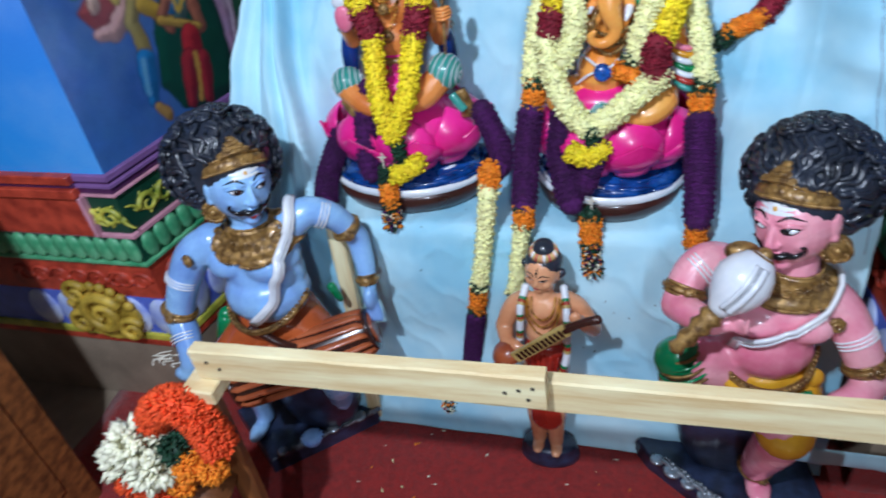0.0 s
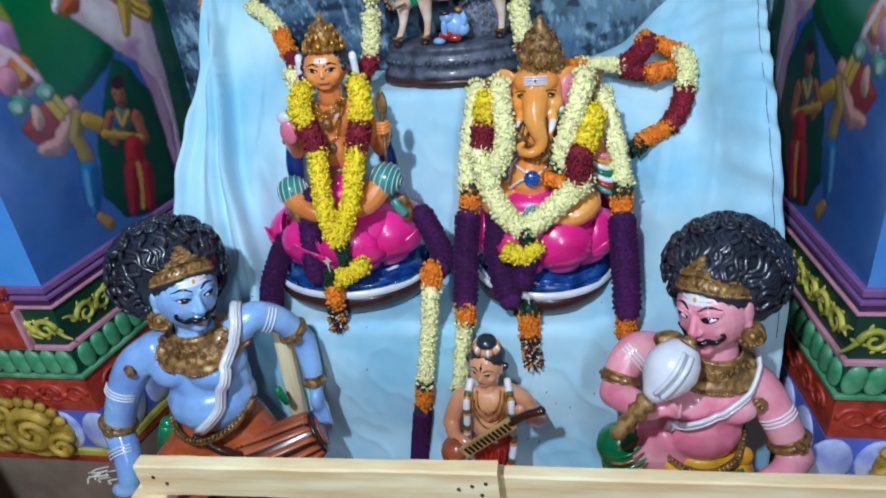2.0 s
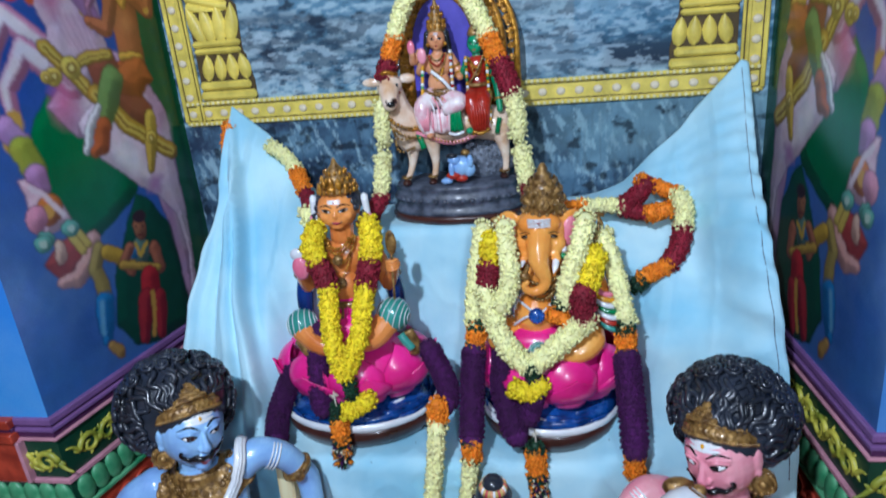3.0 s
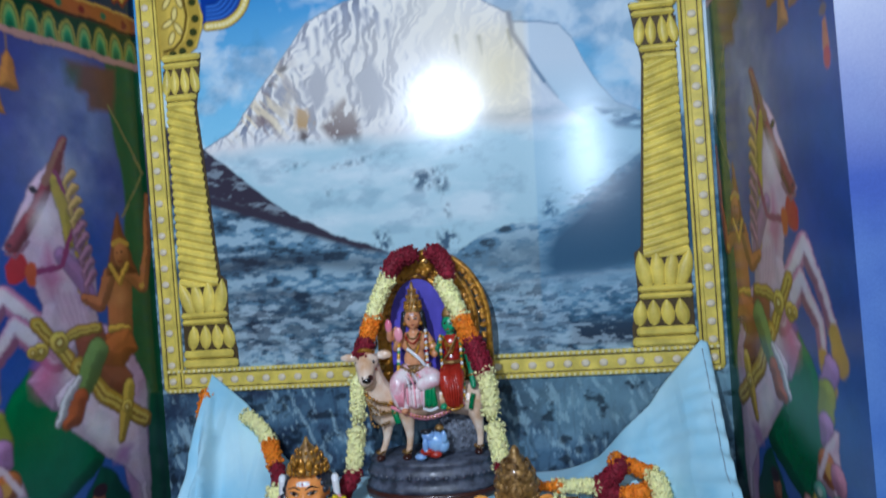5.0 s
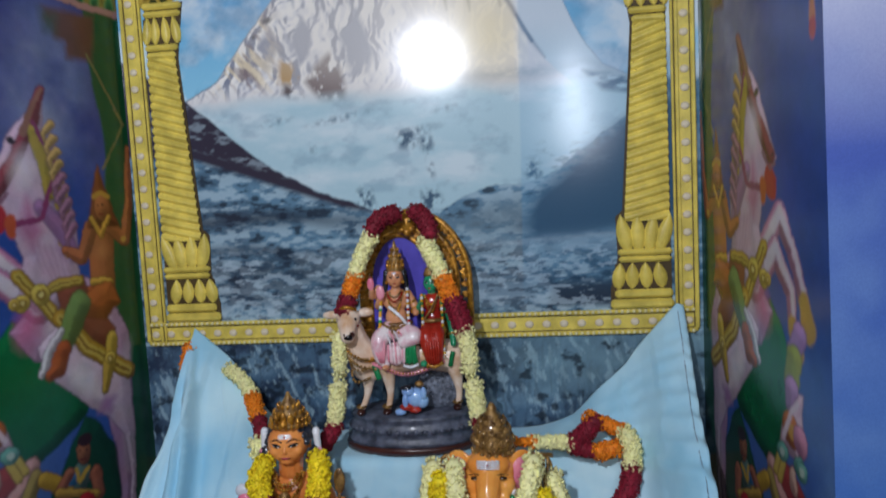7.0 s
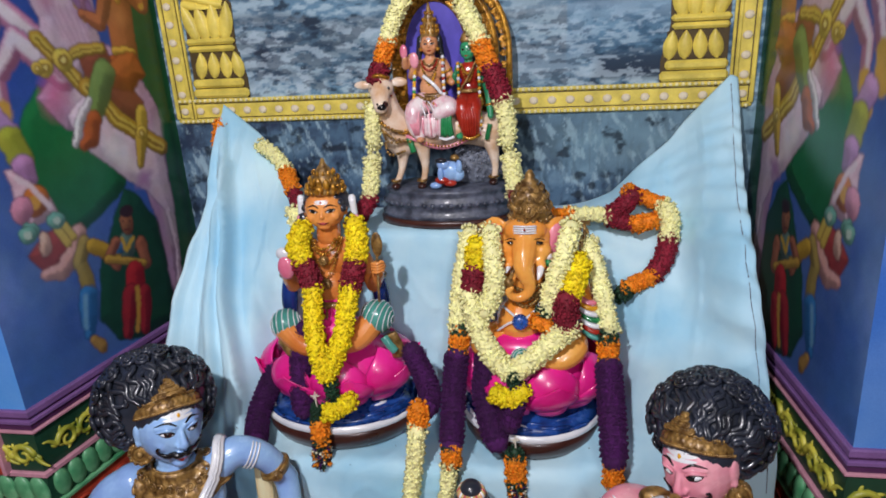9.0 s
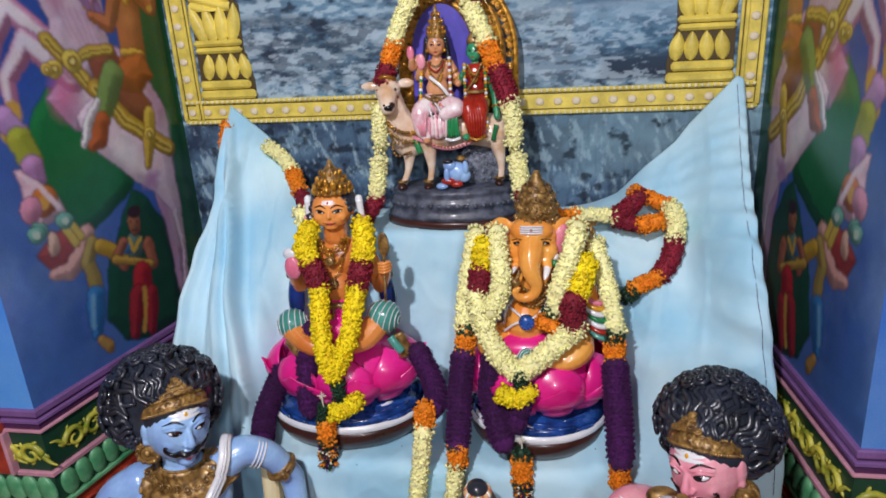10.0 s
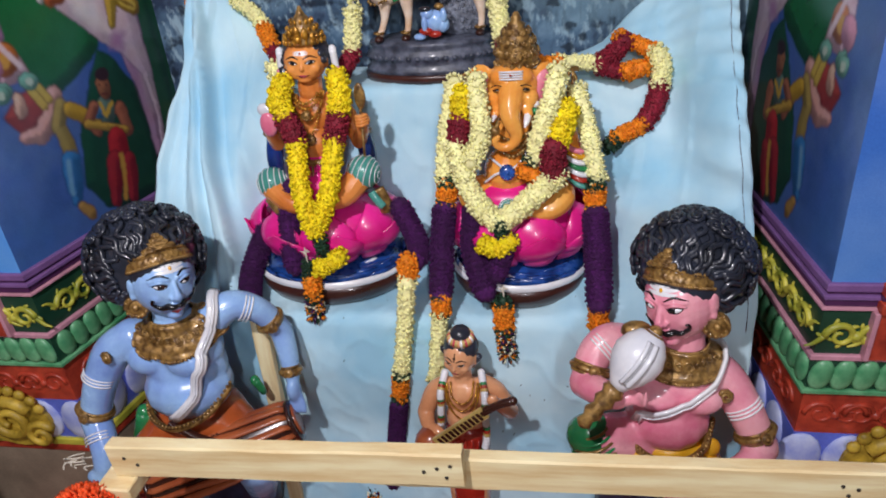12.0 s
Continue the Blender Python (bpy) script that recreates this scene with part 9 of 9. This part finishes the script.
MURTI_V = [
    ("yellow", 0.03, [(-0.329, -0.5, 1.377), (-0.336, -0.53, 1.349), (-0.319, -0.55, 1.319)]),
    ("maroon", 0.03, [(-0.318, -0.55, 1.302), (-0.298, -0.57, 1.28), (-0.289, -0.58, 1.251)]),
    ("yellow", 0.027, [(-0.285, -0.59, 1.242), (-0.284, -0.61, 1.188), (-0.279, -0.63, 1.128), (-0.27, -0.64, 1.073), (-0.257, -0.645, 1.023), (-0.234, -0.64, 1.065), (-0.209, -0.63, 1.122), (-0.196, -0.61, 1.181), (-0.184, -0.59, 1.248)]),
    ("maroon", 0.03, [(-0.184, -0.58, 1.256), (-0.175, -0.57, 1.29), (-0.175, -0.55, 1.307)]),
    ("yellow", 0.03, [(-0.172, -0.55, 1.32), (-0.17, -0.53, 1.354), (-0.181, -0.5, 1.393)]),
    ("leaf", 0.02, [(-0.245, -0.645, 1.005), (-0.244, -0.645, 0.96)]),
    ("yellow", 0.026, [(-0.258, -0.655, 0.915), (-0.227, -0.655, 0.93), (-0.2, -0.65, 0.949)]),
    ("leaf", 0.02, [(-0.286, -0.655, 0.928), (-0.292, -0.66, 0.893)]),
    ("orange", 0.026, [(-0.285, -0.66, 0.884), (-0.284, -0.665, 0.845)]),
    ("leaf", 0.02, [(-0.285, -0.665, 0.836), (-0.287, -0.665, 0.812)]),
    ("tassel", 0.026, [(-0.288, -0.665, 0.807), (-0.288, -0.67, 0.776)]),
]
MURTI_PURPLE = [
    ("purple", 0.03, [(-0.343, -0.55, 1.104), (-0.35, -0.58, 1.028), (-0.351, -0.6, 0.965), (-0.343, -0.62, 0.902)]),
    ("purple", 0.032, [(-0.443, -0.53, 0.973), (-0.476, -0.56, 0.907), (-0.488, -0.6, 0.863), (-0.472, -0.67, 0.828)]),
    ("purple", 0.03, [(-0.041, -0.55, 1.049), (-0.009, -0.57, 0.989), (0.011, -0.6, 0.952), (0.008, -0.64, 0.932)]),
    ("orange", 0.028, [(-0.009, -0.665, 0.943), (-0.01, -0.67, 0.906)]),
    ("leaf", 0.024, [(-0.016, -0.67, 0.896), (-0.017, -0.675, 0.877)]),
    ("cream", 0.024, [(-0.011, -0.69, 0.892), (-0.026, -0.7, 0.779), (-0.052, -0.705, 0.608)]),
    ("leaf", 0.024, [(-0.054, -0.705, 0.603), (-0.057, -0.705, 0.576)]),
    ("orange", 0.026, [(-0.057, -0.705, 0.576), (-0.066, -0.705, 0.519)]),
    ("leaf", 0.024, [(-0.067, -0.705, 0.514), (-0.072, -0.705, 0.488)]),
    ("purple", 0.027, [(-0.071, -0.71, 0.488), (-0.097, -0.712, 0.322), (-0.12, -0.715, 0.172)]),
    ("mixed", 0.03, [(-0.187, -0.72, 0.134), (-0.184, -0.72, 0.087)]),
]
EL_CREAM = [
    ("cream", 0.027, [(0.176, -0.51, 1.375), (0.184, -0.54, 1.32), (0.190, -0.56, 1.274), (0.181, -0.57, 1.222), (0.162, -0.58, 1.189)]),
    ("cream", 0.026, [(0.116, -0.46, 1.352), (0.1, -0.5, 1.258), (0.091, -0.52, 1.199), (0.084, -0.54, 1.13)]),
    ("yellow", 0.03, [(0.142, -0.52, 1.34), (0.139, -0.53, 1.298)]),
    ("maroon", 0.03, [(0.134, -0.54, 1.279), (0.132, -0.55, 1.243)]),
    ("cream", 0.030, [(0.123, -0.56, 1.217), (0.144, -0.58, 1.151), (0.174, -0.605, 1.088), (0.226, -0.62, 1.04), (0.272, -0.62, 1.066), (0.314, -0.605, 1.097), (0.351, -0.59, 1.128), (0.376, -0.58, 1.143)]),
    ("cream", 0.027, [(0.378, -0.51, 1.385), (0.360, -0.54, 1.321), (0.334, -0.555, 1.246), (0.326, -0.56, 1.193)]),
    ("yellow", 0.032, [(0.4, -0.53, 1.3), (0.388, -0.55, 1.262), (0.376, -0.56, 1.226)]),
    ("maroon", 0.034, [(0.367, -0.575, 1.218), (0.368, -0.58, 1.156)]),
    ("cream", 0.025, [(0.426, -0.46, 1.324), (0.449, -0.49, 1.257), (0.466, -0.52, 1.186), (0.479, -0.54, 1.121)]),
    ("orange", 0.022, [(0.297, -0.56, 1.154), (0.318, -0.57, 1.146)]),
    ("leaf", 0.02, [(0.31, -0.56, 1.183), (0.331, -0.56, 1.179)]),
    ("leaf", 0.022, [(0.235, -0.63, 1.042), (0.237, -0.63, 1.008)]),
    ("yellow", 0.026, [(0.192, -0.64, 0.983), (0.226, -0.645, 0.972), (0.257, -0.64, 0.99)]),
]
EL_PURPLE = [
    ("leaf", 0.026, [(0.094, -0.55, 1.124), (0.093, -0.55, 1.108)]),
    ("orange", 0.028, [(0.092, -0.555, 1.107), (0.088, -0.56, 1.073)]),
    ("leaf", 0.024, [(0.086, -0.565, 1.069), (0.084, -0.565, 1.054)]),
    ("purple", 0.032, [(0.083, -0.57, 1.052), (0.076, -0.6, 0.963), (0.076, -0.65, 0.893), (0.076, -0.68, 0.857)]),
    ("leaf", 0.024, [(0.075, -0.685, 0.856), (0.075, -0.685, 0.843)]),
    ("orange", 0.027, [(0.075, -0.69, 0.844), (0.074, -0.69, 0.808)]),
    ("leaf", 0.024, [(0.073, -0.69, 0.802), (0.071, -0.69, 0.792)]),
    ("purple", 0.034, [(0.166, -0.57, 1.05), (0.157, -0.59, 0.96), (0.171, -0.62, 0.898), (0.19, -0.655, 0.851)]),
    ("purple", 0.028, [(0.251, -0.63, 0.989), (0.233, -0.635, 0.932), (0.224, -0.64, 0.894)]),
    ("leaf", 0.026, [(0.472, -0.55, 1.111), (0.474, -0.55, 1.097)]),
    ("orange", 0.028, [(0.474, -0.555, 1.09), (0.473, -0.56, 1.054)]),
    ("leaf", 0.024, [(0.473, -0.565, 1.049), (0.475, -0.565, 1.038)]),
    ("purple", 0.034, [(0.476, -0.57, 1.036), (0.48, -0.61, 0.967), (0.484, -0.66, 0.902), (0.485, -0.7, 0.847)]),
    ("leaf", 0.024, [(0.484, -0.7, 0.842), (0.484, -0.7, 0.832)]),
    ("orange", 0.027, [(0.484, -0.7, 0.827), (0.485, -0.705, 0.786)]),
    ("leaf", 0.024, [(0.238, -0.665, 0.825), (0.239, -0.67, 0.803)]),
    ("orange", 0.028, [(0.239, -0.675, 0.802), (0.24, -0.68, 0.754)]),
    ("leaf", 0.024, [(0.239, -0.685, 0.747), (0.238, -0.685, 0.731)]),
    ("tassel", 0.026, [(0.243, -0.69, 0.729), (0.247, -0.69, 0.672)]),
    ("cream", 0.022, [(0.07, -0.7, 0.792), (0.059, -0.705, 0.707), (0.043, -0.705, 0.588)]),
]
COW_GAR = [
    ("maroon", 0.028, [(-0.007, -0.16, 2.017), (-0.046, -0.17, 2.007), (-0.07, -0.18, 1.975)]),
    ("cream", 0.026, [(-0.082, -0.18, 1.946), (-0.107, -0.19, 1.895), (-0.125, -0.2, 1.847)]),
    ("orange", 0.026, [(-0.126, -0.2, 1.833), (-0.137, -0.21, 1.808), (-0.143, -0.21, 1.778)]),
    ("maroon", 0.028, [(-0.148, -0.22, 1.769), (-0.159, -0.23, 1.739)]),
    ("cream", 0.024, [(-0.176, -0.235, 1.658), (-0.181, -0.235, 1.609), (-0.183, -0.235, 1.566)]),
    ("string", 0.003, [(-0.184, -0.235, 1.563), (-0.189, -0.24, 1.509)]),
    ("cream", 0.026, [(-0.188, -0.245, 1.51), (-0.193, -0.25, 1.46), (-0.2, -0.26, 1.411)]),
    ("maroon", 0.026, [(-0.201, -0.27, 1.395), (-0.222, -0.3, 1.362), (-0.246, -0.33, 1.334)]),
    ("maroon", 0.028, [(0.062, -0.16, 2.02), (0.087, -0.17, 1.999), (0.102, -0.18, 1.957)]),
    ("cream", 0.028, [(0.091, -0.18, 1.923), (0.111, -0.19, 1.883), (0.132, -0.195, 1.837)]),
    ("orange", 0.028, [(0.137, -0.2, 1.821), (0.151, -0.205, 1.785), (0.158, -0.21, 1.769)]),
    ("maroon", 0.031, [(0.163, -0.21, 1.758), (0.18, -0.22, 1.719), (0.194, -0.23, 1.676)]),
    ("cream", 0.027, [(0.198, -0.235, 1.663), (0.207, -0.24, 1.613), (0.208, -0.24, 1.561)]),
    ("string", 0.003, [(0.209, -0.24, 1.558), (0.214, -0.245, 1.517)]),
    ("cream", 0.027, [(0.216, -0.25, 1.511), (0.224, -0.26, 1.463), (0.23, -0.28, 1.418)]),
    ("maroon", 0.02, [(0.23, -0.29, 1.414), (0.234, -0.31, 1.391)]),
]
LEFT_SWAG = [
    ("orange", 0.02, [(-0.742, -0.06, 1.596), (-0.758, -0.06, 1.549), (-0.757, -0.07, 1.504)]),
    ("cream", 0.024, [(-0.585, -0.1, 1.531), (-0.534, -0.13, 1.506), (-0.499, -0.16, 1.472)]),
    ("orange", 0.026, [(-0.483, -0.18, 1.458), (-0.455, -0.22, 1.423)]),
    ("maroon", 0.022, [(-0.442, -0.24, 1.41), (-0.412, -0.3, 1.386)]),
    ("cream", 0.02, [(-0.387, -0.4, 1.398), (-0.375, -0.42, 1.384)]),
]
RIGHT_SWAG = [
    ("orange", 0.014, [(0.327, -0.36, 1.383), (0.374, -0.33, 1.372)]),
    ("cream", 0.022, [(0.385, -0.32, 1.366), (0.445, -0.29, 1.355), (0.48, -0.28, 1.35)]),
    ("maroon", 0.028, [(0.495, -0.28, 1.35), (0.524, -0.26, 1.364), (0.555, -0.25, 1.394)]),
    ("orange", 0.022, [(0.548, -0.24, 1.404), (0.587, -0.24, 1.39), (0.626, -0.245, 1.372)]),
    ("maroon", 0.024, [(0.5, -0.28, 1.337), (0.555, -0.28, 1.323)]),
    ("orange", 0.026, [(0.568, -0.29, 1.326), (0.606, -0.29, 1.336)]),
    ("cream", 0.027, [(0.644, -0.26, 1.363), (0.658, -0.28, 1.328), (0.652, -0.3, 1.296)]),
    ("maroon", 0.028, [(0.651, -0.3, 1.285), (0.639, -0.33, 1.246), (0.612, -0.35, 1.203)]),
    ("orange", 0.024, [(0.6, -0.36, 1.195), (0.565, -0.37, 1.182), (0.542, -0.38, 1.176)]),
    ("leaf", 0.024, [(0.538, -0.38, 1.169), (0.52, -0.385, 1.149)]),
]

garland("yellow and maroon marigold garland hanging round a statue's neck", MURTI_V, 1)
garland("purple woolly garland strands with orange flowers and cream buds", MURTI_PURPLE, 2)
garland("thick cream bud garland with yellow and maroon flowers", EL_CREAM, 3)
garland("long purple garland strands ending in orange flowers", EL_PURPLE, 4)
garland("maroon, cream and orange garland over the gilded arch", COW_GAR, 5)
garland("short orange and cream garland tied behind the cloth", LEFT_SWAG, 6)
garland("maroon, orange and cream garland looped on the blue cloth", RIGHT_SWAG, 7)

# ---------------------------------------------------------------- rough timber barrier, foreground flowers and clutter


def board(name, p, q, h, d, mat, seed, roll=0.0):
    """A sawn batten from p to q, h high and d deep, with slightly uneven edges."""
    rng = random.Random(seed)
    p, q = Vector(p), Vector(q)
    x = (q - p).normalized()
    y = Vector((0, 0, 1)).cross(x).normalized()
    z = x.cross(y)
    if abs(x.z) > 0.8:
        y, z = Vector((0, 1, 0)), x.cross(Vector((0, 1, 0)))
    R = Matrix.Rotation(radians(roll), 3, x)
    y, z = R @ y, R @ z
    n, ln = 14, (q - p).length
    s = Shape()
    vs = []
    b = 0.0035
    prof = [(-d / 2 + b, -h / 2), (d / 2 - b, -h / 2), (d / 2, -h / 2 + b), (d / 2, h / 2 - b), (d / 2 - b, h / 2), (-d / 2 + b, h / 2), (-d / 2, h / 2 - b), (-d / 2, -h / 2 + b)]
    for i in range(n + 1):
        for (a, c) in prof:
            vs.append((ln * i / n - ln / 2, a + rng.uniform(-1, 1) * 0.0008, c + rng.uniform(-1, 1) * 0.0012))
    s.add(vs, [(i * 8 + j, i * 8 + (j + 1) % 8, (i + 1) * 8 + (j + 1) % 8, (i + 1) * 8 + j) for i in range(n) for j in range(8)] + [tuple(range(7, -1, -1)), tuple(n * 8 + j for j in range(8))], 0, False)
    ob = part(name, s, M[mat])
    ob.matrix_world = Matrix.Translation((p + q) / 2) @ Matrix((x, y, z)).transposed().to_4x4()
    return ob


barrier = thing("timber_barrier", "rough pale timber barrier of nailed battens before the statues", "barrier")
nail = Shape().ball((0, 0, 0), (0.004, 0.0025, 0.004), 0, seg=8, rings=5).mesh("nail", [surface("nail_iron", "4a4640", 0.5, 0.8)])
BOARDS = [
    ("rail", (-0.515, -1.275, 0.838), (0.203, -1.275, 0.866), 0.082, 0.032, "timber", 1, 0),
    ("rail", (0.020, -1.243, 0.817), (0.98, -1.243, 0.842), 0.080, 0.030, "timber", 2, 0),
    ("post", (-0.505, -1.305, 0.0), (-0.505, -1.305, 0.756), 0.060, 0.026, "timberdark", 3, 0),
    # east post: darker copy of the timber, its shade put into the colour
    ("post", (0.900, -1.240, 0.0), (0.875, -1.240, 0.80), 0.072, 0.028, "timbershade", 4, 0),
]
for nm, p, q, h, d, mt, sd, rl in BOARDS:
    board(nm, p, q, h, d, mt, sd, rl).parent = barrier
part("block", Shape().box((-0.545, -1.325, 0.760), (-0.470, -1.260, 0.797), 0, 0.003), M["timber"], barrier)
for x, z in ((0.155, 0.872), (0.180, 0.880), (0.172, 0.850), (-0.480, 0.852), (-0.455, 0.836), (0.130, 0.862)):
    part("nail", nail, None, barrier).location = (x, -1.2925, z)
for x, z in ((0.862, 0.848), (0.888, 0.842), (0.875, 0.826)):
    part("nail", nail, None, barrier).location = (x, -1.2595, z)


def flower_heap():
    """Tied flowers on the post: red-orange roll, ivory and orange blooms, leaves."""
    rng = random.Random(12)
    top = thing("flower_bunch", "bunch of red-orange, ivory and orange flowers on a post", "flowers")

    def bloom(name, c, r, ln, w, mat, n, squash=0.8):
        s = Shape()
        s.ball(c, (r * 0.7, r * 0.7, r * 0.6 * squash), 0, None, 12, 8)
        for _ in range(n):
            d = Vector((rng.gauss(0, 1), rng.gauss(0, 1), rng.gauss(0.2, 1) * squash)).normalized()
            bud(s, Vector(c) + d * (r * 0.55), d + Vector((rng.gauss(0, 0.25), rng.gauss(0, 0.25), rng.gauss(0, 0.25))), ln * (0.8 + 0.4 * rng.random()), w, 0)
        return part(name, s, F[mat], top)

    s = Shape()
    arc = smooth_line([(-0.640, -1.335, 0.700), (-0.600, -1.338, 0.748), (-0.555, -1.340, 0.770), (-0.518, -1.340, 0.742), (-0.502, -1.342, 0.690), (-0.49, -1.345, 0.64)], 9)
    s.tube(arc, 0.028, 0, 10)
    for i, p in enumerate(arc[:-1]):
        t = (arc[i + 1] - p).normalized()
        side = t.cross(Vector((0, 1, 0))).normalized()
        for _ in range(46):
            ang = rng.random() * 6.28
            o = side * math.cos(ang) + t.cross(side) * math.sin(ang)
            bud(s, p + o * 0.021 + t * rng.uniform(-0.5, 0.5) * 0.012, o + t * rng.uniform(-0.9, 0.5) + side * rng.uniform(-0.4, 0.4), 0.026, 0.0044, 0)
    part("red_orange_roll", s, F["silk"], top)
    bloom("ivory_bloom", (-0.672, -1.372, 0.660), 0.046, 0.046, 0.0085, "white", 200)
    bloom("ivory_bloom", (-0.640, -1.385, 0.610), 0.046, 0.046, 0.0085, "white", 180)
    bloom("ivory_bloom", (-0.715, -1.38, 0.61), 0.042, 0.044, 0.0085, "white", 150)
    bloom("leaf_tuft", (-0.580, -1.372, 0.660), 0.034, 0.020, 0.006, "leaf", 120)
    bloom("leaf_tuft", (-0.760, -1.372, 0.590), 0.034, 0.026, 0.006, "leaf", 90)
    bloom("orange_bloom", (-0.555, -1.380, 0.615), 0.040, 0.018, 0.005, "orange", 240)
    bloom("orange_bloom", (-0.505, -1.375, 0.605), 0.036, 0.018, 0.005, "orange", 220)
    bloom("orange_bloom", (-0.590, -1.385, 0.560), 0.042, 0.018, 0.005, "orange", 240)
    bloom("red_orange_bloom", (-0.720, -1.385, 0.545), 0.060, 0.020, 0.005, "silk", 320)
    bloom("red_orange_bloom", (-0.650, -1.39, 0.52), 0.060, 0.020, 0.005, "silk", 320)
    part("holder", Shape().lathe([(0.03, 0.0), (0.05, 0.01), (0.035, 0.20), (0.06, 0.42), (0.10, 0.50)], (-0.60, -1.36, 0.006), 0, 20), M["timberdark"], top)


flower_heap()

# prop of pale timber behind the drummer
prop = thing("timber_prop", "upright pale timber prop behind the blue statue", "timber")
board("upright", (-0.450, -0.735, 0.012), (-0.432, -0.722, 0.800), 0.045, 0.030, "timber", 8).parent = prop

# brown door leaf standing open west of the barrier
door = thing("door_leaf", "dark brown wooden door leaf standing open", "door")
part("leaf", Shape().box((-1.290, -1.78, 0.0), (-1.245, -1.16, 2.05), 0, 0.006), M["timberdark"], door)
for z0, z1 in ((0.15, 0.85), (1.0, 1.9)):
    part("panel", Shape().box((-1.247, -1.70, z0), (-1.238, -1.25, z1), 0, 0.004), M["timberdark"], door)

# gilded scroll ornament on the pier's foot, both sides
def makara(sg, bx):
    top = thing("scroll_ornament", "yellow moulded scroll ornament on the pier foot", "ornament", "pier ornaments", at=(0, 0, 0))
    s = Shape()
    c = Vector((bx, -0.795, 0.455))
    for r0, r1, turns, dx, dz, th in ((0.085, 0.018, 1.6, 0.0, -0.02, 0.020), (0.05, 0.012, 1.4, 0.085, -0.075, 0.014), (0.045, 0.012, 1.3, -0.07, 0.07, 0.013), (0.05, 0.012, 1.3, -0.10, -0.06, 0.014)):
        pts = []
        for i in range(30):
            t = i / 29
            a = turns * 2 * math.pi * t + 0.5
            r = r0 + (r1 - r0) * t
            pts.append(c + Vector((-sg * (dx + r * math.cos(a)), -0.008 * t, dz + r * math.sin(a))))
        s.tube(pts, [th * (1 - 0.5 * i / 29) for i in range(30)], 0, 8, up=(0, -1, 0))
    for q in range(9):
        a = 0.4 + 0.3 * q
        s.ball(c + Vector((-sg * 0.12 * math.cos(a), 0.004, -0.02 + 0.12 * math.sin(a))), (0.018, 0.012, 0.018), 0, None, 9, 6)
    s.plate([(c.x + 0.13 * math.cos(a), c.z - 0.03 + 0.10 * math.sin(a)) for a in [2 * math.pi * i / 24 for i in range(24)]], -0.790, -0.760, 0)
    part("scroll", s, M["scrollgold"], top)


M["scrollgold"] = surface("ochre_relief_paint", "c7a83e", 0.5, scale=20, other="8a7020", bump=0.3)
makara(-1, -1.30), makara(1, 1.235)

# shed petals and threads
rng = random.Random(31)
for q in range(34):
    s = Shape()
    x, y = rng.uniform(-0.45, 0.75), rng.uniform(-1.02, -0.74)
    bud(s, Vector((0, 0, 0.002)), Vector((math.cos(q * 2.1), math.sin(q * 2.1), 0.06)), rng.uniform(0.008, 0.022), rng.uniform(0.0015, 0.0035), 0)
    ob = part("petal", s, [F["white"], F["cream"], F["orange"]][q % 3 if q % 5 else 0])
    ob.location = (x, y, 0.0085)
    tagged(ob, "small shed petal lying on the red carpet", "petal", "shed petals")
# the carpet turned up against the pier's foot, and a crumpled strip of cloth lying along it
part("carpet_upturn", Shape().box((0.958, -0.784, 0.0), (1.90, -0.770, 0.128), 0, 0.004), M["carpet"], bpy.data.objects["carpet"])
rag, R_, C_ = Shape(), 60, 9
vs = []
for i in range(R_ + 1):
    for j in range(C_ + 1):
        u, v = i / R_, j / C_
        n1 = noise.noise(Vector((u * 9, v * 2.2, 1.7)))
        vs.append((0.80 + 0.62 * u, -0.788 - 0.020 * math.sin(math.pi * v) * (0.5 + 0.5 * abs(n1)) - 0.008 * n1, 0.122 + 0.060 * v + 0.010 * n1 * (1 if j else 0)))
rag.add(vs, [(i * (C_ + 1) + j, (i + 1) * (C_ + 1) + j, (i + 1) * (C_ + 1) + j + 1, i * (C_ + 1) + j + 1) for i in range(R_) for j in range(C_)], 0)
rag_ob = tagged(part("cloth_strip", rag, M["cloth"]), "crumpled strip of pale blue cloth lying along the pier foot", "cloth")
rag_thick = rag_ob.modifiers.new("thick", "SOLIDIFY")
rag_thick.thickness, rag_thick.offset = 0.003, 1.0
shreds = Shape()
for q in range(8):
    a = rng.random() * 6.28
    p = Vector((-0.850 + rng.uniform(-0.03, 0.03), -1.02 + rng.uniform(-0.02, 0.02), 0.535 + rng.uniform(-0.015, 0.02)))
    shreds.tube(smooth_line([p, p + Vector((-0.03, -0.01, 0.006 * math.sin(a))), p + Vector((-0.035 * rng.random() - 0.015, -0.02, 0.018 * math.sin(a)))], 4), 0.0022, 0, 5)
tagged(part("cotton_threads", shreds, F["string"]), "tuft of white cotton threads tied at a statue's wrist", "thread")

# knotted cotton wicks stuck to the rims of the two lotus bases
for x, y, z in ((0.239, -0.662, 0.862), (-0.284, -0.668, 0.975)):
    wick = Shape()
    for dx, dz in ((0.013, 0.002), (-0.013, 0.001), (0.001, 0.014), (0.002, -0.034), (0.007, 0.008), (-0.006, -0.010)):
        wick.tube(smooth_line([(x, y, z), (x + dx * 0.6, y - 0.003, z + dz * 0.55), (x + dx, y - 0.001, z + dz)], 4), [0.003 - 0.00022 * i for i in range(9)], 0, 6)
    tagged(part("cotton_wick", wick, F["string"]), "knotted white cotton wick stuck to a lotus base", "wick", "cotton wicks")
